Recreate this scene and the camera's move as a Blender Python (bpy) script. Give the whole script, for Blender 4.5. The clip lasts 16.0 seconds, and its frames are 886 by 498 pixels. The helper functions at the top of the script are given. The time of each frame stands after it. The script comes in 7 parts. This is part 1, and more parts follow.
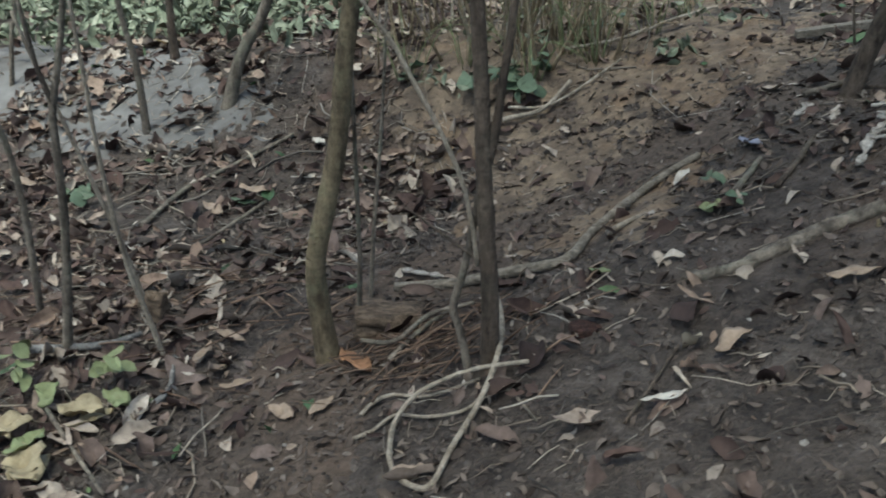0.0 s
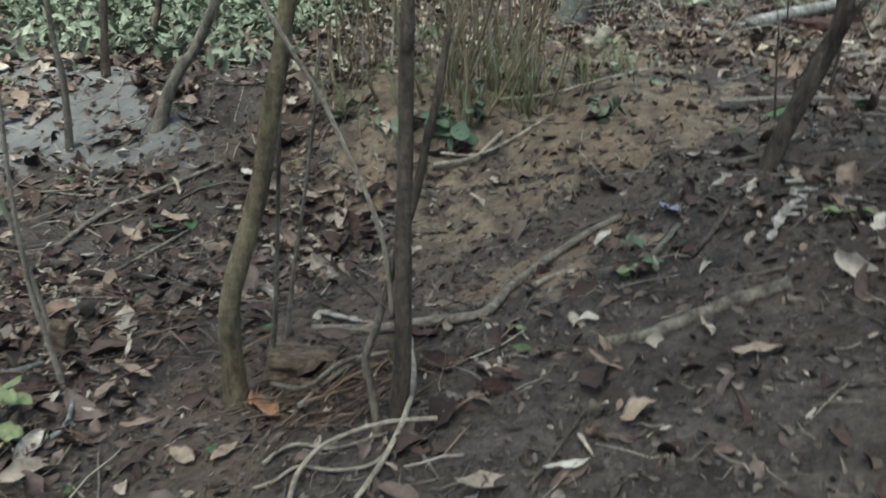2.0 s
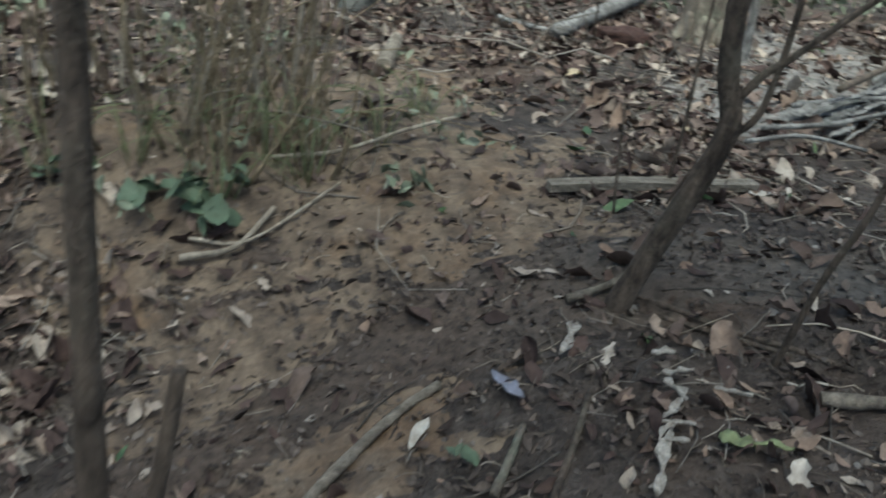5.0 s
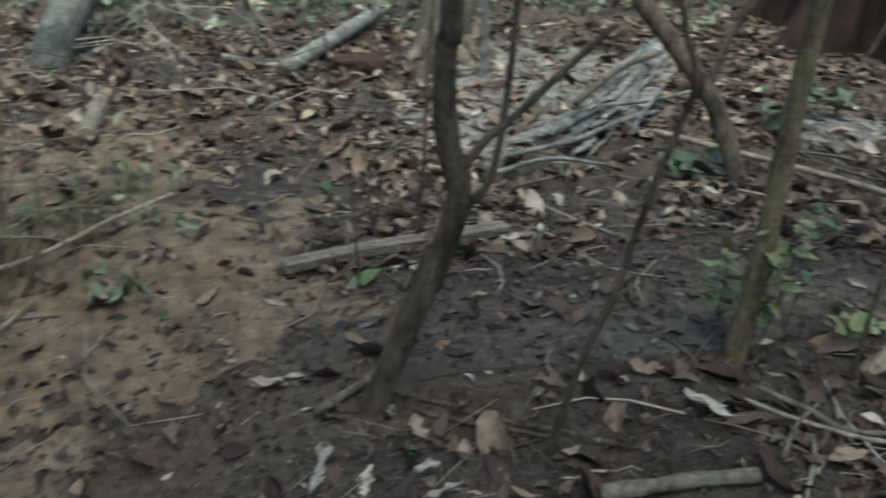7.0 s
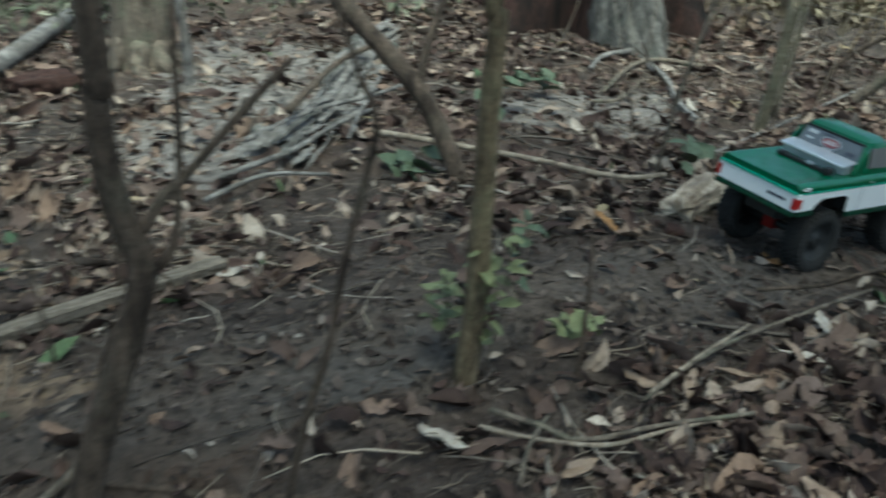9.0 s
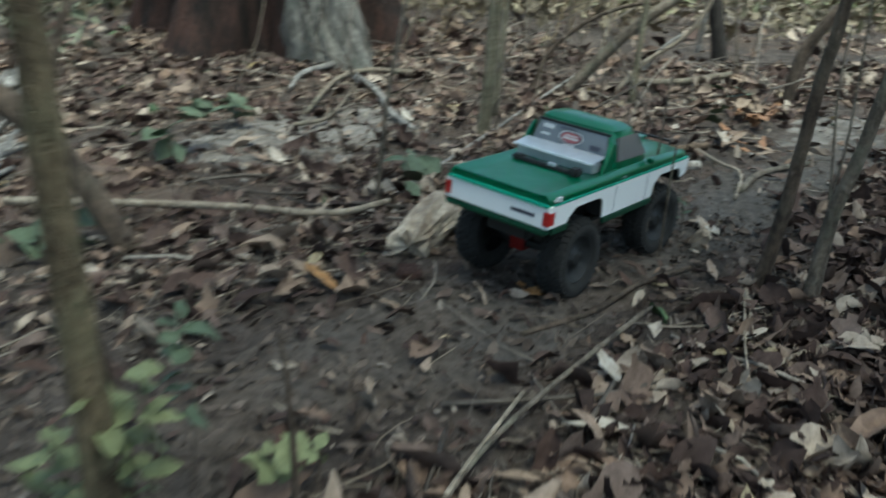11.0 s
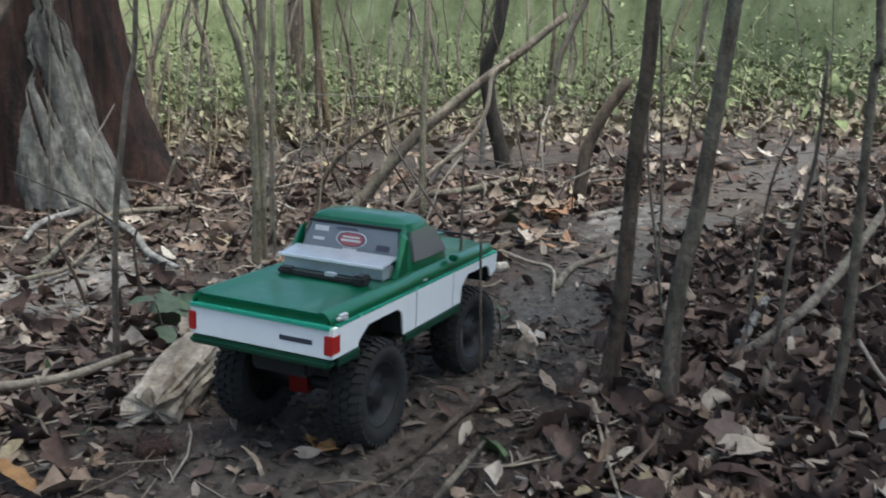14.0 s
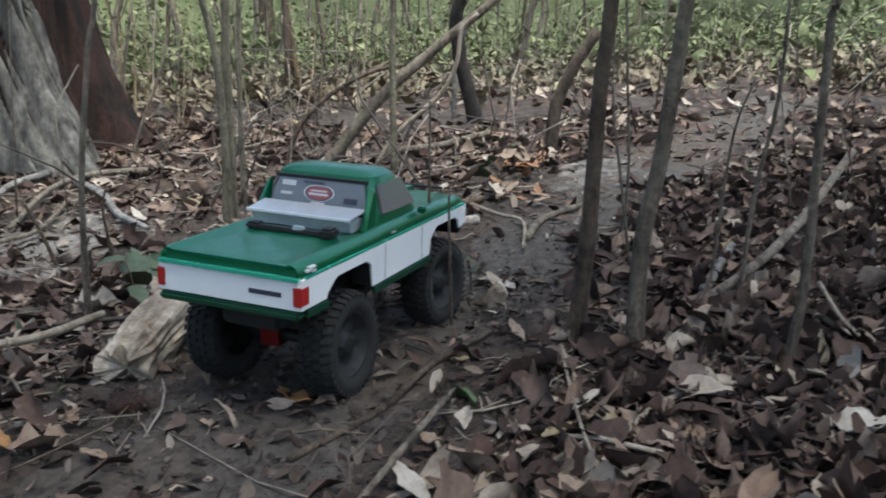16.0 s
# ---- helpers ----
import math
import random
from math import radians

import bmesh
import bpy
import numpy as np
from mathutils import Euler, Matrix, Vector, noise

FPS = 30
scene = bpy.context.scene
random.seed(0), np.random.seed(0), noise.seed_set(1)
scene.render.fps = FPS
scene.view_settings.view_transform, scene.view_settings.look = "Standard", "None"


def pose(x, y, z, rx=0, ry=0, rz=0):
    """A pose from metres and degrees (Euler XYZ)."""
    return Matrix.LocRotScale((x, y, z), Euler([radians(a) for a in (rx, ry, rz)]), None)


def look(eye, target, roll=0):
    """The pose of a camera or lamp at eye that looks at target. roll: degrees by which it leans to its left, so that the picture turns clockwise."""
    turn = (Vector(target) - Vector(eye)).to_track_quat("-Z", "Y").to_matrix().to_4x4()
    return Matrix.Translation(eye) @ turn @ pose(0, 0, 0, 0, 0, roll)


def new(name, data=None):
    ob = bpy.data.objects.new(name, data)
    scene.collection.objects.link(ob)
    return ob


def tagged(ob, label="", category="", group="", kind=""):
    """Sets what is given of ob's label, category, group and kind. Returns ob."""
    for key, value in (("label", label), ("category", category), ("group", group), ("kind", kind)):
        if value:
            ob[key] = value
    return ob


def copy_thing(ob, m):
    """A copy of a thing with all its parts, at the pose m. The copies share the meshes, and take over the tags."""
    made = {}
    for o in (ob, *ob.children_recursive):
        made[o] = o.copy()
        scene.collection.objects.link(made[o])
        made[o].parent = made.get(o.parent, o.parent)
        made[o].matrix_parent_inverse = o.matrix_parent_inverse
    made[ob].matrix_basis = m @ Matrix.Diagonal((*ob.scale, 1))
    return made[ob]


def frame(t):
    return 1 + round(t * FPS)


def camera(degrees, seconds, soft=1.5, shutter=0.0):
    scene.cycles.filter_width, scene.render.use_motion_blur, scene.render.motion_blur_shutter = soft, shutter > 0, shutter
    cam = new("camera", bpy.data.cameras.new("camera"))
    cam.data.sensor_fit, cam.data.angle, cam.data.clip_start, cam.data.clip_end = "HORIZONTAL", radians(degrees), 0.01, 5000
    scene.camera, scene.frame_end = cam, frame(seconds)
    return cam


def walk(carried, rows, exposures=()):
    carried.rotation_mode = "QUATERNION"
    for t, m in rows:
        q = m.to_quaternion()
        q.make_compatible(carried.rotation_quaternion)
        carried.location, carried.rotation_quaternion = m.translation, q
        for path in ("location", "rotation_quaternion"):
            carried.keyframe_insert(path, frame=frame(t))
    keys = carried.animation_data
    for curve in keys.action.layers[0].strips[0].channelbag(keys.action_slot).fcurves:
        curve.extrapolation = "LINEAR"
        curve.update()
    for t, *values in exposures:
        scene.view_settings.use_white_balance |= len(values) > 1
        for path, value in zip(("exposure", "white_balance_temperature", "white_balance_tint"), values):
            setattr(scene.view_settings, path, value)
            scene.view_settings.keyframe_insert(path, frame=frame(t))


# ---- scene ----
cam = camera(54.1, 16.0, soft=1.8, shutter=0.95)
PATH = [
    (0, (0.3576, 0.0897, 0.3277), (-0.1690, 2.1022, -0.6520), -2.4),
    (0.5, (0.3668, 0.0943, 0.3346), (-0.1058, 2.1171, -0.6509), -0.8),
    (1, (0.3864, 0.0943, 0.3381), (-0.0276, 2.1309, -0.6486), 0.3),
    (1.5, (0.3841, 0.0966, 0.3427), (0.0023, 2.1540, -0.6129), 1.4),
    (2, (0.3749, 0.1115, 0.3542), (0.0138, 2.1953, -0.5497), 3.2),
    (2.5, (0.3162, 0.1656, 0.3461), (0.0633, 2.2851, -0.5129), 6.9),
    (3, (0.2702, 0.2737, 0.4232), (0.2024, 2.3989, -0.4542), 10.3),
    (3.2, (0.2714, 0.3059, 0.4922), (0.2311, 2.4173, -0.4186), 10.8),
    (5.3, (0.2680, 0.7705, 0.5106), (0.6325, 2.7968, -0.5141), 9.7),
    (5.5, (0.2680, 0.7820, 0.5290), (0.6957, 2.7979, -0.4922), 9.1),
    (6, (0.2932, 0.8188, 0.5497), (0.8360, 2.8163, -0.4542), 7.9),
    (6.5, (0.3611, 0.8958, 0.5750), (1.0062, 2.8842, -0.3852), 7.5),
    (7, (0.3956, 0.9499, 0.5612), (1.2006, 2.8899, -0.3783), 7.7),
    (7.5, (0.4071, 0.9706, 0.5727), (1.3996, 2.8278, -0.3530), 7.8),
    (8, (0.4186, 0.9809, 0.5830), (1.5364, 2.7680, -0.3358), 8),
    (8.5, (0.4312, 1.0028, 0.6038), (1.6594, 2.7232, -0.3013), 7.5),
    (9, (0.5014, 1.0246, 0.6118), (1.8572, 2.6427, -0.3013), 7),
    (9.5, (0.5704, 1.0615, 0.6129), (2.0458, 2.5794, -0.2875), 7),
    (10, (0.6233, 1.0925, 0.5877), (2.1999, 2.5070, -0.3070), 6),
    (10.2, (0.6601, 1.1189, 0.5807), (2.2805, 2.4863, -0.3105), 5.7),
    (12.3, (1.1488, 1.4352, 0.3956), (3.1671, 2.3644, -0.1978), 0.1),
    (12.5, (1.1557, 1.4375, 0.3921), (3.1774, 2.3771, -0.1713), 0.1),
    (13, (1.1546, 1.4110, 0.3945), (3.1982, 2.3425, -0.1012), -0.8),
    (13.5, (1.1569, 1.3846, 0.3990), (3.2499, 2.2298, -0.0403), -0.8),
    (14, (1.1638, 1.3697, 0.4013), (3.2890, 2.1344, -0.0287), -0.6),
    (14.5, (1.1557, 1.3604, 0.4013), (3.2798, 2.1102, -0.0633), -1.2),
    (15, (1.1603, 1.3581, 0.3945), (3.2706, 2.1183, -0.1115), -2.2),
    (15.5, (1.1603, 1.3593, 0.3898), (3.2694, 2.1079, -0.1403), -2.3),
    (16, (1.1569, 1.3558, 0.3945), (3.2798, 2.0562, -0.1449), -1.5),
]
walk(cam, [(t, look(eye, target, roll)) for t, eye, target, roll in PATH], [(0, 1.25, 5940, -6), (2.5, 1.40, 5940, -9), (5.5, 1.13, 5860, -7), (8, 1.05, 5880, -12), (10, 1.15, 5920, -13), (12.5, 1.26, 6050, -6), (15, 1.36, 6100, 2), (16, 1.36, 6100, 2)])

# ---- light: an overcast wood, open sky above the unseen shading leaves ----
world = bpy.data.worlds.new("overcast_sky")
scene.world = world
world.use_nodes = True
wn = world.node_tree
sky = wn.nodes.new("ShaderNodeTexSky")
sky.sky_type, sky.sun_disc = "NISHITA", False
sky.sun_elevation, sky.sun_rotation = radians(70), radians(200)
sky.air_density, sky.dust_density, sky.ozone_density = 1.0, 4.0, 1.0
wn.links.new(sky.outputs[0], wn.nodes["Background"].inputs["Color"])
wn.nodes["Background"].inputs["Strength"].default_value = 0.13
sun_data = bpy.data.lights.new("sun", "SUN")
sun_data.energy, sun_data.angle, sun_data.color = 2.1, radians(30), (1.0, 0.98, 0.92)
sun = new("sun", sun_data)
sun.matrix_world = look((0.2, 0.0, 6), (0.6, 1.1, 0))


# ---- materials ----
def mat(name, rough=0.8, metal=0.0, spec=0.3):
    m = bpy.data.materials.new(name)
    m.use_nodes = True
    nt = m.node_tree
    b = nt.nodes["Principled BSDF"]
    b.inputs["Roughness"].default_value = rough
    b.inputs["Metallic"].default_value = metal
    b.inputs["Specular IOR Level"].default_value = spec
    return m, nt, b


def ramp(nt, stops):
    r = nt.nodes.new("ShaderNodeValToRGB")
    e = r.color_ramp.elements
    while len(e) < len(stops):
        e.new(0.5)
    for el, (p, c) in zip(e, stops):
        el.position, el.color = p, (*c, 1)
    return r


def noise_tex(nt, scale, detail=6, rough=0.6, coord="Object", stretch=None):
    tc = nt.nodes.new("ShaderNodeTexCoord")
    n = nt.nodes.new("ShaderNodeTexNoise")
    n.inputs["Scale"].default_value, n.inputs["Detail"].default_value = scale, detail
    n.inputs["Roughness"].default_value = rough
    src = tc.outputs[coord]
    if stretch:
        mp = nt.nodes.new("ShaderNodeMapping")
        mp.inputs["Scale"].default_value = stretch
        nt.links.new(src, mp.inputs[0])
        src = mp.outputs[0]
    nt.links.new(src, n.inputs["Vector"])
    return n


def mix(nt, fac, a, b, mode="MIX"):
    m = nt.nodes.new("ShaderNodeMix")
    m.data_type, m.blend_type = "RGBA", mode
    for sock, v in ((m.inputs[0], fac), (m.inputs[6], a), (m.inputs[7], b)):
        if hasattr(v, "is_linked"):
            nt.links.new(v, sock)
        else:
            sock.default_value = v if isinstance(v, float) else (*v, 1)
    return m.outputs[2]


def bump(nt, b, height, strength=0.5, dist=0.01):
    n = nt.nodes.new("ShaderNodeBump")
    n.inputs["Strength"].default_value, n.inputs["Distance"].default_value = strength, dist
    nt.links.new(height, n.inputs["Height"])
    nt.links.new(n.outputs[0], b.inputs["Normal"])


def soil_material():
    m, nt, b = mat("forest_soil", 0.9, spec=0.25)
    big = noise_tex(nt, 1.6, 5)
    fine = noise_tex(nt, 22, 8, 0.7)
    grit = noise_tex(nt, 120, 4, 0.7)
    r1 = ramp(nt, [(0.34, (0.022, 0.016, 0.013)), (0.5, (0.074, 0.056, 0.046)), (0.66, (0.155, 0.124, 0.103))])
    r2 = ramp(nt, [(0.32, (0.033, 0.026, 0.022)), (0.68, (0.152, 0.126, 0.107))])
    nt.links.new(fine.outputs[0], r1.inputs[0])
    nt.links.new(grit.outputs[0], r2.inputs[0])
    c = mix(nt, 0.4, r1.outputs[0], r2.outputs[0])
    red = ramp(nt, [(0.5, (0, 0, 0)), (0.66, (1, 1, 1))])
    nt.links.new(big.outputs[0], red.inputs[0])
    warm = mix(nt, 0.5, c, (0.15, 0.096, 0.064))
    c2 = mix(nt, red.outputs[0], c, warm)
    mottle = noise_tex(nt, 7, 4, 0.65)
    shade = ramp(nt, [(0.36, (0.66, 0.63, 0.62)), (0.55, (1.10, 1.08, 1.07)), (0.72, (1.45, 1.47, 1.50))])
    nt.links.new(mottle.outputs[0], shade.inputs[0])
    c3 = mix(nt, 1.0, c2, shade.outputs[0], "MULTIPLY")
    nt.links.new(c3, b.inputs["Base Color"])
    add = nt.nodes.new("ShaderNodeMath")
    nt.links.new(fine.outputs[0], add.inputs[0])
    nt.links.new(grit.outputs[0], add.inputs[1])
    bump(nt, b, add.outputs[0], 1.0, 0.02)
    return m


def island_material(name, stops, rough=0.75, spec=0.3, grain=60):
    """A material whose colour changes from piece to piece of a mesh of many pieces."""
    m, nt, b = mat(name, rough, spec=spec)
    g = nt.nodes.new("ShaderNodeNewGeometry")
    r = ramp(nt, stops)
    nt.links.new(g.outputs["Random Per Island"], r.inputs[0])
    n = noise_tex(nt, grain, 5, 0.7)
    k = ramp(nt, [(0.3, (0.55, 0.52, 0.5)), (0.7, (1.15, 1.12, 1.1))])
    nt.links.new(n.outputs[0], k.inputs[0])
    nt.links.new(mix(nt, 1.0, r.outputs[0], k.outputs[0], "MULTIPLY"), b.inputs["Base Color"])
    bump(nt, b, n.outputs[0], 0.4, 0.003)
    return m


def bark_material(name, dark, light, scale=30, stretch=(1, 1, 0.25), rough=0.85, patch=None):
    m, nt, b = mat(name, rough, spec=0.25)
    n = noise_tex(nt, scale, 8, 0.7, stretch=stretch)
    p = noise_tex(nt, scale * 0.4, 6, 0.7)
    r = ramp(nt, [(0.38, dark), (0.62, light)])
    nt.links.new(n.outputs[0], r.inputs[0])
    c = r.outputs[0]
    if patch:
        pr = ramp(nt, [(0.5, (0, 0, 0)), (0.68, (1, 1, 1))])
        nt.links.new(p.outputs[0], pr.inputs[0])
        c = mix(nt, pr.outputs[0], c, patch)
    speck = noise_tex(nt, scale * 3.1, 5, 0.75)
    sr = ramp(nt, [(0.36, (0.66, 0.66, 0.66)), (0.62, (1.16, 1.16, 1.16))])
    nt.links.new(speck.outputs[0], sr.inputs[0])
    nt.links.new(mix(nt, 1.0, c, sr.outputs[0], "MULTIPLY"), b.inputs["Base Color"])
    both = nt.nodes.new("ShaderNodeMath")
    nt.links.new(n.outputs[0], both.inputs[0])
    nt.links.new(speck.outputs[0], both.inputs[1])
    bump(nt, b, both.outputs[0], 1.0, 0.008)
    return m


def plain_leaf(name, colour, rough=0.6):
    m, nt, b = mat(name, rough, spec=0.3)
    n = noise_tex(nt, 45, 6, 0.7)
    k = ramp(nt, [(0.3, (0.6, 0.55, 0.5)), (0.65, (1.1, 1.1, 1.1))])
    nt.links.new(n.outputs[0], k.inputs[0])
    nt.links.new(mix(nt, 1.0, colour, k.outputs[0], "MULTIPLY"), b.inputs["Base Color"])
    bump(nt, b, n.outputs[0], 0.3, 0.002)
    return m


def plain(name, colour, rough=0.5, metal=0.0, spec=0.4, wear=0.15, scale=40):
    """A manufactured surface with faint dirt and scuffs."""
    m, nt, b = mat(name, rough, metal, spec)
    n = noise_tex(nt, scale, 6, 0.7)
    k = ramp(nt, [(0.35, (1 - wear,) * 3), (0.65, (1, 1, 1))])
    nt.links.new(n.outputs[0], k.inputs[0])
    nt.links.new(mix(nt, 1.0, colour, k.outputs[0], "MULTIPLY"), b.inputs["Base Color"])
    rr = ramp(nt, [(0.3, (rough * 1.5,) * 3), (0.7, (rough,) * 3)])
    nt.links.new(n.outputs[0], rr.inputs[0])
    nt.links.new(rr.outputs[0], b.inputs["Roughness"])
    return m


SOIL = soil_material()
LITTER = island_material("dry_leaves", [(0.0, (0.040, 0.026, 0.023)), (0.25, (0.090, 0.058, 0.048)), (0.42, (0.14, 0.105, 0.091)), (0.6, (0.215, 0.150, 0.112)), (0.8, (0.29, 0.235, 0.19)), (0.95, (0.37, 0.315, 0.26)), (0.992, (0.46, 0.41, 0.355)), (1.0, (0.34, 0.26, 0.12))], 0.8, 0.2)
LITTER_DARK = island_material("rotting_leaves", [(0.0, (0.032, 0.021, 0.019)), (0.5, (0.074, 0.049, 0.041)), (1.0, (0.14, 0.104, 0.086))], 0.8, 0.2)
SCRAPS = island_material("soil_scraps", [(0.0, (0.040, 0.030, 0.026)), (0.45, (0.080, 0.063, 0.053)), (0.8, (0.125, 0.100, 0.085)), (0.97, (0.18, 0.150, 0.128)), (1.0, (0.34, 0.30, 0.26))], 0.85, 0.15)
TWIGS = island_material("dead_twigs", [(0.0, (0.06, 0.05, 0.042)), (0.6, (0.17, 0.145, 0.12)), (1.0, (0.38, 0.34, 0.29))])
RUST_TWIGS = island_material("rust_twigs", [(0.0, (0.045, 0.028, 0.020)), (0.6, (0.12, 0.075, 0.05)), (1.0, (0.24, 0.165, 0.115))])
STALKS = island_material("dry_stalks", [(0.0, (0.08, 0.075, 0.05)), (0.5, (0.16, 0.15, 0.10)), (1.0, (0.26, 0.24, 0.165))])
CLODS = island_material("soil_crumbs", [(0.0, (0.035, 0.028, 0.024)), (0.6, (0.078, 0.064, 0.055)), (0.985, (0.125, 0.105, 0.092)), (1.0, (0.30, 0.28, 0.255))], 0.9, 0.2)
GREEN = island_material("green_leaves", [(0.0, (0.035, 0.065, 0.028)), (0.5, (0.06, 0.105, 0.042)), (1.0, (0.11, 0.16, 0.07))], 0.6)
WEEDS = island_material("weeds", [(0.0, (0.105, 0.125, 0.065)), (0.5, (0.175, 0.205, 0.105)), (0.85, (0.235, 0.265, 0.145)), (1.0, (0.29, 0.285, 0.18))], 0.9, 0.05)
BARK = bark_material("sapling_bark", (0.076, 0.060, 0.047), (0.26, 0.212, 0.165), patch=(0.17, 0.162, 0.118))
BARK_BLACK = bark_material("black_bark", (0.012, 0.010, 0.009), (0.060, 0.050, 0.043))
BARK_PALE = bark_material("pale_olive_bark", (0.12, 0.105, 0.072), (0.31, 0.27, 0.19), patch=(0.21, 0.205, 0.14))
BARK_DARK = bark_material("dark_bark", (0.040, 0.029, 0.022), (0.160, 0.118, 0.088), patch=(0.115, 0.095, 0.070))
BARK_OLIVE = bark_material("olive_bark", (0.085, 0.062, 0.039), (0.27, 0.208, 0.125), patch=(0.19, 0.172, 0.10))
VINE = bark_material("pale_vine", (0.22, 0.175, 0.13), (0.44, 0.37, 0.29), 30)
CHIP = bark_material("stripped_wood", (0.34, 0.28, 0.23), (0.66, 0.59, 0.51), 60, (1, 1, 1))
PALELEAF = plain_leaf("pale_leaf", (0.42, 0.38, 0.33))
TANLEAF = plain_leaf("tan_leaf", (0.25, 0.185, 0.135))
RUSTLEAF = plain_leaf("rust_leaf", (0.24, 0.125, 0.065))
YELLEAF = plain_leaf("yellow_leaf", (0.27, 0.22, 0.135))
YELGREEN = plain_leaf("yellow_green_leaf", (0.175, 0.195, 0.095))
ORANGELEAF = plain_leaf("orange_leaf", (0.29, 0.155, 0.06))
GREENLEAF = plain_leaf("green_leaf", (0.080, 0.108, 0.066))
BLUELEAF = plain_leaf("bluish_leaf", (0.22, 0.22, 0.27))
OLD_BARK = bark_material("old_tree_bark", (0.005, 0.0035, 0.003), (0.040, 0.019, 0.0145), 16, (1, 1, 0.14))
BARE_WOOD = bark_material("bare_grey_wood", (0.026, 0.024, 0.022), (0.165, 0.155, 0.140), 13, (1, 1, 0.3), patch=(0.095, 0.10, 0.085))
CANE = bark_material("tan_cane", (0.17, 0.125, 0.075), (0.40, 0.31, 0.20), 40)
TAN_WEEDS = island_material("dead_weeds", [(0.0, (0.10, 0.082, 0.055)), (0.5, (0.20, 0.168, 0.115)), (0.85, (0.28, 0.24, 0.17)), (1.0, (0.21, 0.24, 0.13))], 0.75)
DULL_WEEDS = island_material("dull_weeds", [(0.0, (0.100, 0.112, 0.078)), (0.5, (0.165, 0.187, 0.132)), (0.85, (0.235, 0.262, 0.192)), (1.0, (0.32, 0.32, 0.25))], 0.85, 0.1)
CREAM_WOOD = bark_material("cream_rotten_wood", (0.20, 0.15, 0.11), (0.55, 0.47, 0.38), 12)
CUT_WOOD = bark_material("tan_old_wood", (0.07, 0.048, 0.033), (0.22, 0.155, 0.105), 30, (1, 3, 3))
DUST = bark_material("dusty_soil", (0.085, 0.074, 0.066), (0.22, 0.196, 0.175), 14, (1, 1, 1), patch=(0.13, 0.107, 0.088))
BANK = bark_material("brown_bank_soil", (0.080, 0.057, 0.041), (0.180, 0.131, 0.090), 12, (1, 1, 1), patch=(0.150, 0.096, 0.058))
BOARD = bark_material("weathered_board", (0.13, 0.105, 0.08), (0.33, 0.275, 0.215), 40, (0.3, 2, 2), patch=(0.20, 0.165, 0.125))
STRAW = island_material("straw", [(0.0, (0.10, 0.08, 0.06)), (0.6, (0.22, 0.18, 0.14)), (1.0, (0.46, 0.40, 0.32))])
MUD, _nt, _b = mat("wet_grey_mud", 0.72, spec=0.3)
_n = noise_tex(_nt, 5, 7, 0.65)
_r = ramp(_nt, [(0.35, (0.060, 0.053, 0.048)), (0.65, (0.132, 0.122, 0.116))])
_nt.links.new(_n.outputs[0], _r.inputs[0])
_nt.links.new(_r.outputs[0], _b.inputs["Base Color"])
bump(_nt, _b, _n.outputs[0], 0.5, 0.01)
RUST_HUSK = bark_material("rust_husk", (0.03, 0.016, 0.013), (0.10, 0.05, 0.038), 120, (1, 1, 1))
DEADWOOD = bark_material("grey_deadwood", (0.090, 0.082, 0.076), (0.31, 0.29, 0.27), 22, (1, 1, 1), patch=(0.14, 0.125, 0.11))


# ---- the lie of the land ----
def step(a, b, v):
    t = min(1.0, max(0.0, (v - a) / (b - a)))
    return t * t * (3 - 2 * t)


TRAIL = [(-0.05, -1.2), (-0.13, 0.6), (-0.17, 1.0), (-0.19, 1.35), (0.02, 1.68), (0.32, 1.93), (0.85, 2.02), (1.4, 1.95), (1.95, 1.84), (2.9, 1.68), (3.9, 1.45), (6.0, 0.9)]


def trail_distance(x, y):
    best = 9.0
    for (ax, ay), (bx, by) in zip(TRAIL, TRAIL[1:]):
        dx, dy = bx - ax, by - ay
        k = min(1, max(0, ((x - ax) * dx + (y - ay) * dy) / (dx * dx + dy * dy)))
        best = min(best, math.hypot(x - ax - k * dx, y - ay - k * dy))
    return best


def lie(x, y):
    """Height of the ground without its small unevenness: a bank falling to the west, a flat shelf to the east."""
    shelf = -0.4945 + 0.4428 * step(-0.345, 1.2075, x) + 0.04 * min(4.0, max(0.0, x - 1.2075))
    back = -0.161 + 0.05 * min(4.6, max(-3.45, x - 0.46))
    s = step(1.9, 2.645, y)
    return shelf * (1 - s) + back * s


def ground_z(x, y):
    far = min(1.0, math.hypot(x - 0.8, y - 1.5) / 6)
    z = lie(x, y) + 0.018 * noise.noise((x * 2.3, y * 2.3, 1.0)) + 0.008 * noise.noise((x * 7, y * 7, 2.0)) + 0.0045 * noise.noise((x * 19, y * 19, 3.0)) + 0.0025 * noise.noise((x * 33, y * 33, 5.0))
    if 0.6 < x < 1.5 and 1.3 < y < 2.2:
        off = (x - 0.75) * 0.733 + (y - 1.971) * 0.680 + 0.02 * noise.noise((x * 9, y * 9, 6.0))
        z -= 0.030 * (1 - step(-0.02, 0.015, off)) * step(-0.32, -0.12, off) * step(0.6, 0.8, x) * (1 - step(1.0, 1.3, x))
    return z + far * 0.12 * noise.noise((x * 0.4, y * 0.4, 4.0)) - 0.012 * (1 - step(0.06, 0.22, trail_distance(x, y)))


def top_z(x, y):
    """Height of what one walks on: the soil, or the trodden strip on it."""
    return ground_z(x, y) + 0.007 * (1 - step(0.08, 0.17, trail_distance(x, y)))


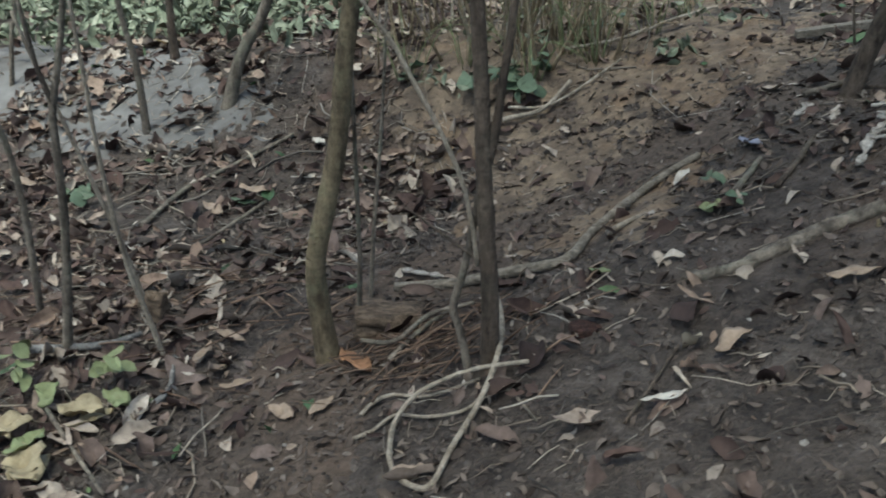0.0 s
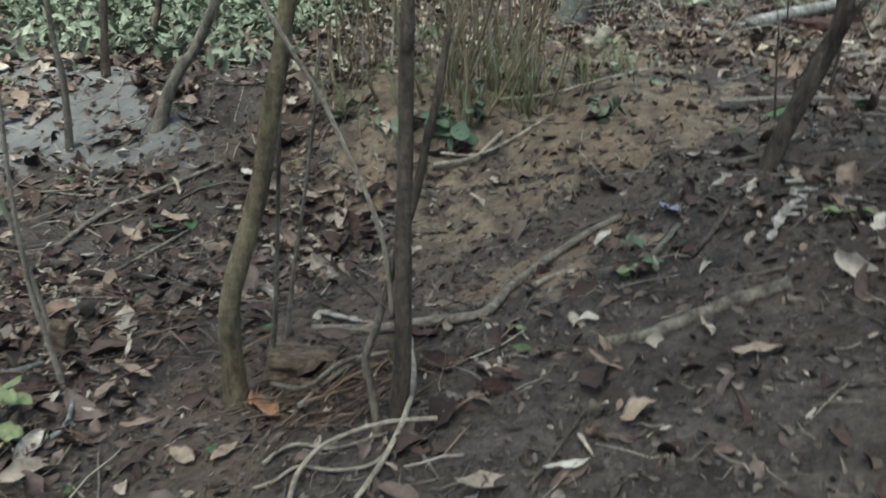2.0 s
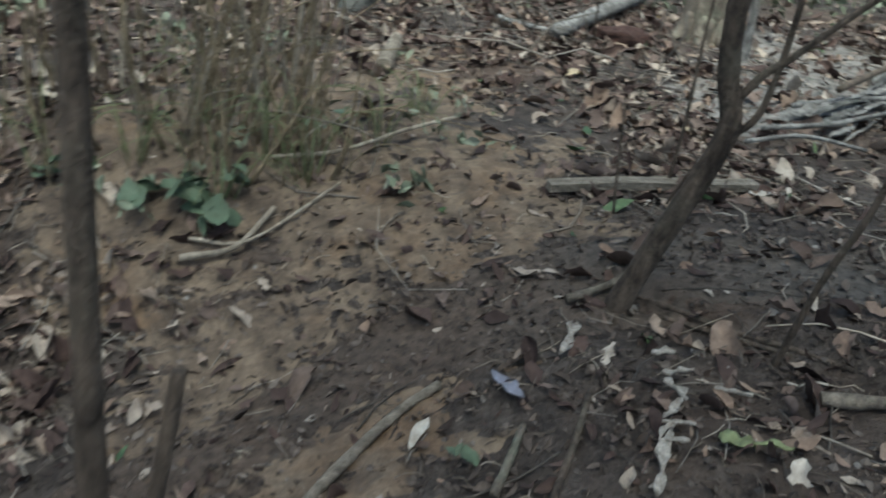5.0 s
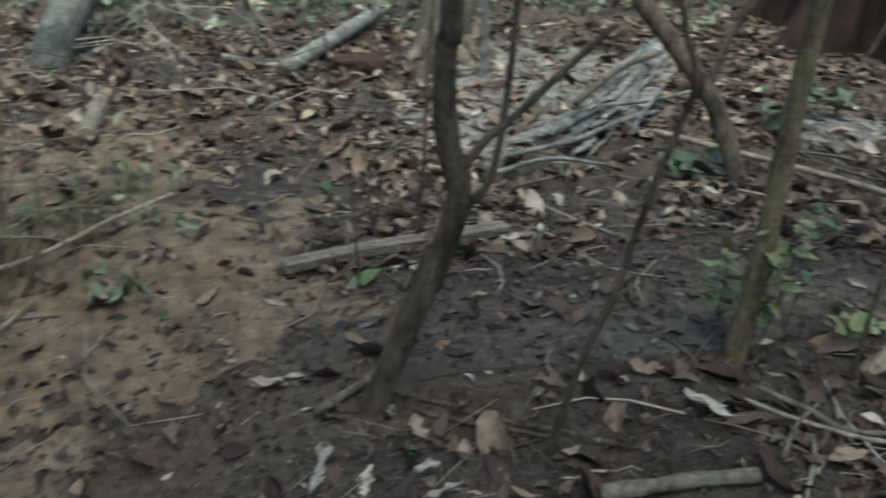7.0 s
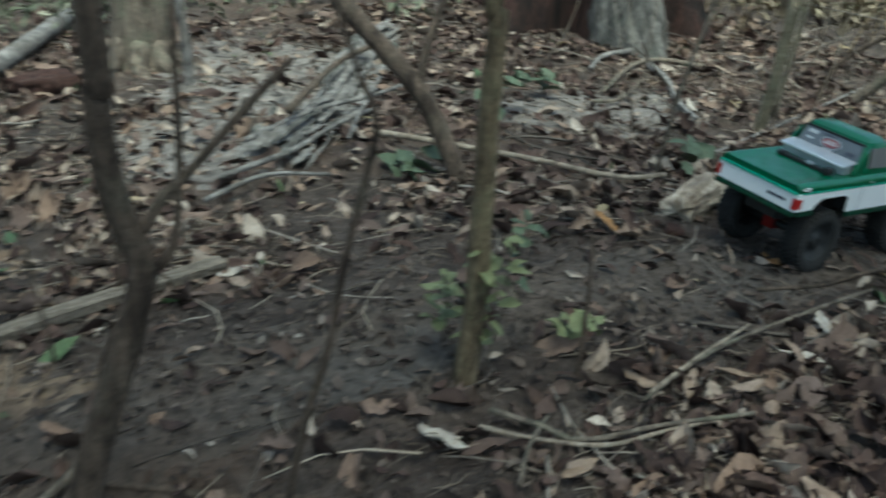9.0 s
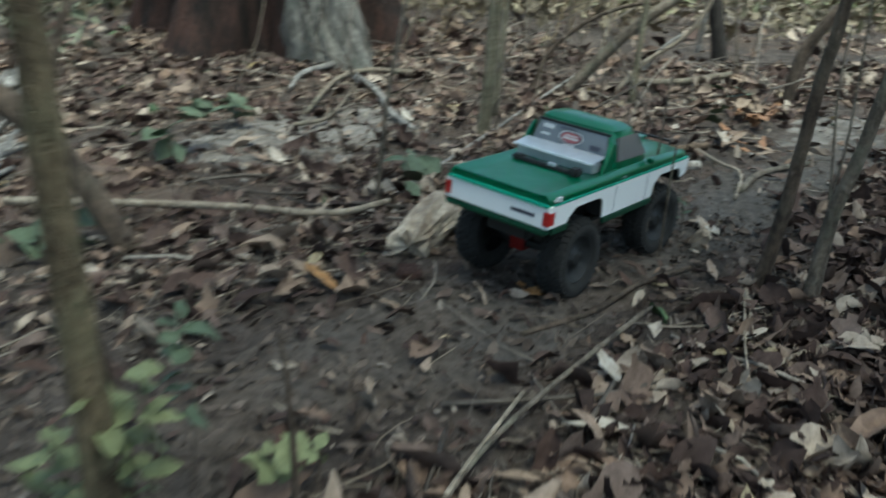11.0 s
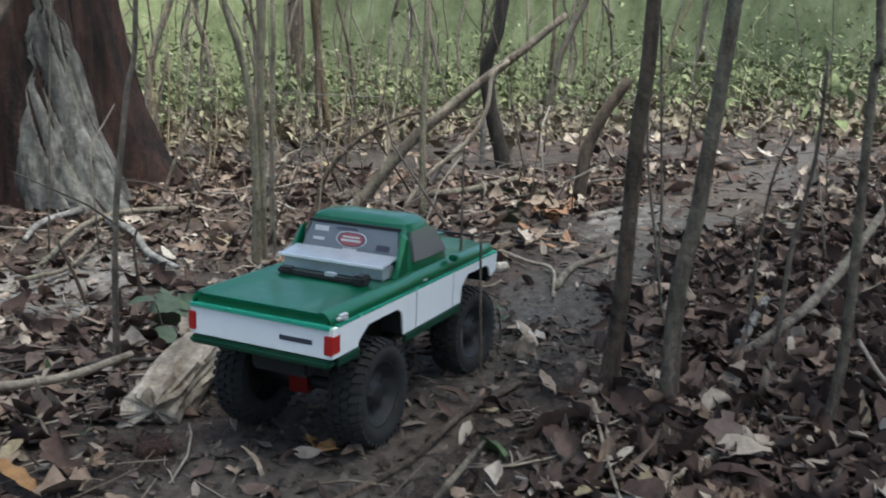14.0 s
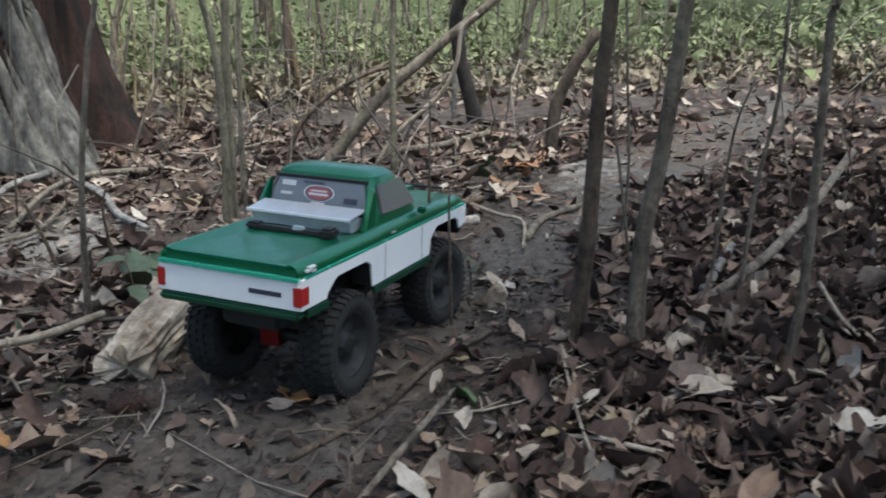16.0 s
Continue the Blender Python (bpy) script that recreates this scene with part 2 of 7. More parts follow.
def link(name, verts, faces, material, parent=None, label="", smooth=True):
    me = bpy.data.meshes.new(name)
    me.from_pydata(verts, [], faces)
    me.materials.append(material)
    if smooth:
        me.polygons.foreach_set("use_smooth", [True] * len(me.polygons))
    ob = new(name, me)
    if parent:
        ob.parent = parent
    if label:
        ob["label"] = label
    return ob


def build_ground():
    """One sheet, fine near the trail and coarse towards the horizon."""
    def axis(lo, hi, fine, far):
        a, v, s = [], lo, fine
        while v < hi:
            a.append(v)
            v += fine
        out, s = [], fine
        v = hi
        while v < far:
            out.append(v)
            s *= 1.25
            v += s
        left, s = [], fine
        v = lo - fine
        while v > -far:
            left.append(v)
            s *= 1.25
            v -= s
        return left[::-1] + a + out
    xs, ys = axis(-1.4, 3.6, 0.017, 150), axis(0.2, 3.4, 0.017, 150)
    verts = [(x, y, ground_z(x, y)) for y in ys for x in xs]
    n = len(xs)
    faces = [(j * n + i, j * n + i + 1, j * n + n + i + 1, j * n + n + i) for j in range(len(ys) - 1) for i in range(n - 1)]
    ob = link("ground", verts, faces, SOIL)
    return tagged(ob, "bare dark brown soil of a wooded slope with a worn trail", "ground", kind="structure")


build_ground()


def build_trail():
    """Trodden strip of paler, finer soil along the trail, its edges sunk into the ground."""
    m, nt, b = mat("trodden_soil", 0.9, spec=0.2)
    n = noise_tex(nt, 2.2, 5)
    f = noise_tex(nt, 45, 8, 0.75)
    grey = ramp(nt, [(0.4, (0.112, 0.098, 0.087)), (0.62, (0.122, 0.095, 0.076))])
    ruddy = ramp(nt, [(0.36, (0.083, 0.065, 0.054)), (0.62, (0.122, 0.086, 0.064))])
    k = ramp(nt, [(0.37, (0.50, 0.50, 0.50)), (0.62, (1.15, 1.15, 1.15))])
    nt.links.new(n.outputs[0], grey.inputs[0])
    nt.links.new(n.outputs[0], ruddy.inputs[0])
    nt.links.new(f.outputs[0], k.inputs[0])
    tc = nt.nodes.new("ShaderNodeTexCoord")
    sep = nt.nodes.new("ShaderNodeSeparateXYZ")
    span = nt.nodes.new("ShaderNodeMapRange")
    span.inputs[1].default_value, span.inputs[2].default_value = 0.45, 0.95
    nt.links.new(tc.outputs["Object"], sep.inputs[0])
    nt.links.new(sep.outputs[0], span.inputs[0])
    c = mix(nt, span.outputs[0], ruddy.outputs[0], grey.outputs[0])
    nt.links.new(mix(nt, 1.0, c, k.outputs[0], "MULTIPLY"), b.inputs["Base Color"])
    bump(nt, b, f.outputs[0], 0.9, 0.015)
    line = []
    for (ax, ay), (bx, by) in zip(TRAIL, TRAIL[1:]):
        steps = max(4, int(math.hypot(bx - ax, by - ay) / 0.03))
        line += [(ax + (bx - ax) * i / steps, ay + (by - ay) * i / steps) for i in range(steps)]
    line = [(sum(q[0] for q in line[max(0, i - 6):i + 7]) / len(line[max(0, i - 6):i + 7]), sum(q[1] for q in line[max(0, i - 6):i + 7]) / len(line[max(0, i - 6):i + 7])) for i in range(len(line))]
    verts, faces, cols = [], [], 15
    for i, (x, y) in enumerate(line):
        x2, y2 = line[min(i + 1, len(line) - 1)]
        x1, y1 = line[max(i - 1, 0)]
        d = math.hypot(x2 - x1, y2 - y1) or 1
        sx, sy = -(y2 - y1) / d, (x2 - x1) / d
        for j in range(cols):
            k = 2 * j / (cols - 1) - 1
            w = 0.17 * (1 + 0.45 * noise.noise((x * 3, y * 3, 1.0 if k > 0 else 7.0)))
            px, py = x + sx * w * k, y + sy * w * k
            lift = 0.007 - 0.016 * abs(k) ** 3 + 0.004 * noise.noise((px * 30, py * 30, 2.0))
            verts.append((px, py, ground_z(px, py) + lift))
    for i in range(len(line) - 1):
        faces += [(i * cols + j, i * cols + j + 1, i * cols + cols + j + 1, i * cols + cols + j) for j in range(cols - 1)]
    return tagged(link("trail", verts, faces, m), "trodden grey-brown soil of a narrow trail", "trail", kind="structure")


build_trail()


# ---- litter: leaves and twigs that nobody could count ----
def leaf_shape(kind, rng, rows=6, cols=3):
    """Grid (rows along the leaf) of one leaf about 1 long: 0 broad, 1 narrow, 2 a torn scrap, 3 lobed; curled and crumpled."""
    curl, fold, twist, bend = rng.uniform(-1.5, 1.5), rng.uniform(-0.6, 1.3), rng.uniform(-1.5, 1.5), rng.uniform(-0.25, 0.25)
    wid = (rng.uniform(0.15, 0.28), rng.uniform(0.05, 0.11), rng.uniform(0.12, 0.28), rng.uniform(0.24, 0.36))[kind]
    lobes, lag, rag = rng.uniform(2.2, 3.4), rng.uniform(0, 6.28), rng.uniform(0, 90)
    v = []
    for i in range(rows + 1):
        k = i / rows
        w = wid * max(0.04, math.sin(math.pi * min(1.0, 0.05 + 0.94 * k)) ** (0.8 if kind < 2 else 0.55))
        w *= 1 + 0.3 * noise.noise((k * 4, rag, 1.0))
        if kind == 3:
            w *= 0.72 + 0.34 * math.cos(6.28 * lobes * k + lag)
        zc = curl * 0.55 * (k - 0.5) ** 2
        t = twist * (k - 0.5)
        for j in range(cols):
            sgn = 2 * j / (cols - 1) - 1
            tear = 1 + (0.35 * noise.noise((k * 5, rag, 5.0 + sgn)) if kind >= 2 and abs(sgn) > 0.9 else 0)
            yy = sgn * w * tear + bend * (k - 0.5) ** 2 * 2
            zz = zc + abs(sgn) ** 1.4 * w * fold + 0.09 * noise.noise((k * 3 + rag, sgn * 1.3, 2.0)) + rng.gauss(0, 0.012)
            v.append((k - 0.5 + 0.05 * abs(sgn) * noise.noise((k * 6, rag, sgn)), yy * math.cos(t) - zz * math.sin(t), yy * math.sin(t) + zz * math.cos(t)))
    f = []
    for i in range(rows):
        for j in range(cols - 1):
            a = i * cols + j
            f.append((a, a + 1, a + cols + 1, a + cols))
    return np.array(v), f


def scatter(name, label, material, count, size, area, density, seed, kinds=(0, 0, 0, 1, 2, 3), tilt=0.5, lift=0.006, category="leaves", grid=(3, 3)):
    rng = random.Random(seed)
    shapes = [leaf_shape(rng.choice(kinds), rng, *grid) for _ in range(90)]
    verts, faces, made, tries = [], [], 0, 0
    x0, x1, y0, y1 = area
    while made < count and tries < count * 12:
        tries += 1
        x, y = rng.uniform(x0, x1), rng.uniform(y0, y1)
        if rng.random() > density(x, y):
            continue
        v, f = shapes[rng.randrange(90)]
        s = size * rng.choice((0.5, 0.7, 0.85, 1.0, 1.2, 1.75)) * rng.uniform(0.85, 1.15)
        r = Euler((rng.gauss(0, tilt), rng.gauss(0, tilt), rng.uniform(0, 6.283))).to_matrix()
        p = v @ np.array(r).T * s + np.array((x, y, top_z(x, y) + lift * rng.uniform(0.3, 2.2)))
        o = len(verts)
        verts.extend(map(tuple, p))
        faces.extend(tuple(i + o for i in q) for q in f)
        made += 1
    ob = link(name, verts, faces, material)
    return tagged(ob, label, category, kind="stuff")




# ---- woods: stems, limbs, lying sticks and single leaves ----
def smooth_line(pts, per=4):
    """Points along a Catmull-Rom curve through pts."""
    p = [Vector(q) for q in pts]
    p = [p[0] * 2 - p[1]] + p + [p[-1] * 2 - p[-2]]
    out = []
    for i in range(1, len(p) - 2):
        for k in range(per):
            t = k / per
            a, b, c, d = p[i - 1:i + 3]
            out.append(0.5 * (2 * b + (c - a) * t + (2 * a - 5 * b + 4 * c - d) * t * t + (3 * b - a - 3 * c + d) * t ** 3))
    out.append(p[-2])
    return out


def tube_data(pts, r0, r1, sides=8, rough=0.10, seed=0.0, flare=0.0, radii=None):
    """Verts and faces of a tapering, slightly knotty rod with closed ends."""
    verts, faces = [], []
    up = Vector((0, 0, 1))
    n = len(pts)
    prev = None
    for i, p in enumerate(pts):
        d = (pts[min(i + 1, n - 1)] - pts[max(i - 1, 0)]).normalized()
        a = d.cross(prev if prev else (Vector((1, 0, 0)) if abs(d.x) < 0.8 else up)).normalized()
        prev = d.cross(a) * -1
        b = d.cross(a)
        k = i / max(1, n - 1)
        r = r0 + (r1 - r0) * k
        if radii:
            q = k * (len(radii) - 1)
            j = min(int(q), len(radii) - 2)
            r = radii[j] + (radii[j + 1] - radii[j]) * (q - j)
        r *= 1 + flare * max(0.0, 1 - i / 3)
        for s in range(sides):
            w = 6.28318 * s / sides
            q = a * math.cos(w) + b * math.sin(w)
            f = 1 + rough * noise.noise((q.x * 2 + seed, q.y * 2 + k * n * 0.9, q.z * 2 + p.z * 6))
            verts.append(p + q * r * f)
    for i in range(n - 1):
        for s in range(sides):
            t = (s + 1) % sides
            faces.append((i * sides + s, i * sides + t, i * sides + sides + t, i * sides + sides + s))
    faces.append(tuple(range(sides))[::-1])
    faces.append(tuple((n - 1) * sides + s for s in range(sides)))
    return [tuple(v) for v in verts], faces


def rod(name, pts, r0, r1, material, parent=None, label="", per=4, sides=8, rough=0.10, flare=0.0, radii=None):
    v, f = tube_data(smooth_line(pts, per), r0, r1, sides, rough, pts[0][0] * 7, flare, radii)
    return link(name, v, f, material, parent, label)


def empty_at(name, place):
    ob = new(name)
    ob.empty_display_size = 0.02
    ob.location = place
    return ob


def under(name, pts, r0, r1, material, thing, **kw):
    """A rod given in world places, as a part of a thing whose origin stands at thing.location."""
    o = thing.location
    return rod(name, [Vector(p) - o for p in pts], r0, r1, material, thing, **kw)


def added_crown(thing, centre, radius, rng, count=480):
    """Unseen leaf clumps, with gaps, added over a stem to shade the near ground."""
    shapes = [leaf_shape(0, rng, 4, 3) for _ in range(12)]
    clumps = [centre + Vector((rng.gauss(0, 0.55), rng.gauss(0, 0.55), rng.gauss(0, 0.28))) * radius for _ in range(16)]
    verts, faces = [], []
    for k in range(count):
        c = clumps[k % 16] + Vector((rng.gauss(0, 0.2), rng.gauss(0, 0.2), rng.gauss(0, 0.14)))
        v, f = shapes[k % 12]
        r = np.array(Euler((rng.gauss(0, 0.5), rng.gauss(0, 0.5), rng.uniform(0, 6.28))).to_matrix())
        p = v @ r.T * rng.uniform(0.10, 0.2) + np.array(c)
        o = len(verts)
        verts.extend(map(tuple, p))
        faces.extend(tuple(i + o for i in q) for q in f)
    return link("added_crown", verts, faces, GREEN, thing, "loose green leaves added overhead for shade")


def standing(name, pts, r0, r1, material, label, category, grow=0, limbs=()):
    """A stem rooted in the soil; grow: it goes on above to its full height, with a few bare twigs."""
    pts = [Vector(p) for p in pts]
    pts[0].z = min(pts[0].z, ground_z(pts[0].x, pts[0].y)) - 0.04
    group = "woodland stems"
    if not grow and not limbs:
        ob = rod(name, pts, r0 * 1.1, r1, material)
        return tagged(ob, label, category, group)
    rng = random.Random(int(abs(pts[0].x) * 1000 + abs(pts[0].y) * 77))
    thing = empty_at(name, pts[0])
    tall = list(pts)
    if grow:
        d = (pts[-1] - pts[-3 if len(pts) > 2 else 0]).normalized()
        span = 1.6 + 60 * r1
        for k in (0.3, 0.65, 1.0):
            q = (d * (1 - 0.5 * k) + Vector((rng.uniform(-0.12, 0.12), rng.uniform(-0.12, 0.12), 0.6 * k))).normalized()
            tall.append(tall[-1] + q * span * 0.34)
    n = len(pts)
    radii = [r0 + (r1 - r0) * i / (n - 1) for i in range(n)] + ([r1 * 0.85, r1 * 0.65, r1 * 0.45] if grow else [])
    under("trunk", tall, r0, r1, material, thing, flare=0.25, radii=radii)
    for lp, a, b in limbs:
        under("limb", lp, a, b, material, thing)
    if grow:
        # Shading leaves only over stems at low y, shifted back towards the camera.
        if pts[0].y < 1.75:
            added_crown(thing, tall[-1] - thing.location + Vector((-0.25, -0.55, 0)), 1.15, rng, 330 if pts[0].x < 1.3 else 490)
        for k in range(4):
            base = tall[-2].lerp(tall[-1], rng.uniform(0, 0.8))
            w = rng.uniform(0, 6.28)
            tip = base + Vector((math.cos(w) * 0.5, math.sin(w) * 0.5, rng.uniform(0.2, 0.6)))
            under("limb", [base, base.lerp(tip, 0.5) + Vector((0, 0, 0.05)), tip], r1 * 0.35, r1 * 0.12, material, thing, sides=5)
    return tagged(thing, label, category, group)


def lying(name, pts, r0, r1, material, label, category):
    """A stick, root or log that lies on the ground; pts give its height over the plain lie of the land."""
    pts = [(x, y, z - lie(x, y) + ground_z(x, y)) for x, y, z in pts]
    ob = rod(name, pts, r0, r1, material, per=5, rough=0.22)
    return tagged(ob, label, category, "sticks on the woodland floor")


LEAF_WORDS = {"pale_leaf": "bleached pale", "tan_leaf": "dry tan-brown", "rust_leaf": "rust-brown", "yellow_leaf": "withered yellow", "yellow_green_leaf": "yellow-green", "orange_leaf": "curled orange", "green_leaf": "fresh green", "bluish_leaf": "bluish grey", "stripped_wood": "pale splintered"}


def leaf(name, a, b, width, material):
    """One leaf or flat scrap that lies from a to b."""
    a, b = (Vector((x, y, z - lie(x, y) + ground_z(x, y) + 0.006)) for x, y, z in (a, b))
    rng = random.Random(int(abs(a.x * 997) + abs(a.y * 131)))
    length = (b - a).length
    ax = (b - a).normalized()
    side = ax.cross(Vector((0, 0, 1))).normalized()
    up = side.cross(ax)
    wood = material is CHIP
    rows, verts, faces = 12, [], []
    curl, fold = rng.uniform(0.05, 0.25), rng.uniform(0.1, 0.5)
    for layer in (0, 1):
        for i in range(rows + 1):
            k = i / rows
            w = width * 0.5 * (max(0.12, (0.55 + 0.8 * noise.noise((k * 4, a.x * 31, a.y * 17)) + 0.35 * noise.noise((k * 13, a.y * 29, 3)))) * min(1, 0.25 + 6 * min(k, 1 - k)) if wood else max(0.02, math.sin(math.pi * min(1.0, 0.04 + 0.96 * k)) ** 0.75) * (1 + 0.38 * noise.noise((k * 5, a.x * 41, a.y * 23)) + 0.2 * noise.noise((k * 14, a.y * 37, 5))))
            for s in (-1, -0.5, 0, 0.5, 1):
                z = 0.004 + curl * length * (k - 0.5) ** 2 * (0.3 if wood else 1) + abs(s) * w * fold + 0.06 * width * math.sin(9 * k + 4 * s) + (0.0 if wood else 0.30 * width * noise.noise((k * 4 + a.x * 30, s * 1.6, a.y * 30)))
                z += (0.004 if wood else 0.0007) * layer
                verts.append(a + ax * length * k + side * (s * w + (0.0 if wood else 0.25 * width * noise.noise((k * 2.2, a.y * 40, 11)) + (0.14 * w * noise.noise((k * 9, s * 3, a.x * 60)))) + (0.45 * width * noise.noise((k * 2.5, a.x * 50, 7)) if wood else 0)) + up * z)
    n = (rows + 1) * 5
    for layer in (0, 1):
        for i in range(rows):
            for j in range(4):
                q = (i * 5 + j, i * 5 + j + 1, i * 5 + j + 6, i * 5 + j + 5)
                faces.append(tuple(v + n for v in q) if layer else q[::-1])
    rim = [j for j in range(5)] + [i * 5 + 4 for i in range(1, rows + 1)] + [rows * 5 + j for j in (3, 2, 1, 0)] + [i * 5 for i in range(rows - 1, 0, -1)]
    for i, v in enumerate(rim):
        w = rim[(i + 1) % len(rim)]
        faces.append((v, w, w + n, v + n))
    ob = link(name, [tuple(v) for v in verts], faces, material)
    words = LEAF_WORDS[material.name]
    tail = {"fallen_leaf": "dead leaf lying on the woodland floor", "wood_scrap": "strip of wood lying on bare soil", "bark_scrap": "scrap of bark lying on the slope"}[name]
    return tagged(ob, words + " " + tail, name.split("_")[1] if name == "fallen_leaf" else "wood scrap", name.replace("_", " ") + "s")


# stems, from the lower slope to the far end of the trail
standing("dead_branch", [(4.202, 2.547, 0.028), (4.232, 2.470, 0.109), (4.260, 2.397, 0.181)], 0.0096, 0.0063, DEADWOOD, "pale barkless dead branch propped on litter", "branch", 0)
standing("dead_branch", [(4.836, 2.506, 0.061), (4.840, 2.495, 0.239), (4.850, 2.462, 0.384), (4.863, 2.422, 0.493)], 0.0125, 0.0073, DEADWOOD, "pale barkless dead branch leaning on a trunk", "branch", 0)
standing("dead_branch", [(6.061, 3.701, 0.069), (6.176, 3.460, 0.218), (6.267, 3.270, 0.247)], 0.0157, 0.0105, BARK_DARK, "dark bent dead branch in the undergrowth", "branch", 0)
standing("young_tree", [(-0.169, 1.290, -0.479), (-0.177, 1.287, -0.355), (-0.172, 1.289, -0.281), (-0.147, 1.300, -0.184), (-0.124, 1.310, -0.092), (-0.107, 1.317, 0.023), (-0.089, 1.326, 0.121), (-0.072, 1.333, 0.229)], 0.0197, 0.0136, BARK_OLIVE, "olive-brown young tree trunk with a crooked foot", "young tree", 1)
standing("shoot", [(0.118, 1.155, -0.400), (0.101, 1.151, -0.323), (0.092, 1.149, -0.280), (0.108, 1.152, -0.222), (0.123, 1.156, -0.153), (0.133, 1.158, -0.095)], 0.0063, 0.0046, BARK, "crooked brown shoot leaning against a dark young tree", "shoot", 0)
standing("shoot", [(-0.151, 1.341, -0.475), (-0.133, 1.349, -0.440), (-0.123, 1.353, -0.340), (-0.117, 1.355, -0.204), (-0.112, 1.357, -0.060), (-0.107, 1.359, 0.065)], 0.0051, 0.0030, BARK, "thin grey-brown shoot beside a crooked trunk", "shoot", 0)
standing("shoot", [(-0.170, 1.510, -0.479), (-0.149, 1.518, -0.329), (-0.131, 1.525, -0.195), (-0.113, 1.531, -0.039), (-0.102, 1.536, 0.086)], 0.0044, 0.0024, BARK, "thin grey-brown shoot standing in the wood", "shoot", 0)
standing("cane", [(-0.457, 1.244, -0.495), (-0.473, 1.233, -0.397), (-0.486, 1.224, -0.295), (-0.492, 1.220, -0.124), (-0.489, 1.222, 0.038), (-0.487, 1.223, 0.154)], 0.0045, 0.0029, VINE, "long tan leaning cane", "cane", 0)
standing("cane", [(-0.570, 1.389, -0.495), (-0.597, 1.370, -0.329), (-0.618, 1.356, -0.206), (-0.657, 1.327, 0.019), (-0.670, 1.318, 0.104)], 0.0044, 0.0027, VINE, "long tan leaning cane", "cane", 0)
standing("young_tree", [(-1.070, 2.223, -0.392), (-1.065, 2.226, -0.199), (-1.079, 2.217, -0.014)], 0.0106, 0.0076, BARK, "dark slim sapling on the lower slope", "young tree", 1)
standing("young_tree", [(-0.786, 1.329, -0.495), (-0.769, 1.345, -0.249), (-0.773, 1.341, -0.107), (-0.792, 1.324, 0.008)], 0.0066, 0.0043, BARK, "leaning grey-brown sapling standing in the wood", "young tree", 0)
standing("young_tree", [(-1.654, 2.402, -0.324), (-1.620, 2.431, -0.169), (-1.595, 2.453, -0.035)], 0.0072, 0.0061, BARK, "thin grey sapling on the lower slope", "young tree", 1)
standing("young_tree", [(-1.141, 2.556, -0.251), (-1.137, 2.558, -0.172), (-1.129, 2.563, -0.053)], 0.0143, 0.0122, BARK_DARK, "dark slim sapling on the lower slope", "young tree", 1)
standing("young_tree", [(-0.862, 2.323, -0.334), (-0.819, 2.346, -0.239), (-0.782, 2.366, -0.163), (-0.712, 2.405, -0.029)], 0.0213, 0.0158, BARK, "grey leaning trunk on the lower slope", "young tree", 1)
standing("young_tree", [(-1.243, 3.034, -0.246), (-1.226, 3.043, -0.167), (-1.204, 3.055, -0.050)], 0.0145, 0.0122, BARK_DARK, "dark slim sapling on the lower slope", "young tree", 1)
standing("cane", [(0.096, 2.528, -0.194), (0.048, 2.524, -0.019), (-0.001, 2.520, 0.145), (-0.023, 2.519, 0.224)], 0.0076, 0.0056, VINE, "thin tan cane standing in the wood", "cane", 0)
standing("young_tree", [(0.908, 1.744, -0.095), (0.922, 1.735, 0.010), (0.943, 1.722, 0.131), (0.949, 1.718, 0.212), (0.962, 1.710, 0.314), (0.969, 1.705, 0.378), (0.954, 1.715, 0.423), (0.937, 1.726, 0.472)], 0.0054, 0.0029, BARK_DARK, "thin dark leaning stem", "young tree", 1)
standing("young_tree", [(1.226, 1.808, -0.051), (1.226, 1.807, 0.058), (1.222, 1.811, 0.180), (1.217, 1.816, 0.284), (1.214, 1.820, 0.375), (1.211, 1.822, 0.467), (1.209, 1.825, 0.547)], 0.0168, 0.0117, BARK_OLIVE, "olive-barked young tree with small leaves round its foot", "young tree", 1)
standing("shoot", [(1.268, 1.835, -0.049), (1.270, 1.834, 0.077), (1.250, 1.854, 0.229), (1.242, 1.861, 0.349)], 0.0061, 0.0038, BARK_DARK, "dark shoot growing beside an olive young tree", "shoot", 0)
standing("shoot", [(1.376, 1.728, -0.045), (1.371, 1.734, 0.095), (1.365, 1.742, 0.180)], 0.0038, 0.0020, BARK_DARK, "thin dark seedling stem", "shoot", 0)
standing("shoot", [(0.923, 2.358, -0.122), (0.921, 2.359, 0.033), (0.910, 2.363, 0.196), (0.906, 2.365, 0.354)], 0.0042, 0.0027, BARK_DARK, "thin black twig standing upright", "shoot", 0)
standing("shoot", [(0.789, 2.222, -0.136), (0.766, 2.229, -0.024), (0.749, 2.234, 0.100)], 0.0033, 0.0017, BARK_DARK, "thin black bent twig", "shoot", 0)
standing("young_tree", [(2.990, 2.521, -0.031), (2.995, 2.512, 0.173), (2.993, 2.516, 0.377), (2.981, 2.536, 0.509), (2.965, 2.561, 0.636)], 0.0113, 0.0072, BARK_PALE, "grey-green sapling in a close clump", "young tree", 1)
standing("young_tree", [(3.018, 2.519, -0.029), (3.023, 2.511, 0.226), (3.028, 2.503, 0.443), (3.036, 2.491, 0.626)], 0.0114, 0.0080, BARK_PALE, "grey-green sapling in a close clump", "young tree", 1)
standing("young_tree", [(3.272, 2.639, -0.020), (3.276, 2.632, 0.218), (3.284, 2.620, 0.448), (3.287, 2.614, 0.655)], 0.0088, 0.0061, BARK_PALE, "thin sapling in a close clump", "young tree", 1)
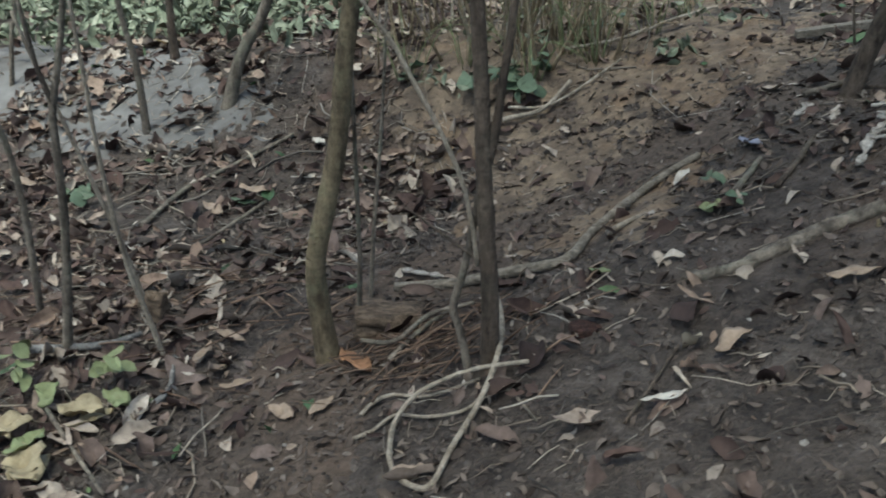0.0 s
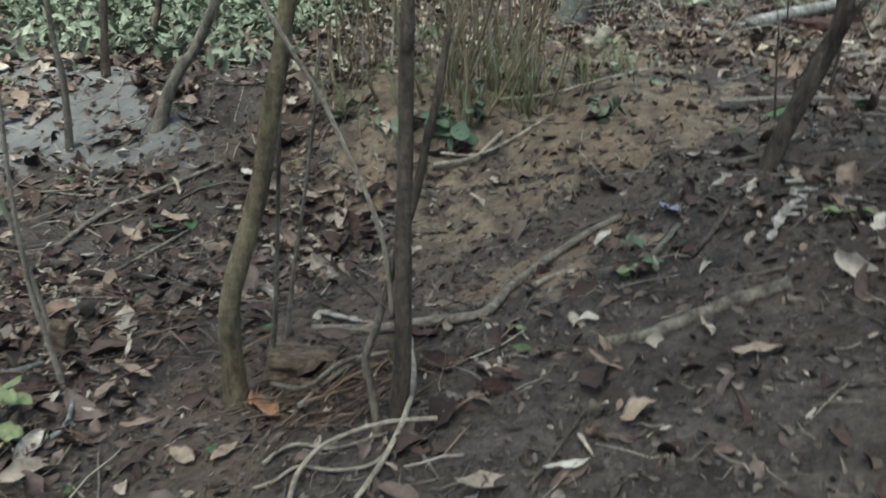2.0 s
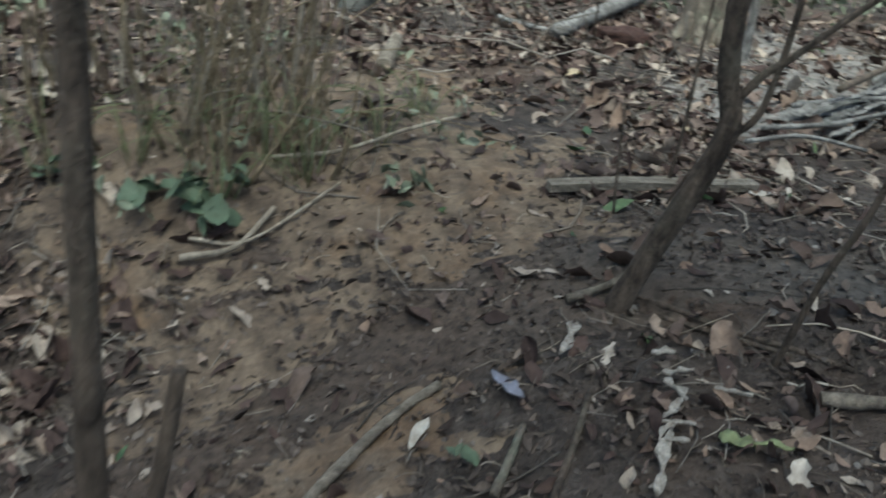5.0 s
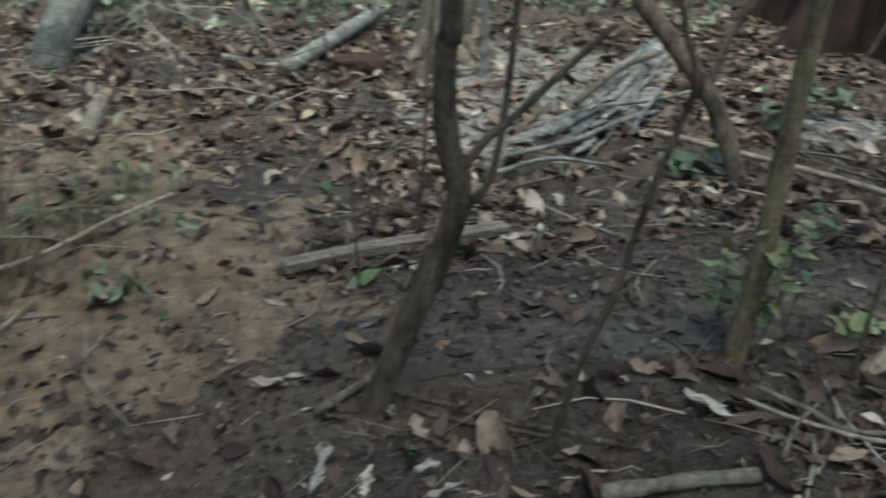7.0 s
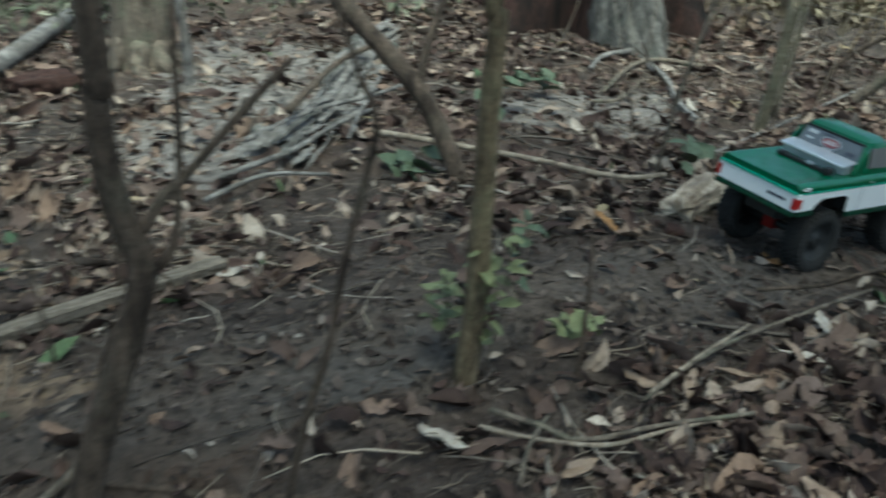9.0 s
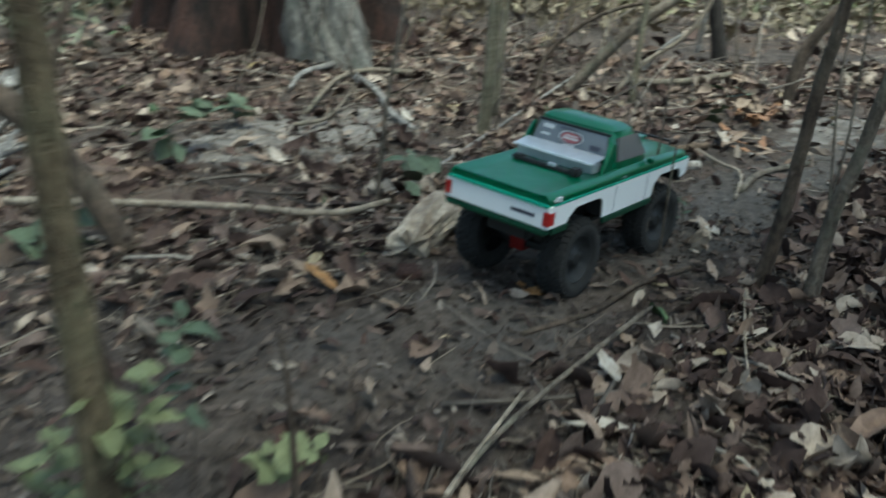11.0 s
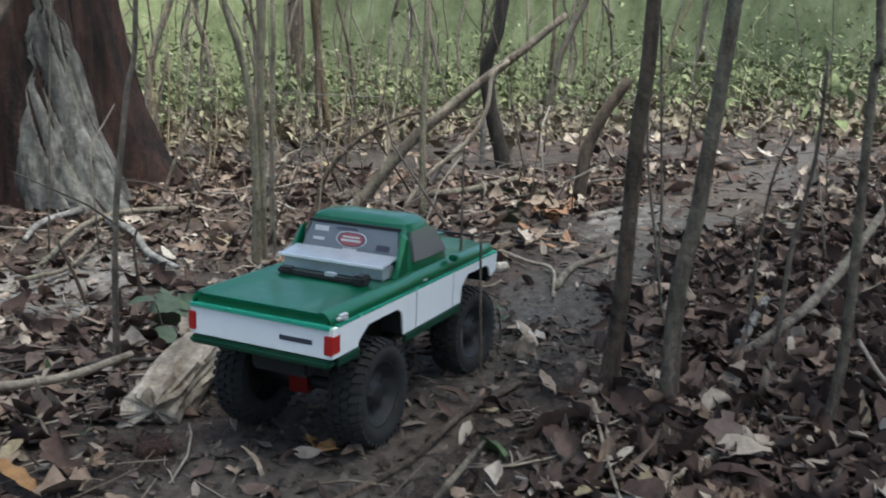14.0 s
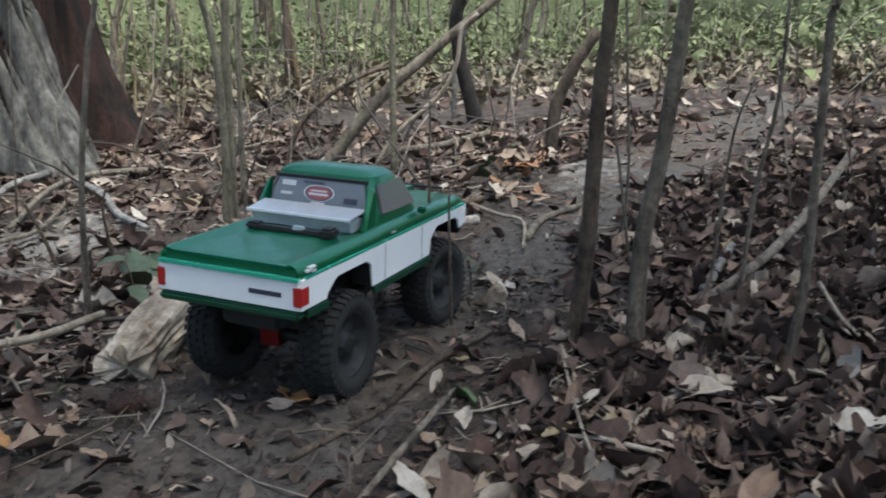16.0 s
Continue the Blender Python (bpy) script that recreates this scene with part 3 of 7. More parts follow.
standing("young_tree", [(2.205, 2.287, -0.045), (2.215, 2.276, 0.179), (2.236, 2.252, 0.390), (2.251, 2.235, 0.528)], 0.0053, 0.0037, BARK, "slim grey sapling standing in the wood", "young tree", 1)
standing("young_tree", [(3.692, 2.347, 0.017), (3.694, 2.342, 0.273), (3.697, 2.334, 0.444), (3.701, 2.324, 0.676)], 0.0116, 0.0085, BARK_PALE, "slim grey sapling behind the toy truck", "young tree", 1)
standing("shoot", [(2.318, 1.760, -0.007), (2.318, 1.759, 0.115), (2.319, 1.756, 0.223), (2.320, 1.753, 0.311)], 0.0029, 0.0016, BARK, "thin bare shoot beside the toy truck", "shoot", 0)
standing("shoot", [(2.325, 1.731, -0.007), (2.325, 1.731, 0.115), (2.326, 1.730, 0.190)], 0.0025, 0.0016, BARK, "thin bare shoot beside the toy truck", "shoot", 0)
standing("young_tree", [(2.239, 1.541, -0.010), (2.242, 1.521, 0.116), (2.243, 1.513, 0.219), (2.245, 1.505, 0.345), (2.247, 1.491, 0.498)], 0.0119, 0.0087, BARK_DARK, "slim dark young tree", "young tree", 1)
standing("young_tree", [(2.260, 1.459, -0.010), (2.261, 1.453, 0.131), (2.262, 1.435, 0.226), (2.264, 1.418, 0.351), (2.265, 1.401, 0.489)], 0.0118, 0.0086, BARK, "grey-brown young tree with a kinked trunk", "young tree", 1)
standing("shoot", [(2.551, 1.489, 0.002), (2.549, 1.508, 0.133), (2.548, 1.527, 0.286), (2.548, 1.527, 0.399)], 0.0028, 0.0017, BARK, "thin reddish shoot standing in the wood", "shoot", 0)
standing("shoot", [(2.742, 1.541, 0.010), (2.745, 1.522, 0.137), (2.744, 1.527, 0.319), (2.743, 1.534, 0.513)], 0.0031, 0.0020, BARK, "thin bare shoot standing in the wood", "shoot", 0)
standing("young_tree", [(2.224, 1.283, -0.011), (2.222, 1.265, 0.055), (2.222, 1.258, 0.152), (2.222, 1.256, 0.251), (2.222, 1.253, 0.407), (2.222, 1.252, 0.484)], 0.0068, 0.0043, BARK, "grey-brown leaning sapling standing in the wood", "young tree", 1)
standing("shoot", [(2.479, 1.329, -0.001), (2.479, 1.314, 0.154), (2.478, 1.289, 0.301), (2.478, 1.282, 0.440)], 0.0038, 0.0023, BARK, "thin bare shoot standing in the wood", "shoot", 0)
standing("shoot", [(2.494, 1.374, -0.000), (2.494, 1.362, 0.098), (2.495, 1.346, 0.250), (2.495, 1.319, 0.332)], 0.0026, 0.0016, BARK, "thin bare shoot standing in the wood", "shoot", 0)
standing("snag", [(3.862, 1.887, 0.054), (3.865, 1.867, 0.175), (3.875, 1.818, 0.296), (3.890, 1.741, 0.411)], 0.0196, 0.0172, BARK_DARK, "dark curved broken stem", "stump", 0)
standing("young_tree", [(4.675, 2.347, 0.063), (4.664, 2.385, 0.188), (4.655, 2.417, 0.339), (4.653, 2.424, 0.499), (4.670, 2.364, 0.720)], 0.0330, 0.0270, BARK_BLACK, "black twisted thin trunk", "young tree", 1)
standing("tree", [(12.301, 7.554, 0.069), (12.305, 7.547, 0.791), (12.311, 7.536, 1.709)], 0.1371, 0.1177, BARK_DARK, "dark far trunk standing in the wood", "tree", 1)
standing("shoot", [(4.152, 3.606, 0.024), (4.110, 3.662, 0.188), (4.127, 3.640, 0.368), (4.153, 3.606, 0.567)], 0.0082, 0.0056, BARK, "thin bare shoot by the old tree", "shoot", 0)
standing("shoot", [(3.899, 3.497, 0.011), (3.944, 3.439, 0.158), (3.990, 3.380, 0.325), (4.026, 3.334, 0.554)], 0.0065, 0.0043, BARK, "thin bare shoot by the old tree", "shoot", 0)
standing("shoot", [(2.666, 2.599, -0.050), (2.657, 2.610, 0.052), (2.664, 2.601, 0.112)], 0.0037, 0.0024, BARK_DARK, "short dark dead shoot", "shoot", 0)
standing("shoot", [(2.574, 2.655, -0.055), (2.553, 2.678, 0.021), (2.533, 2.700, 0.101)], 0.0042, 0.0029, BARK_DARK, "short dark dead shoot", "shoot", 0)

standing("tree", [(1.540, 3.975, -0.125), (1.541, 3.980, -0.02), (1.543, 3.990, 0.20), (1.550, 4.010, 0.60), (1.560, 4.030, 1.10)], 0.112, 0.088, BARK, "stout grey-tan trunk behind the rotten log", "tree", 1,
         [([(1.54 + 0.07 * math.cos(w), 3.975 + 0.07 * math.sin(w), -0.03), (1.54 + 0.13 * math.cos(w), 3.975 + 0.13 * math.sin(w), -0.095), (1.54 + 0.24 * math.cos(w + 0.2), 3.975 + 0.24 * math.sin(w + 0.2), -0.125)], 0.040, 0.014) for w in (-2.7, -2.0, -1.25, -0.6, 0.3)])
standing("snag", [(1.560, 3.600, -0.107), (1.548, 3.620, 0.06), (1.525, 3.640, 0.24), (1.515, 3.650, 0.42)], 0.016, 0.012, DEADWOOD, "pale barkless snag beside the rotten log", "snag", 0)
standing("leaning_limb", [(0.205, 3.930, -0.190), (0.245, 4.030, -0.080), (0.330, 4.200, 0.030), (0.440, 4.380, 0.150), (0.600, 4.640, 0.310)], 0.062, 0.052, BARE_WOOD, "thick grey lichened limb leaning over the weeds", "limb", 0)

# the dark forked tree and the leaning limb carry limbs of their own
standing("young_tree", [(0.722, 1.937, -0.154), (0.747, 1.929, -0.086), (0.771, 1.922, 0.002), (0.794, 1.914, 0.093), (0.807, 1.910, 0.168), (0.787, 1.916, 0.230), (0.773, 1.921, 0.299), (0.768, 1.923, 0.365), (0.764, 1.924, 0.464)], 0.0205, 0.0145, BARK_DARK, "dark leaning young tree with forked limbs", "young tree", 1,
         [([(0.808, 1.910, 0.141), (0.822, 1.906, 0.163), (0.838, 1.900, 0.189), (0.845, 1.898, 0.241), (0.845, 1.898, 0.339), (0.839, 1.900, 0.460)], 0.0064, 0.0041), ([(0.807, 1.910, 0.209), (0.830, 1.903, 0.251), (0.854, 1.895, 0.277), (0.900, 1.881, 0.337), (0.958, 1.862, 0.409)], 0.0068, 0.0042), ([(0.796, 1.914, 0.109), (0.777, 1.920, 0.093), (0.756, 1.926, 0.027)], 0.0029, 0.0018)])
standing("young_tree", [(0.139, 1.151, -0.392), (0.145, 1.152, -0.291), (0.143, 1.152, -0.167), (0.140, 1.151, -0.068), (0.139, 1.151, 0.046), (0.136, 1.151, 0.151), (0.135, 1.150, 0.253)], 0.0142, 0.0086, BARK_DARK, "slim dark young tree standing beside a looped vine", "young tree", 1,
         [([(0.146, 1.153, -0.060), (0.157, 1.155, -0.010), (0.166, 1.157, 0.052), (0.176, 1.159, 0.108), (0.185, 1.161, 0.188)], 0.0067, 0.0047), ([(0.139, 1.151, -0.210), (0.088, 1.141, -0.165), (0.034, 1.129, -0.118)], 0.0020, 0.0011)])
tagged(rod("vine", [(0.129, 1.149, -0.210), (0.123, 1.148, -0.149), (0.110, 1.145, -0.079), (0.083, 1.140, -0.008), (0.060, 1.135, 0.041), (0.035, 1.130, 0.095), (0.015, 1.126, 0.127), (-0.002, 1.122, 0.155), (-0.049, 1.113, 0.235)], 0.0035, 0.0030, VINE), "pale bare vine climbing slantwise between young trees", "vine")
standing("young_tree", [(-0.650, 1.210, -0.495), (-0.622, 1.235, -0.345), (-0.606, 1.249, -0.221), (-0.596, 1.258, -0.094), (-0.590, 1.263, -0.038), (-0.567, 1.284, 0.058), (-0.547, 1.302, 0.158)], 0.0086, 0.0048, BARK, "thin grey sapling forking at its top", "young tree", 1,
         [([(-0.591, 1.262, -0.061), (-0.592, 1.262, -0.015), (-0.597, 1.257, 0.028), (-0.601, 1.254, 0.141)], 0.0046, 0.0034)])
standing("leaning_limb", [(1.824, 2.538, -0.089), (1.801, 2.593, -0.018), (1.780, 2.651, 0.067), (1.758, 2.699, 0.126), (1.715, 2.770, 0.193), (1.676, 2.832, 0.249), (1.636, 2.894, 0.306)], 0.0239, 0.0242, BARK_DARK, "thick dark bare limb leaning over the litter", "limb", 0,
         [([(1.756, 2.692, 0.106), (1.791, 2.715, 0.222), (1.848, 2.728, 0.359)], 0.0113, 0.0084)])
standing("leaning_pole", [(3.734, 2.663, 0.003), (3.834, 2.464, 0.192), (3.921, 2.293, 0.354), (4.007, 2.122, 0.496), (4.080, 1.978, 0.620)], 0.0207, 0.0121, BARK, "long bare branch leaning over the litter", "branch", 0)
standing("vine", [(3.832, 2.490, 0.013), (3.870, 2.401, 0.096), (3.922, 2.276, 0.205), (3.949, 2.214, 0.315), (3.956, 2.195, 0.425), (3.978, 2.145, 0.474)], 0.0086, 0.0065, VINE, "pale bare vine rising from the litter", "vine", 0)
standing("shoot", [(3.656, 2.727, -0.001), (3.683, 2.679, 0.111), (3.736, 2.581, 0.227), (3.799, 2.466, 0.295), (3.851, 2.371, 0.318)], 0.0083, 0.0065, BARK_DARK, "thin dark arching twig", "shoot", 0)

# sticks, roots and single leaves on the floor
lying("vine", [(0.122, 1.307, -0.328), (0.153, 1.200, -0.337), (0.159, 1.120, -0.355), (0.148, 1.039, -0.377), (0.130, 0.960, -0.385), (0.120, 0.897, -0.391), (0.100, 0.891, -0.398), (0.071, 0.913, -0.406), (0.048, 0.951, -0.409), (0.035, 1.021, -0.408), (0.053, 1.063, -0.392), (0.091, 1.093, -0.379), (0.138, 1.110, -0.363), (0.206, 1.116, -0.347)], 0.0046, 0.0032, VINE, "pale bare vine lying in a loose loop at a sapling foot", "vine")
lying("root", [(-0.029, 1.020, -0.439), (-0.003, 1.032, -0.432), (0.025, 1.053, -0.423), (0.080, 1.036, -0.405), (0.136, 1.038, -0.385), (0.155, 1.097, -0.378)], 0.0030, 0.0022, VINE, "pale knotty surface root of a young tree", "root")
lying("root", [(-0.034, 1.072, -0.440), (-0.023, 1.106, -0.437), (0.007, 1.110, -0.428), (0.066, 1.091, -0.410), (0.136, 1.118, -0.385)], 0.0036, 0.0024, VINE, "pale knotty surface root of a young tree", "root")
lying("fallen_branch", [(-0.121, 1.538, -0.457), (-0.014, 1.528, -0.431), (0.112, 1.495, -0.390), (0.216, 1.486, -0.351), (0.256, 1.594, -0.335), (0.333, 1.697, -0.303), (0.395, 1.761, -0.277), (0.444, 1.795, -0.256)], 0.0111, 0.0073, BOARD, "long weathered tan fallen branch with a crook", "branch")
lying("fallen_branch", [(0.411, 1.280, -0.278), (0.478, 1.269, -0.249), (0.518, 1.286, -0.232), (0.597, 1.330, -0.199), (0.682, 1.347, -0.165)], 0.0103, 0.0125, BARK, "thick grey-brown limb half sunk in the soil", "branch")
lying("twig", [(0.345, 0.941, -0.305), (0.372, 1.011, -0.293), (0.405, 1.101, -0.279)], 0.0026, 0.0022, BARK_DARK, "dark straight twig lying on bare soil", "twig")
lying("twig", [(0.495, 1.540, -0.238), (0.518, 1.592, -0.228), (0.543, 1.654, -0.218)], 0.0067, 0.0051, BARK, "short brown stick lying on the ground", "twig")
lying("twig", [(0.557, 1.509, -0.212), (0.596, 1.593, -0.196), (0.636, 1.695, -0.180)], 0.0056, 0.0046, BARK_DARK, "short dark stick lying on the ground", "twig")
lying("twig", [(0.285, 1.554, -0.329), (0.318, 1.576, -0.315), (0.352, 1.582, -0.301)], 0.0067, 0.0051, VINE, "short pale stick lying on the ground", "twig")
lying("twig", [(-0.574, 1.055, -0.475), (-0.452, 0.963, -0.475), (-0.355, 0.891, -0.475)], 0.0041, 0.0028, BARK, "thin brown stick among dead leaves", "twig")
lying("fallen_branch", [(-0.698, 1.197, -0.483), (-0.615, 1.227, -0.483), (-0.569, 1.255, -0.483), (-0.538, 1.293, -0.483)], 0.0081, 0.0052, DEADWOOD, "pale barkless branch piece", "branch")
lying("twig", [(-0.409, 1.109, -0.485), (-0.402, 1.151, -0.485), (-0.437, 1.232, -0.485)], 0.0051, 0.0040, DEADWOOD, "pale forked stick lying on the ground", "twig")
lying("twig", [(-0.033, 1.216, -0.428), (-0.008, 1.298, -0.421), (0.034, 1.371, -0.408)], 0.0046, 0.0039, BARK, "brown stick at a sapling foot", "twig")
lying("twig", [(-0.106, 1.288, -0.436), (-0.034, 1.252, -0.418), (0.003, 1.335, -0.408), (0.078, 1.354, -0.384)], 0.0043, 0.0034, BARK, "brown stick at a sapling foot", "twig")
lying("twig", [(0.165, 1.096, -0.377), (0.200, 1.055, -0.363), (0.235, 0.998, -0.349)], 0.0032, 0.0018, BARK, "brown rootlet lying on the ground", "root")
lying("fallen_branch", [(-0.840, 1.786, -0.485), (-0.833, 2.001, -0.471), (-0.737, 2.116, -0.429), (-0.611, 2.226, -0.371)], 0.0069, 0.0054, BARK, "thin brown branch lying down the slope", "branch")
lying("fallen_branch", [(-0.720, 1.544, -0.485), (-0.659, 1.731, -0.485), (-0.595, 1.971, -0.477)], 0.0055, 0.0043, BARK, "thin brown branch lying down the slope", "branch")
lying("twig", [(-0.024, 2.208, -0.329), (0.074, 2.234, -0.296), (0.134, 2.322, -0.244)], 0.0072, 0.0051, VINE, "tan dead cane lying on the ground", "twig")
lying("twig", [(-0.017, 2.253, -0.304), (0.100, 2.247, -0.284), (0.258, 2.389, -0.199)], 0.0044, 0.0029, VINE, "pale thin twig lying on the ground", "twig")
lying("fallen_branch", [(0.099, 2.450, -0.188), (0.243, 2.477, -0.165), (0.382, 2.563, -0.139), (0.499, 2.640, -0.129)], 0.0051, 0.0045, VINE, "long pale stick lying across the slope", "branch")
lying("fallen_log", [(0.929, 1.643, -0.077), (0.985, 1.630, -0.064), (1.038, 1.614, -0.054), (1.106, 1.587, -0.045)], 0.0107, 0.0096, BARK, "short brown log with a pale cut end", "log")
lying("fallen_cane", [(1.773, 2.891, -0.065), (1.911, 2.737, -0.058), (2.020, 2.522, -0.048), (2.081, 2.299, -0.022), (2.213, 2.261, -0.011)], 0.0086, 0.0062, VINE, "long pale cane lying on the litter", "cane")
lying("fallen_branch", [(1.198, 1.718, -0.034), (1.227, 1.658, -0.033), (1.258, 1.605, -0.032), (1.366, 1.567, -0.027), (1.501, 1.519, -0.022)], 0.0043, 0.0031, BARK, "thin brown branch lying over dead leaves", "branch")
lying("twig", [(1.131, 1.584, -0.035), (1.186, 1.629, -0.032), (1.254, 1.665, -0.030)], 0.0031, 0.0023, BARK, "forked brown twig lying on the ground", "twig")
lying("fallen_branch", [(0.646, 1.940, -0.163), (0.724, 1.979, -0.133), (0.803, 2.023, -0.107)], 0.0075, 0.0058, BARK, "tan fallen branch beside a dark young tree", "branch")
lying("twig", [(0.782, 1.908, -0.129), (0.858, 1.820, -0.105), (0.936, 1.750, -0.084)], 0.0046, 0.0033, BARK_DARK, "dark root across the trail edge", "root")
lying("twig", [(1.405, 1.622, -0.024), (1.545, 1.648, -0.018), (1.714, 1.675, -0.011)], 0.0032, 0.0027, VINE, "pale thin stick lying on the ground", "twig")
lying("twig", [(1.385, 1.617, -0.025), (1.574, 1.649, -0.017), (1.778, 1.653, -0.009), (2.019, 1.641, 0.001)], 0.0032, 0.0035, BARK, "long thin stick on the litter", "twig")
lying("twig", [(1.163, 1.699, -0.038), (1.211, 1.638, -0.037), (1.284, 1.583, -0.034), (1.379, 1.558, -0.030), (1.509, 1.522, -0.025)], 0.0032, 0.0029, VINE, "pale bent stick on the litter", "twig")
lying("fallen_branch", [(1.273, 2.744, -0.090), (1.494, 2.832, -0.079), (1.712, 2.973, -0.068), (1.932, 3.123, -0.057)], 0.0074, 0.0061, DEADWOOD, "grey dead branch beside a rotten log", "branch")
lying("fallen_branch", [(1.405, 2.886, -0.064), (1.694, 3.076, -0.049), (1.969, 3.203, -0.036), (2.147, 3.257, -0.027)], 0.0079, 0.0065, DEADWOOD, "grey dead branch beside a rotten log", "branch")
lying("fallen_branch", [(1.198, 2.652, -0.094), (1.371, 2.716, -0.085), (1.520, 2.675, -0.078)], 0.0063, 0.0048, DEADWOOD, "grey dead branch beside a rotten log", "branch")
lying("fallen_branch", [(1.546, 2.946, -0.017), (1.979, 3.441, 0.005), (2.237, 3.615, 0.018)], 0.0106, 0.0093, BARK_DARK, "dark dead branch on a rotten log", "branch")
lying("fallen_branch", [(1.638, 2.797, -0.042), (1.794, 2.992, -0.034), (2.074, 3.319, -0.020)], 0.0059, 0.0056, DEADWOOD, "pale broken branch lying on the ground", "branch")
lying("fallen_log", [(0.902, 3.637, -0.099), (1.112, 4.019, -0.088), (1.523, 4.776, -0.068)], 0.0268, 0.0317, DEADWOOD, "pale grey fallen log", "log")
lying("fallen_log", [(0.330, 3.060, -0.146), (0.345, 3.160, -0.135), (0.364, 3.280, -0.120)], 0.0225, 0.0215, BOARD, "short tan barkless log lying on the bank", "log")
lying("fallen_branch", [(0.742, 3.917, -0.127), (0.856, 3.792, -0.121), (0.940, 3.708, -0.117)], 0.0124, 0.0086, DEADWOOD, "pale grey fallen branch", "branch")
lying("fallen_branch", [(3.974, 2.495, 0.039), (4.001, 2.326, 0.053), (4.220, 2.171, 0.076)], 0.0159, 0.0123, BARK, "brown branch on the litter", "branch")
lying("fallen_log", [(11.749, 2.577, 0.120), (14.474, 2.285, 0.138), (13.046, 1.661, 0.158)], 0.0867, 0.0870, BARK_DARK, "dark far log lying on the ground", "log")
lying("fallen_log", [(5.787, 1.846, 0.148), (6.369, 1.749, 0.148), (6.859, 1.649, 0.148)], 0.0205, 0.0212, BARK_DARK, "dark far branch lying on the ground", "log")
lying("fallen_branch", [(9.617, 3.595, 0.109), (6.782, 2.488, 0.113), (11.090, 2.717, 0.109)], 0.0448, 0.0378, BARK_DARK, "dark far branch lying on the ground", "branch")
lying("twig", [(3.005, 1.896, 0.040), (2.948, 1.816, 0.038), (2.883, 1.749, 0.035), (2.681, 1.703, 0.027)], 0.0051, 0.0031, VINE, "pale bent twig lying on the ground", "twig")
lying("fallen_branch", [(2.761, 1.717, 0.022), (2.938, 1.716, 0.030), (3.128, 1.652, 0.037)], 0.0082, 0.0071, BARK, "short grey-brown branch lying on the ground", "branch")
lying("twig", [(1.885, 1.658, -0.010), (1.962, 1.650, -0.007), (2.050, 1.641, -0.003)], 0.0019, 0.0020, BARK, "thin straight stick on the litter", "twig")
lying("twig", [(1.929, 1.462, -0.003), (2.019, 1.493, 0.001), (2.178, 1.541, 0.007)], 0.0019, 0.0021, VINE, "thin straw-coloured stalk lying on the ground", "twig")
lying("fallen_branch", [(1.982, 1.446, -0.006), (2.063, 1.419, -0.002), (2.116, 1.383, -0.000), (2.155, 1.328, 0.001)], 0.0037, 0.0026, VINE, "straw-coloured bent branch on the litter", "branch")
lying("twig", [(1.856, 2.101, -0.029), (1.875, 2.070, -0.026), (1.892, 2.037, -0.022)], 0.0032, 0.0026, VINE, "short pale stick lying on the ground", "twig")
lying("fallen_branch", [(1.889, 1.773, -0.016), (1.955, 1.742, -0.014), (2.026, 1.717, -0.011), (2.147, 1.702, -0.006), (2.263, 1.655, -0.001)], 0.0041, 0.0043, BARK_DARK, "long dark stick lying along the trail", "branch")
lying("fallen_branch", [(2.406, 1.391, 0.006), (2.555, 1.302, 0.042), (2.870, 1.208, 0.075), (3.383, 1.074, 0.115)], 0.0073, 0.0092, BARK, "tan leaning dead branch", "branch")
lying("fallen_branch", [(2.474, 1.376, 0.019), (2.609, 1.358, 0.024), (2.760, 1.338, 0.030)], 0.0085, 0.0081, DEADWOOD, "pale mottled branch piece", "branch")
lying("twig", [(2.464, 1.218, 0.039), (2.350, 1.205, 0.034), (2.274, 1.189, 0.031)], 0.0032, 0.0021, VINE, "thin pale stalk lying on the ground", "twig")
lying("fallen_branch", [(3.462, 3.480, 0.009), (3.241, 3.436, -0.002), (3.063, 3.327, -0.011)], 0.0132, 0.0073, DEADWOOD, "grey root by the old tree", "root")
lying("root", [(3.557, 3.168, 0.014), (3.483, 3.337, 0.010), (3.227, 3.271, -0.003), (2.851, 3.061, -0.021)], 0.0132, 0.0065, BARK, "grey-brown surface root of the old tree", "root")
lying("root", [(3.353, 3.273, 0.004), (3.219, 3.079, -0.003), (3.011, 2.857, -0.013), (2.920, 2.702, -0.018)], 0.0160, 0.0070, DEADWOOD, "pale surface root of the old tree", "root")
lying("fallen_branch", [(2.705, 2.972, -0.029), (2.865, 2.985, -0.021), (3.136, 3.120, -0.007)], 0.0067, 0.0057, BARK, "brown stick by the old tree", "branch")
lying("root", [(0.755, 1.961, -0.139), (0.813, 1.894, -0.120), (0.872, 1.825, -0.101), (0.930, 1.768, -0.088), (0.999, 1.696, -0.070)], 0.0055, 0.0045, BARK_DARK, "dark root along the eroded edge of the trail", "root")
lying("fallen_log", [(2.793, 1.959, 0.018), (2.831, 1.906, 0.021), (2.904, 1.855, 0.023)], 0.0125, 0.0115, CHIP, "short split pale stick lying by the trail", "log")
lying("fallen_log", [(2.908, 2.003, 0.033), (2.949, 1.940, 0.037), (3.057, 1.887, 0.042)], 0.0110, 0.0100, CUT_WOOD, "short split tan stick lying by the trail", "log")
lying("fallen_branch", [(2.427, 2.355, -0.033), (3.130, 2.532, -0.015), (4.043, 2.724, 0.027)], 0.0060, 0.0045, DEADWOOD, "long grey stick lying over the litter", "branch")
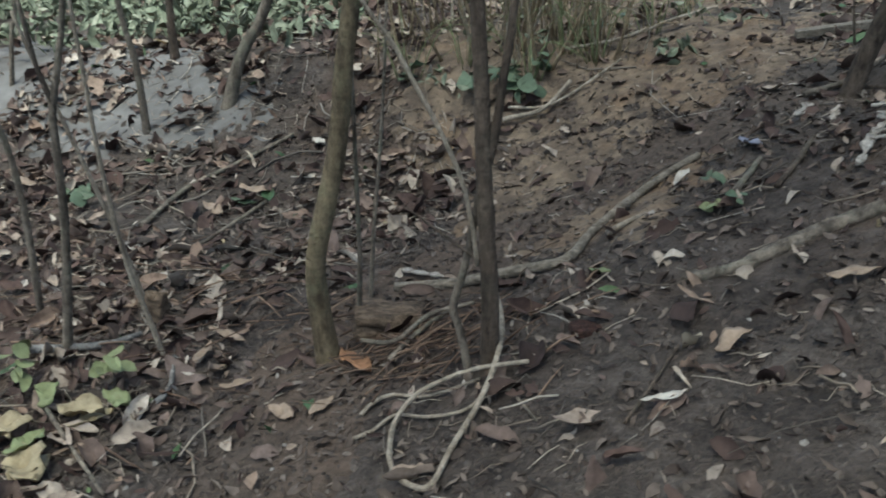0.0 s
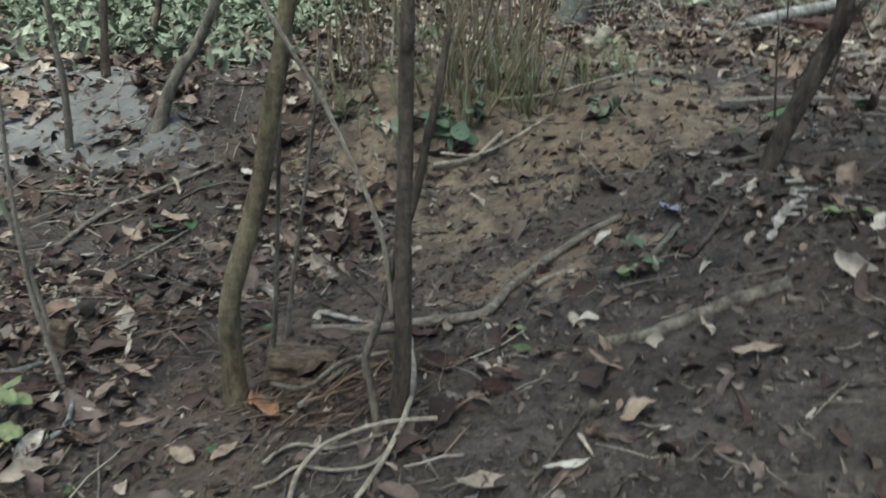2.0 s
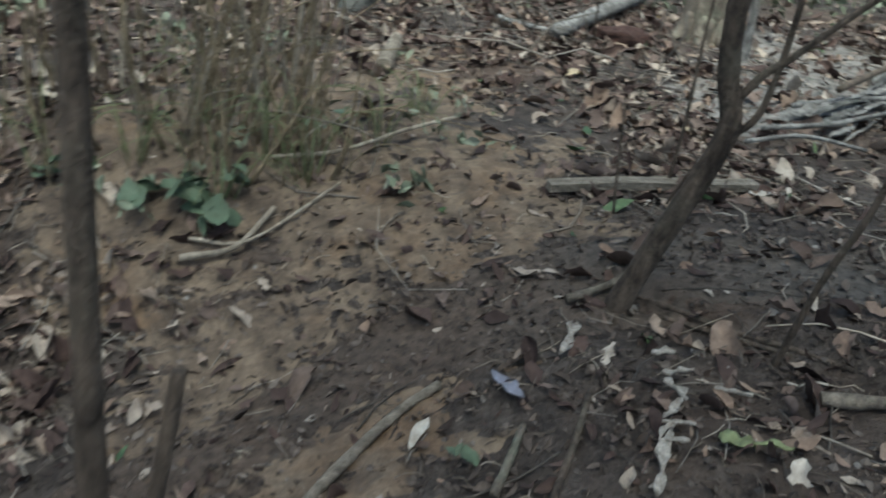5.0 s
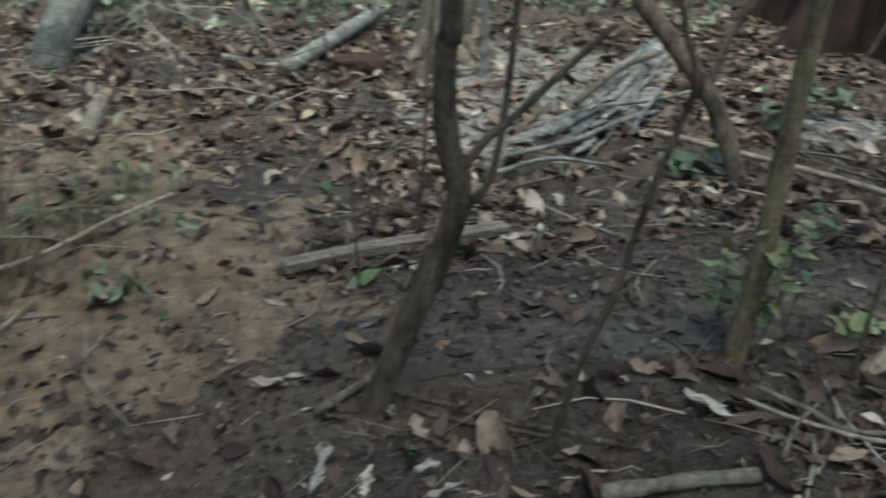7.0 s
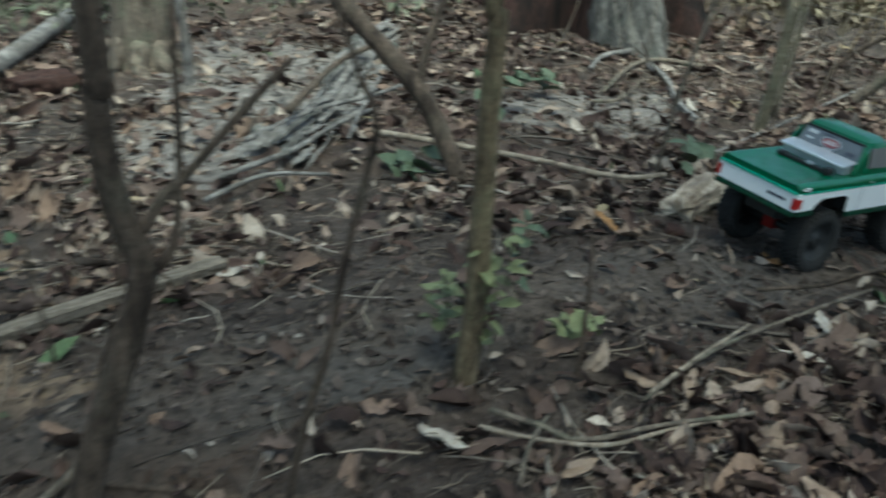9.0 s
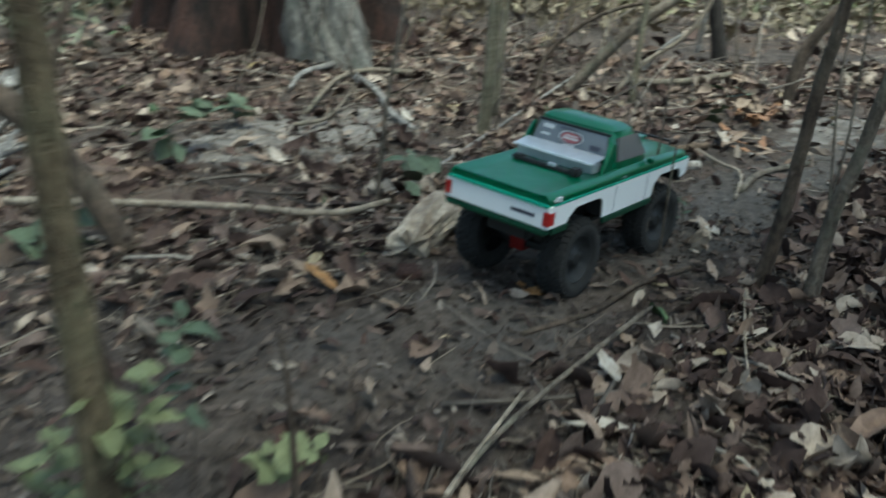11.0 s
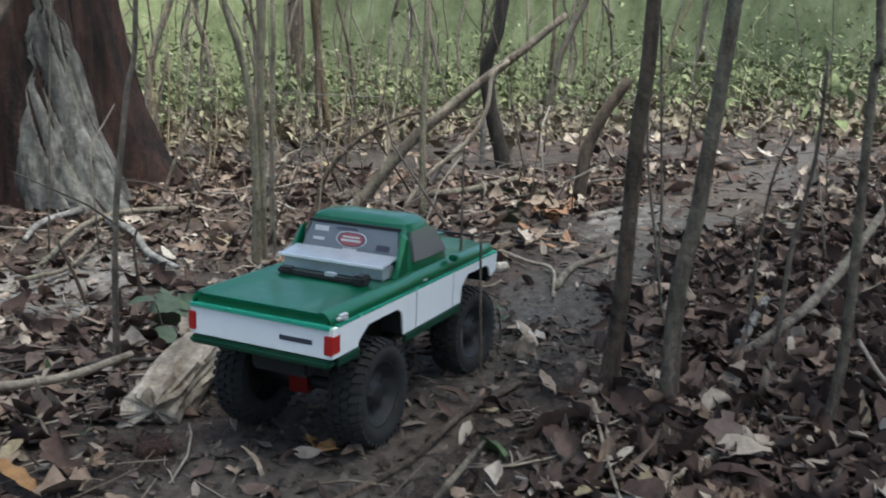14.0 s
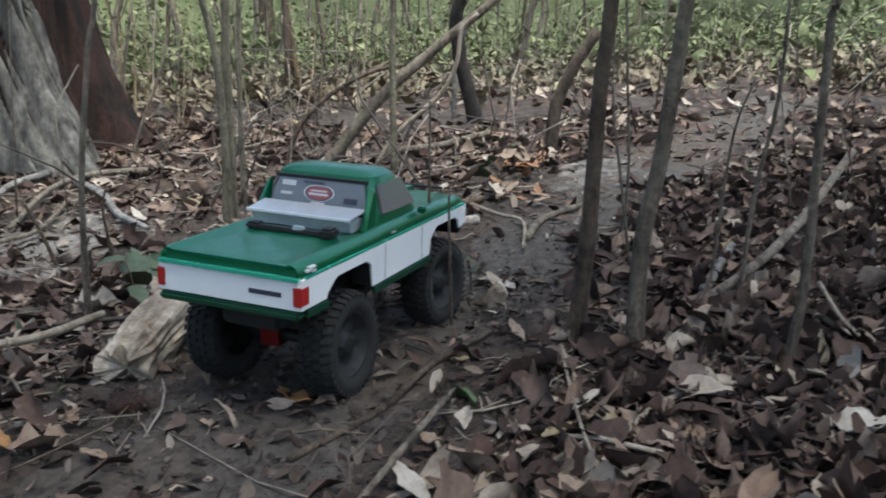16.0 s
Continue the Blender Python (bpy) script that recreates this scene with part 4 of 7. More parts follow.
lying("twig", [(2.227, 1.550, -0.004), (2.101, 1.507, -0.008), (2.023, 1.483, -0.011), (1.975, 1.464, -0.014)], 0.0035, 0.0028, VINE, "pale stick lying over leaves beside the trail", "twig")
leaf("fallen_leaf", (2.069, 1.238, -0.006), (2.091, 1.179, -0.006), 0.045, PALELEAF)
leaf("fallen_leaf", (1.846, 2.150, -0.034), (1.799, 2.041, -0.025), 0.020, ORANGELEAF)
leaf("fallen_leaf", (2.334, 2.238, -0.023), (2.408, 2.243, -0.021), 0.026, TANLEAF)
leaf("fallen_leaf", (2.052, 1.239, -0.014), (2.083, 1.191, -0.013), 0.0173, PALELEAF)
leaf("wood_scrap", (0.708, 1.583, -0.156), (0.668, 1.479, -0.171), 0.0216, CHIP)
leaf("wood_scrap", (0.708, 1.608, -0.156), (0.745, 1.650, -0.142), 0.0139, CHIP)
leaf("wood_scrap", (0.734, 1.710, -0.146), (0.785, 1.724, -0.128), 0.0125, CHIP)
leaf("wood_scrap", (0.738, 1.696, -0.145), (0.748, 1.643, -0.141), 0.0173, CHIP)
leaf("wood_scrap", (0.799, 1.677, -0.123), (0.843, 1.654, -0.110), 0.0098, CHIP)
leaf("wood_scrap", (0.611, 1.774, -0.194), (0.643, 1.871, -0.181), 0.0235, CHIP)
leaf("wood_scrap", (0.690, 1.568, -0.163), (0.718, 1.599, -0.152), 0.0134, CHIP)
leaf("wood_scrap", (0.705, 1.599, -0.157), (0.741, 1.582, -0.144), 0.0069, CHIP)
leaf("wood_scrap", (0.735, 1.763, -0.146), (0.770, 1.762, -0.133), 0.0155, CHIP)
leaf("wood_scrap", (0.690, 1.563, -0.162), (0.725, 1.554, -0.150), 0.0101, CHIP)
leaf("bark_scrap", (-0.125, 1.600, -0.466), (-0.025, 1.548, -0.442), 0.0208, CHIP)
leaf("bark_scrap", (0.362, 3.392, -0.162), (0.341, 3.014, -0.163), 0.0450, TANLEAF)
leaf("fallen_leaf", (0.364, 0.966, -0.298), (0.418, 0.966, -0.275), 0.0148, PALELEAF)
leaf("fallen_leaf", (-0.140, 1.284, -0.469), (-0.061, 1.200, -0.451), 0.0351, RUSTLEAF)
leaf("fallen_leaf", (-0.127, 1.098, -0.467), (-0.102, 1.137, -0.461), 0.0208, TANLEAF)
leaf("fallen_leaf", (0.448, 1.060, -0.262), (0.494, 1.080, -0.242), 0.0295, TANLEAF)
leaf("fallen_leaf", (0.586, 1.170, -0.204), (0.646, 1.164, -0.180), 0.0219, TANLEAF)
leaf("fallen_leaf", (-0.502, 0.883, -0.491), (-0.477, 0.945, -0.491), 0.0485, YELLEAF)
leaf("fallen_leaf", (-0.494, 1.010, -0.491), (-0.454, 1.073, -0.491), 0.0351, YELLEAF)
leaf("fallen_leaf", (-0.639, 1.004, -0.491), (-0.562, 0.962, -0.491), 0.0359, YELLEAF)
leaf("fallen_leaf", (-0.429, 1.342, -0.491), (-0.346, 1.324, -0.491), 0.0212, TANLEAF)
leaf("fallen_leaf", (-0.392, 1.222, -0.491), (-0.403, 1.302, -0.491), 0.0197, TANLEAF)
leaf("fallen_leaf", (-0.685, 1.959, -0.486), (-0.614, 1.946, -0.487), 0.0289, GREENLEAF)
leaf("fallen_leaf", (-0.689, 2.021, -0.471), (-0.602, 2.004, -0.476), 0.0355, TANLEAF)
leaf("fallen_leaf", (-0.747, 1.931, -0.489), (-0.673, 1.886, -0.491), 0.0288, TANLEAF)
leaf("fallen_leaf", (-0.544, 2.197, -0.391), (-0.506, 2.180, -0.400), 0.0276, PALELEAF)
leaf("fallen_leaf", (0.268, 1.390, -0.338), (0.303, 1.356, -0.324), 0.0188, YELGREEN)
leaf("fallen_leaf", (-0.657, 1.390, -0.491), (-0.599, 1.377, -0.491), 0.0269, TANLEAF)
leaf("fallen_leaf", (-0.317, 1.166, -0.490), (-0.274, 1.205, -0.488), 0.0151, TANLEAF)
leaf("fallen_leaf", (-1.162, 1.953, -0.487), (-1.088, 1.945, -0.488), 0.0757, GREENLEAF)
leaf("fallen_leaf", (-0.207, 1.125, -0.481), (-0.154, 1.093, -0.472), 0.0324, TANLEAF)
leaf("fallen_leaf", (0.519, 1.782, -0.232), (0.547, 1.701, -0.220), 0.0285, BLUELEAF)
leaf("fallen_leaf", (0.759, 1.555, -0.137), (0.793, 1.529, -0.126), 0.0305, YELGREEN)
leaf("fallen_leaf", (0.788, 1.534, -0.127), (0.837, 1.523, -0.111), 0.0150, YELGREEN)
leaf("fallen_leaf", (0.397, 1.659, -0.284), (0.424, 1.714, -0.272), 0.0195, PALELEAF)
leaf("fallen_leaf", (1.083, 2.325, -0.098), (1.160, 2.329, -0.094), 0.0302, PALELEAF)
leaf("fallen_leaf", (1.101, 1.744, -0.054), (1.126, 1.674, -0.051), 0.0200, PALELEAF)
leaf("fallen_leaf", (1.182, 1.567, -0.048), (1.250, 1.571, -0.046), 0.0183, TANLEAF)
leaf("fallen_leaf", (1.685, 1.608, -0.029), (1.723, 1.540, -0.027), 0.0151, PALELEAF)
leaf("fallen_leaf", (1.105, 1.748, -0.053), (1.130, 1.693, -0.051), 0.0166, PALELEAF)
leaf("fallen_leaf", (1.519, 1.635, -0.035), (1.445, 1.589, -0.038), 0.0171, TANLEAF)
leaf("fallen_leaf", (1.874, 1.650, -0.021), (1.815, 1.591, -0.023), 0.0206, PALELEAF)
leaf("fallen_leaf", (1.618, 1.372, -0.031), (1.697, 1.399, -0.028), 0.0185, YELLEAF)
leaf("fallen_leaf", (1.425, 1.687, -0.039), (1.425, 1.629, -0.039), 0.0227, TANLEAF)
leaf("fallen_leaf", (2.547, 1.734, 0.006), (2.463, 1.667, 0.003), 0.0278, PALELEAF)
leaf("fallen_leaf", (1.555, 1.623, -0.034), (1.575, 1.570, -0.033), 0.0126, TANLEAF)
leaf("fallen_leaf", (3.227, 2.824, -0.019), (3.257, 2.760, -0.017), 0.0241, YELLEAF)
leaf("fallen_leaf", (2.025, 1.857, -0.015), (1.999, 1.802, -0.016), 0.0232, ORANGELEAF)
leaf("fallen_leaf", (2.457, 1.710, 0.002), (2.357, 1.656, -0.002), 0.0218, TANLEAF)
leaf("fallen_leaf", (2.297, 1.635, -0.004), (2.204, 1.594, -0.008), 0.0160, TANLEAF)
leaf("fallen_leaf", (2.152, 1.677, -0.010), (2.137, 1.651, -0.011), 0.0130, YELLEAF)
leaf("fallen_leaf", (2.028, 1.508, -0.015), (2.084, 1.479, -0.013), 0.0159, PALELEAF)
leaf("fallen_leaf", (1.966, 1.520, -0.017), (2.009, 1.497, -0.016), 0.0173, YELLEAF)
leaf("fallen_leaf", (2.041, 1.461, -0.014), (1.977, 1.445, -0.017), 0.0207, YELLEAF)
leaf("fallen_leaf", (2.127, 1.297, -0.011), (2.114, 1.269, -0.011), 0.0100, PALELEAF)
leaf("fallen_leaf", (4.237, 2.186, 0.060), (4.057, 2.048, 0.062), 0.0622, TANLEAF)
leaf("fallen_leaf", (4.942, 1.358, 0.102), (4.644, 1.286, 0.090), 0.0324, PALELEAF)
leaf("fallen_leaf", (3.249, 2.838, -0.018), (3.185, 2.715, -0.021), 0.0195, YELLEAF)
leaf("fallen_leaf", (3.077, 2.864, -0.026), (2.975, 2.744, -0.031), 0.0214, PALELEAF)
leaf("fallen_leaf", (1.944, 1.647, -0.018), (1.929, 1.617, -0.019), 0.0177, TANLEAF)
leaf("fallen_leaf", (2.060, 1.982, -0.016), (2.000, 1.936, -0.016), 0.0088, TANLEAF)
leaf("fallen_leaf", (2.065, 1.238, -0.013), (2.055, 1.210, -0.014), 0.0173, PALELEAF)
leaf("fallen_leaf", (1.850, 2.145, -0.039), (1.906, 2.168, -0.039), 0.0193, YELLEAF)
leaf("fallen_leaf", (1.830, 1.984, -0.025), (1.826, 1.945, -0.024), 0.0131, TANLEAF)
leaf("fallen_leaf", (3.687, 1.953, 0.051), (3.584, 1.993, 0.045), 0.0203, RUSTLEAF)
leaf("fallen_leaf", (3.668, 1.970, 0.050), (3.732, 2.066, 0.047), 0.0202, TANLEAF)
leaf("fallen_leaf", (3.309, 1.812, 0.036), (3.199, 1.778, 0.032), 0.0173, RUSTLEAF)
leaf("fallen_leaf", (3.184, 1.859, 0.031), (3.295, 1.854, 0.036), 0.0165, TANLEAF)
leaf("fallen_leaf", (3.113, 1.864, 0.029), (3.211, 1.856, 0.032), 0.0160, TANLEAF)
leaf("fallen_leaf", (3.657, 1.863, 0.050), (3.505, 1.861, 0.044), 0.0199, RUSTLEAF)
leaf("fallen_leaf", (3.117, 1.775, 0.029), (3.209, 1.756, 0.032), 0.0158, TANLEAF)
leaf("fallen_leaf", (3.267, 1.890, 0.035), (3.372, 1.950, 0.038), 0.0172, RUSTLEAF)
leaf("fallen_leaf", (3.611, 1.957, 0.048), (3.461, 1.935, 0.042), 0.0198, RUSTLEAF)
leaf("fallen_leaf", (3.794, 1.889, 0.056), (3.627, 1.876, 0.049), 0.0209, RUSTLEAF)
leaf("fallen_leaf", (3.218, 1.741, 0.033), (3.213, 1.807, 0.033), 0.0164, TANLEAF)
leaf("fallen_leaf", (3.536, 1.881, 0.045), (3.486, 1.942, 0.043), 0.0191, RUSTLEAF)
leaf("fallen_leaf", (3.224, 1.895, 0.033), (3.210, 1.826, 0.032), 0.0169, RUSTLEAF)
leaf("fallen_leaf", (3.134, 1.786, 0.029), (3.134, 1.850, 0.029), 0.0159, RUSTLEAF)
leaf("fallen_leaf", (1.829, 2.142, -0.039), (1.876, 2.139, -0.037), 0.0180, TANLEAF)
leaf("fallen_leaf", (1.967, 1.519, -0.017), (2.004, 1.502, -0.016), 0.0143, YELLEAF)
leaf("fallen_leaf", (2.149, 1.672, -0.010), (2.141, 1.649, -0.010), 0.0139, YELLEAF)


for x, y, turn, ln in ((-0.585, 0.985, 20, 0.085), (-0.490, 0.915, -35, 0.10), (-0.520, 0.950, 70, 0.07), (-0.490, 1.045, 10, 0.075), (-0.455, 1.085, -20, 0.06), (-0.560, 1.060, 100, 0.06)):
    c, w = math.cos(radians(turn)) * ln / 2, math.sin(radians(turn)) * ln / 2
    leaf("fallen_leaf", (x - c, y - w, lie(x, y) + 0.012), (x + c, y + w, lie(x, y) + 0.016), ln * 0.6, YELLEAF if ln > 0.07 else YELGREEN)


# ---- the toy truck: a scale pickup standing on the trail ----
def paint(name, colour, metal=0.5, rough=0.28, coat=0.6):
    """Sprayed shell: clear coat over the colour, a breath of dust on it."""
    m, nt, b = mat(name, rough, metal, 0.5)
    n = noise_tex(nt, 18, 6, 0.7)
    dirt = ramp(nt, [(0.50, (0, 0, 0)), (0.80, (0.10, 0.10, 0.10))])
    nt.links.new(n.outputs[0], dirt.inputs[0])
    nt.links.new(mix(nt, dirt.outputs[0], colour, (0.12, 0.105, 0.09)), b.inputs["Base Color"])
    rr = ramp(nt, [(0.4, (rough,) * 3), (0.8, (rough * 1.6,) * 3)])
    nt.links.new(n.outputs[0], rr.inputs[0])
    nt.links.new(rr.outputs[0], b.inputs["Roughness"])
    b.inputs["Coat Weight"].default_value = coat
    b.inputs["Coat Roughness"].default_value = 0.12
    return m


GREEN_PAINT = paint("green_metallic_paint", (0.003, 0.118, 0.048), 0.4, 0.32, 0.4)
DARK_GREEN = paint("dark_green_paint", (0.003, 0.050, 0.024), 0.2, 0.35, 0.3)
WHITE_PAINT = paint("white_paint", (0.86, 0.86, 0.85), 0.0, 0.35, 0.3)
RUBBER = plain("tyre_rubber", (0.023, 0.022, 0.021), 0.8, wear=0.3, scale=60)
BLACK_PLASTIC = plain("black_plastic", (0.018, 0.018, 0.018), 0.5, wear=0.2)
ALLOY = plain("brushed_alloy", (0.55, 0.57, 0.60), 0.32, 0.55, wear=0.12)
EDGE_HIGHLIGHT = plain("highlight_edge", (0.85, 0.87, 0.90), 0.25, 0.3, wear=0.05)
RED_LENS = plain("red_lens", (0.40, 0.022, 0.02), 0.25, wear=0.1)
RED_ANODISED = plain("red_anodised", (0.20, 0.012, 0.012), 0.35, 0.5)
DECAL_WHITE = plain("white_decal", (0.55, 0.55, 0.55), 0.5)
DECAL_RED = plain("red_decal", (0.30, 0.09, 0.10), 0.5)
DECAL_DARK = plain("dark_lettering", (0.05, 0.05, 0.07), 0.5)
TINT, _nt, _b = mat("smoked_window", 0.12, 0.0, 0.5)
_b.inputs["Base Color"].default_value = (0.13, 0.135, 0.14, 1)
_b.inputs["Coat Weight"].default_value = 0.6

TRUCK_X, TRUCK_Y, TRUCK_YAW = 2.212, 1.857, -4.7
truck = empty_at("toy_truck", (TRUCK_X, TRUCK_Y, lie(TRUCK_X, TRUCK_Y) - 0.003))
truck.rotation_euler = (0, 0, radians(TRUCK_YAW))
tagged(truck, "green and white scale model pickup truck on big black tyres", "toy truck")
BODY_TILT = pose(0, 0, 0, 3.3, 0.4, 0)


def fitted(p):
    """The shell's drawn measures turned into its size on the chassis."""
    return BODY_TILT @ Vector((0.937 * p[0], 0.937 * p[1], float(np.interp(p[2], (0.07, 0.100, 0.134, 0.163, 0.181, 0.247, 0.260), (0.065, 0.090, 0.1345, 0.169, 0.186, 0.246, 0.258)))))


def body_part(name, verts, faces, material, parent=truck, label="", smooth=False, bevel=0.0):
    v = [tuple(fitted(p)) for p in verts]
    bm = bmesh.new()
    bv = [bm.verts.new(p) for p in v]
    for f in faces:
        bm.faces.new([bv[i] for i in f])
    bmesh.ops.recalc_face_normals(bm, faces=bm.faces)
    if bevel:
        bmesh.ops.bevel(bm, geom=[e for e in bm.edges if len(e.link_faces) == 2 and e.calc_face_angle() > 0.5], offset=bevel, segments=2, affect="EDGES")
    me = bpy.data.meshes.new(name)
    bm.to_mesh(me)
    bm.free()
    me.materials.append(material)
    if smooth:
        me.polygons.foreach_set("use_smooth", [True] * len(me.polygons))
        me.set_sharp_from_angle(angle=radians(38))
    ob = new(name, me)
    ob.parent = parent
    if label:
        ob["label"] = label
    return ob


def block(x0, x1, y0, y1, z0, z1):
    v = [(x, y, z) for x in (x0, x1) for y in (y0, y1) for z in (z0, z1)]
    return v, [(0, 1, 3, 2), (4, 6, 7, 5), (0, 4, 5, 1), (2, 3, 7, 6), (0, 2, 6, 4), (1, 5, 7, 3)]


def slab(outline, y, thick):
    """A plate with an outline in x and z, standing at y."""
    n = len(outline)
    v = [(x, y - thick / 2, z) for x, z in outline] + [(x, y + thick / 2, z) for x, z in outline]
    f = [tuple(range(n)), tuple(range(2 * n - 1, n - 1, -1))] + [(i, (i + 1) % n, n + (i + 1) % n, n + i) for i in range(n)]
    return v, f


AXLE, HALF, REAR, NOSE = 0.154, 0.0985, -0.275, 0.239
LOW, LINE, BELT, ROOF, SILL = 0.134, 0.163, 0.181, 0.254, 0.122


def arch(cx):
    """Wheel opening from rear to front, as a run of x and z."""
    return [(cx - 0.064, LOW if cx < 0 else SILL), (cx - 0.061, LOW + 0.005), (cx - 0.051, LINE - 0.018), (cx - 0.038, LINE - 0.012), (cx + 0.038, LINE - 0.012), (cx + 0.051, LINE - 0.018), (cx + 0.056, SILL if cx < 0 else LOW)]


for side in (-1, 1):
    o = [(REAR, LOW)] + arch(-AXLE) + arch(AXLE) + [(NOSE - 0.004, LOW + 0.004), (NOSE, LINE), (REAR, LINE)]
    body_part("side_panel", *slab(o, side * HALF, 0.004), WHITE_PAINT, label="white lower body side", bevel=0.0006)
    for cx in (-AXLE, AXLE):
        a = arch(cx)
        rim_v = [(x, side * (HALF + d), z) for x, z in a for d in (0.0, -0.03)]
        rim_f = [(2 * i, 2 * i + 1, 2 * i + 3, 2 * i + 2) for i in range(len(a) - 1)]
        rim_v += [(x, side * (HALF + d), z + 0.0015) for x, z in a for d in (0.0, -0.03)]
        k = 2 * len(a)
        rim_f += [(k + 2 * i, k + 2 * i + 2, k + 2 * i + 3, k + 2 * i + 1) for i in range(len(a) - 1)]
        body_part("wheel_arch", rim_v, rim_f, BLACK_PLASTIC)
    body_part("side_skirt", *block(-AXLE + 0.058, AXLE - 0.066, side * HALF - 0.004, side * HALF + 0.001, SILL - 0.008, SILL - 0.0005), DARK_GREEN, bevel=0.001)
    # Chrome trim with its turquoise highlight put into the base colour.
    body_part("pinstripe", *block(REAR + 0.01, NOSE - 0.004, side * HALF - 0.002, side * HALF + 0.0032, LINE - 0.0012, LINE + 0.0018), plain("trim_highlight", (0.08, 0.55, 0.38), 0.2, 0.4) if side < 0 else bpy.data.materials["trim_highlight"])
    body_part("door_handle", *block(-0.042, -0.030, side * HALF - 0.002, side * HALF + 0.004, LINE + 0.006, LINE + 0.0085), ALLOY, label="small chrome door handle")
    for dx in (-0.062, 0.060):
        body_part("door_seam", *block(dx - 0.0005, dx + 0.0005, side * HALF - 0.0015, side * (HALF + 0.0022), SILL + 0.001, LINE - 0.002), DECAL_DARK)
    body_part("door_mirror", *block(0.046, 0.058, side * (HALF + 0.004) - 0.006, side * (HALF + 0.004) + 0.006, LINE + 0.018, LINE + 0.028), GREEN_PAINT, bevel=0.002)
    body_part("tail_light", *block(REAR - 0.003, REAR + 0.016, side * (HALF - 0.003) - 0.0055, side * (HALF - 0.003) + 0.0055, LOW + 0.004, LOW + 0.022), RED_LENS, label="red tail light", bevel=0.001)
    for k, (dx, dz, ln) in enumerate(((0.012, 0.0, 0.010), (0.018, 0.0025, 0.014), (0.024, -0.002, 0.008))):
        body_part("side_decal", *block(REAR + dx, REAR + dx + ln, side * (HALF - 0.002) - 0.0045, side * (HALF - 0.002) + 0.0045, LINE + 0.0065 + dz, LINE + 0.009 + dz), DECAL_WHITE)


def shell():
    """Green upper shell: bed cover, shoulders and bonnet, as sections from tail to nose."""
    sections = []
    for x, w, top, added_crown in ((REAR + 0.007, 0.955, 0.170, 0.0), (REAR + 0.0015, 0.965, 0.1765, 0.0), (REAR - 0.0005, 0.975, 0.1795, 0.0), (REAR + 0.010, 0.985, BELT, 0.0), (-0.09, 1.0, BELT + 0.001, 0.0), (-0.06, 1.0, BELT + 0.003, 0.0), (0.07, 1.0, BELT + 0.003, 0.001), (0.10, 1.0, BELT + 0.002, 0.004), (0.20, 0.99, BELT - 0.001, 0.004), (NOSE - 0.010, 0.97, BELT - 0.004, 0.003), (NOSE - 0.002, 0.95, BELT - 0.010, 0.0)):
        h = HALF * w
        half = [(h, LINE), (h + 0.0008, LINE + 0.35 * (top - LINE)), (h - 0.002, LINE + 0.72 * (top - LINE)), (h - 0.007, top - 0.0006), (h - 0.013, top), (h - 0.016, top - 0.0015), (h * 0.5, top - 0.0015 + added_crown * 0.8), (0.0, top - 0.0015 + added_crown)]
        ring = [(x, y, z) for y, z in half] + [(x, -y, z) for y, z in half[-2::-1]]
        sections.append(ring)
    n = len(sections[0])
    v = [p for r in sections for p in r]
    f = [(i * n + j, i * n + j + 1, i * n + n + j + 1, i * n + n + j) for i in range(len(sections) - 1) for j in range(n - 1)]
    f += [tuple(range(n))[::-1], tuple((len(sections) - 1) * n + j for j in range(n))]
    f += [(i * n, i * n + n, i * n + 2 * n - 1, i * n + n - 1) for i in range(len(sections) - 1)]
    return v, f


body_part("upper_body", *shell(), GREEN_PAINT, label="glossy green bed cover and bonnet", smooth=True)
body_part("bonnet_rib", *block(0.09, 0.225, -0.012, 0.012, BELT + 0.001, BELT + 0.0055), GREEN_PAINT, bevel=0.002)


def cab():
    """Green cab, narrowing to its roof."""
    rows = [(BELT - 0.002, -0.072, 0.078, 0.091), (BELT + 0.014, -0.070, 0.066, 0.089), (ROOF - 0.018, -0.056, 0.030, 0.077), (ROOF - 0.007, -0.054, 0.020, 0.074), (ROOF - 0.001, -0.046, 0.012, 0.064), (ROOF + 0.001, -0.030, 0.0, 0.040)]
    v, f = [], []
    per = 16
    for z, x0, x1, h in rows:
        cx, rx = (x0 + x1) / 2, (x1 - x0) / 2
        for k in range(per):
            w = 6.28318 * (k + 0.5) / per
            c, s = math.cos(w), math.sin(w)
            p = 0.28
            v.append((cx + rx * math.copysign(abs(c) ** p, c), h * math.copysign(abs(s) ** p, s), z))
    for i in range(len(rows) - 1):
        for k in range(per):
            t = (k + 1) % per
            f.append((i * per + k, i * per + t, i * per + per + t, i * per + per + k))
    f += [tuple(range(per))[::-1], tuple((len(rows) - 1) * per + k for k in range(per))]
    return v, f


body_part("cab", *cab(), GREEN_PAINT, label="glossy green cab", smooth=True)


def pane(name, corners, out, thick=0.0016, material=TINT, label="", parent=truck):
    """A flat pane through four corners, pushed out of the cab's side."""
    o = Vector(out).normalized()
    v = [tuple(Vector(c) + o * k) for k in (-0.002, thick) for c in corners]
    f = [(0, 3, 2, 1), (4, 5, 6, 7)] + [(i, (i + 1) % 4, 4 + (i + 1) % 4, 4 + i) for i in range(4)]
    return body_part(name, v, f, material, parent, label)


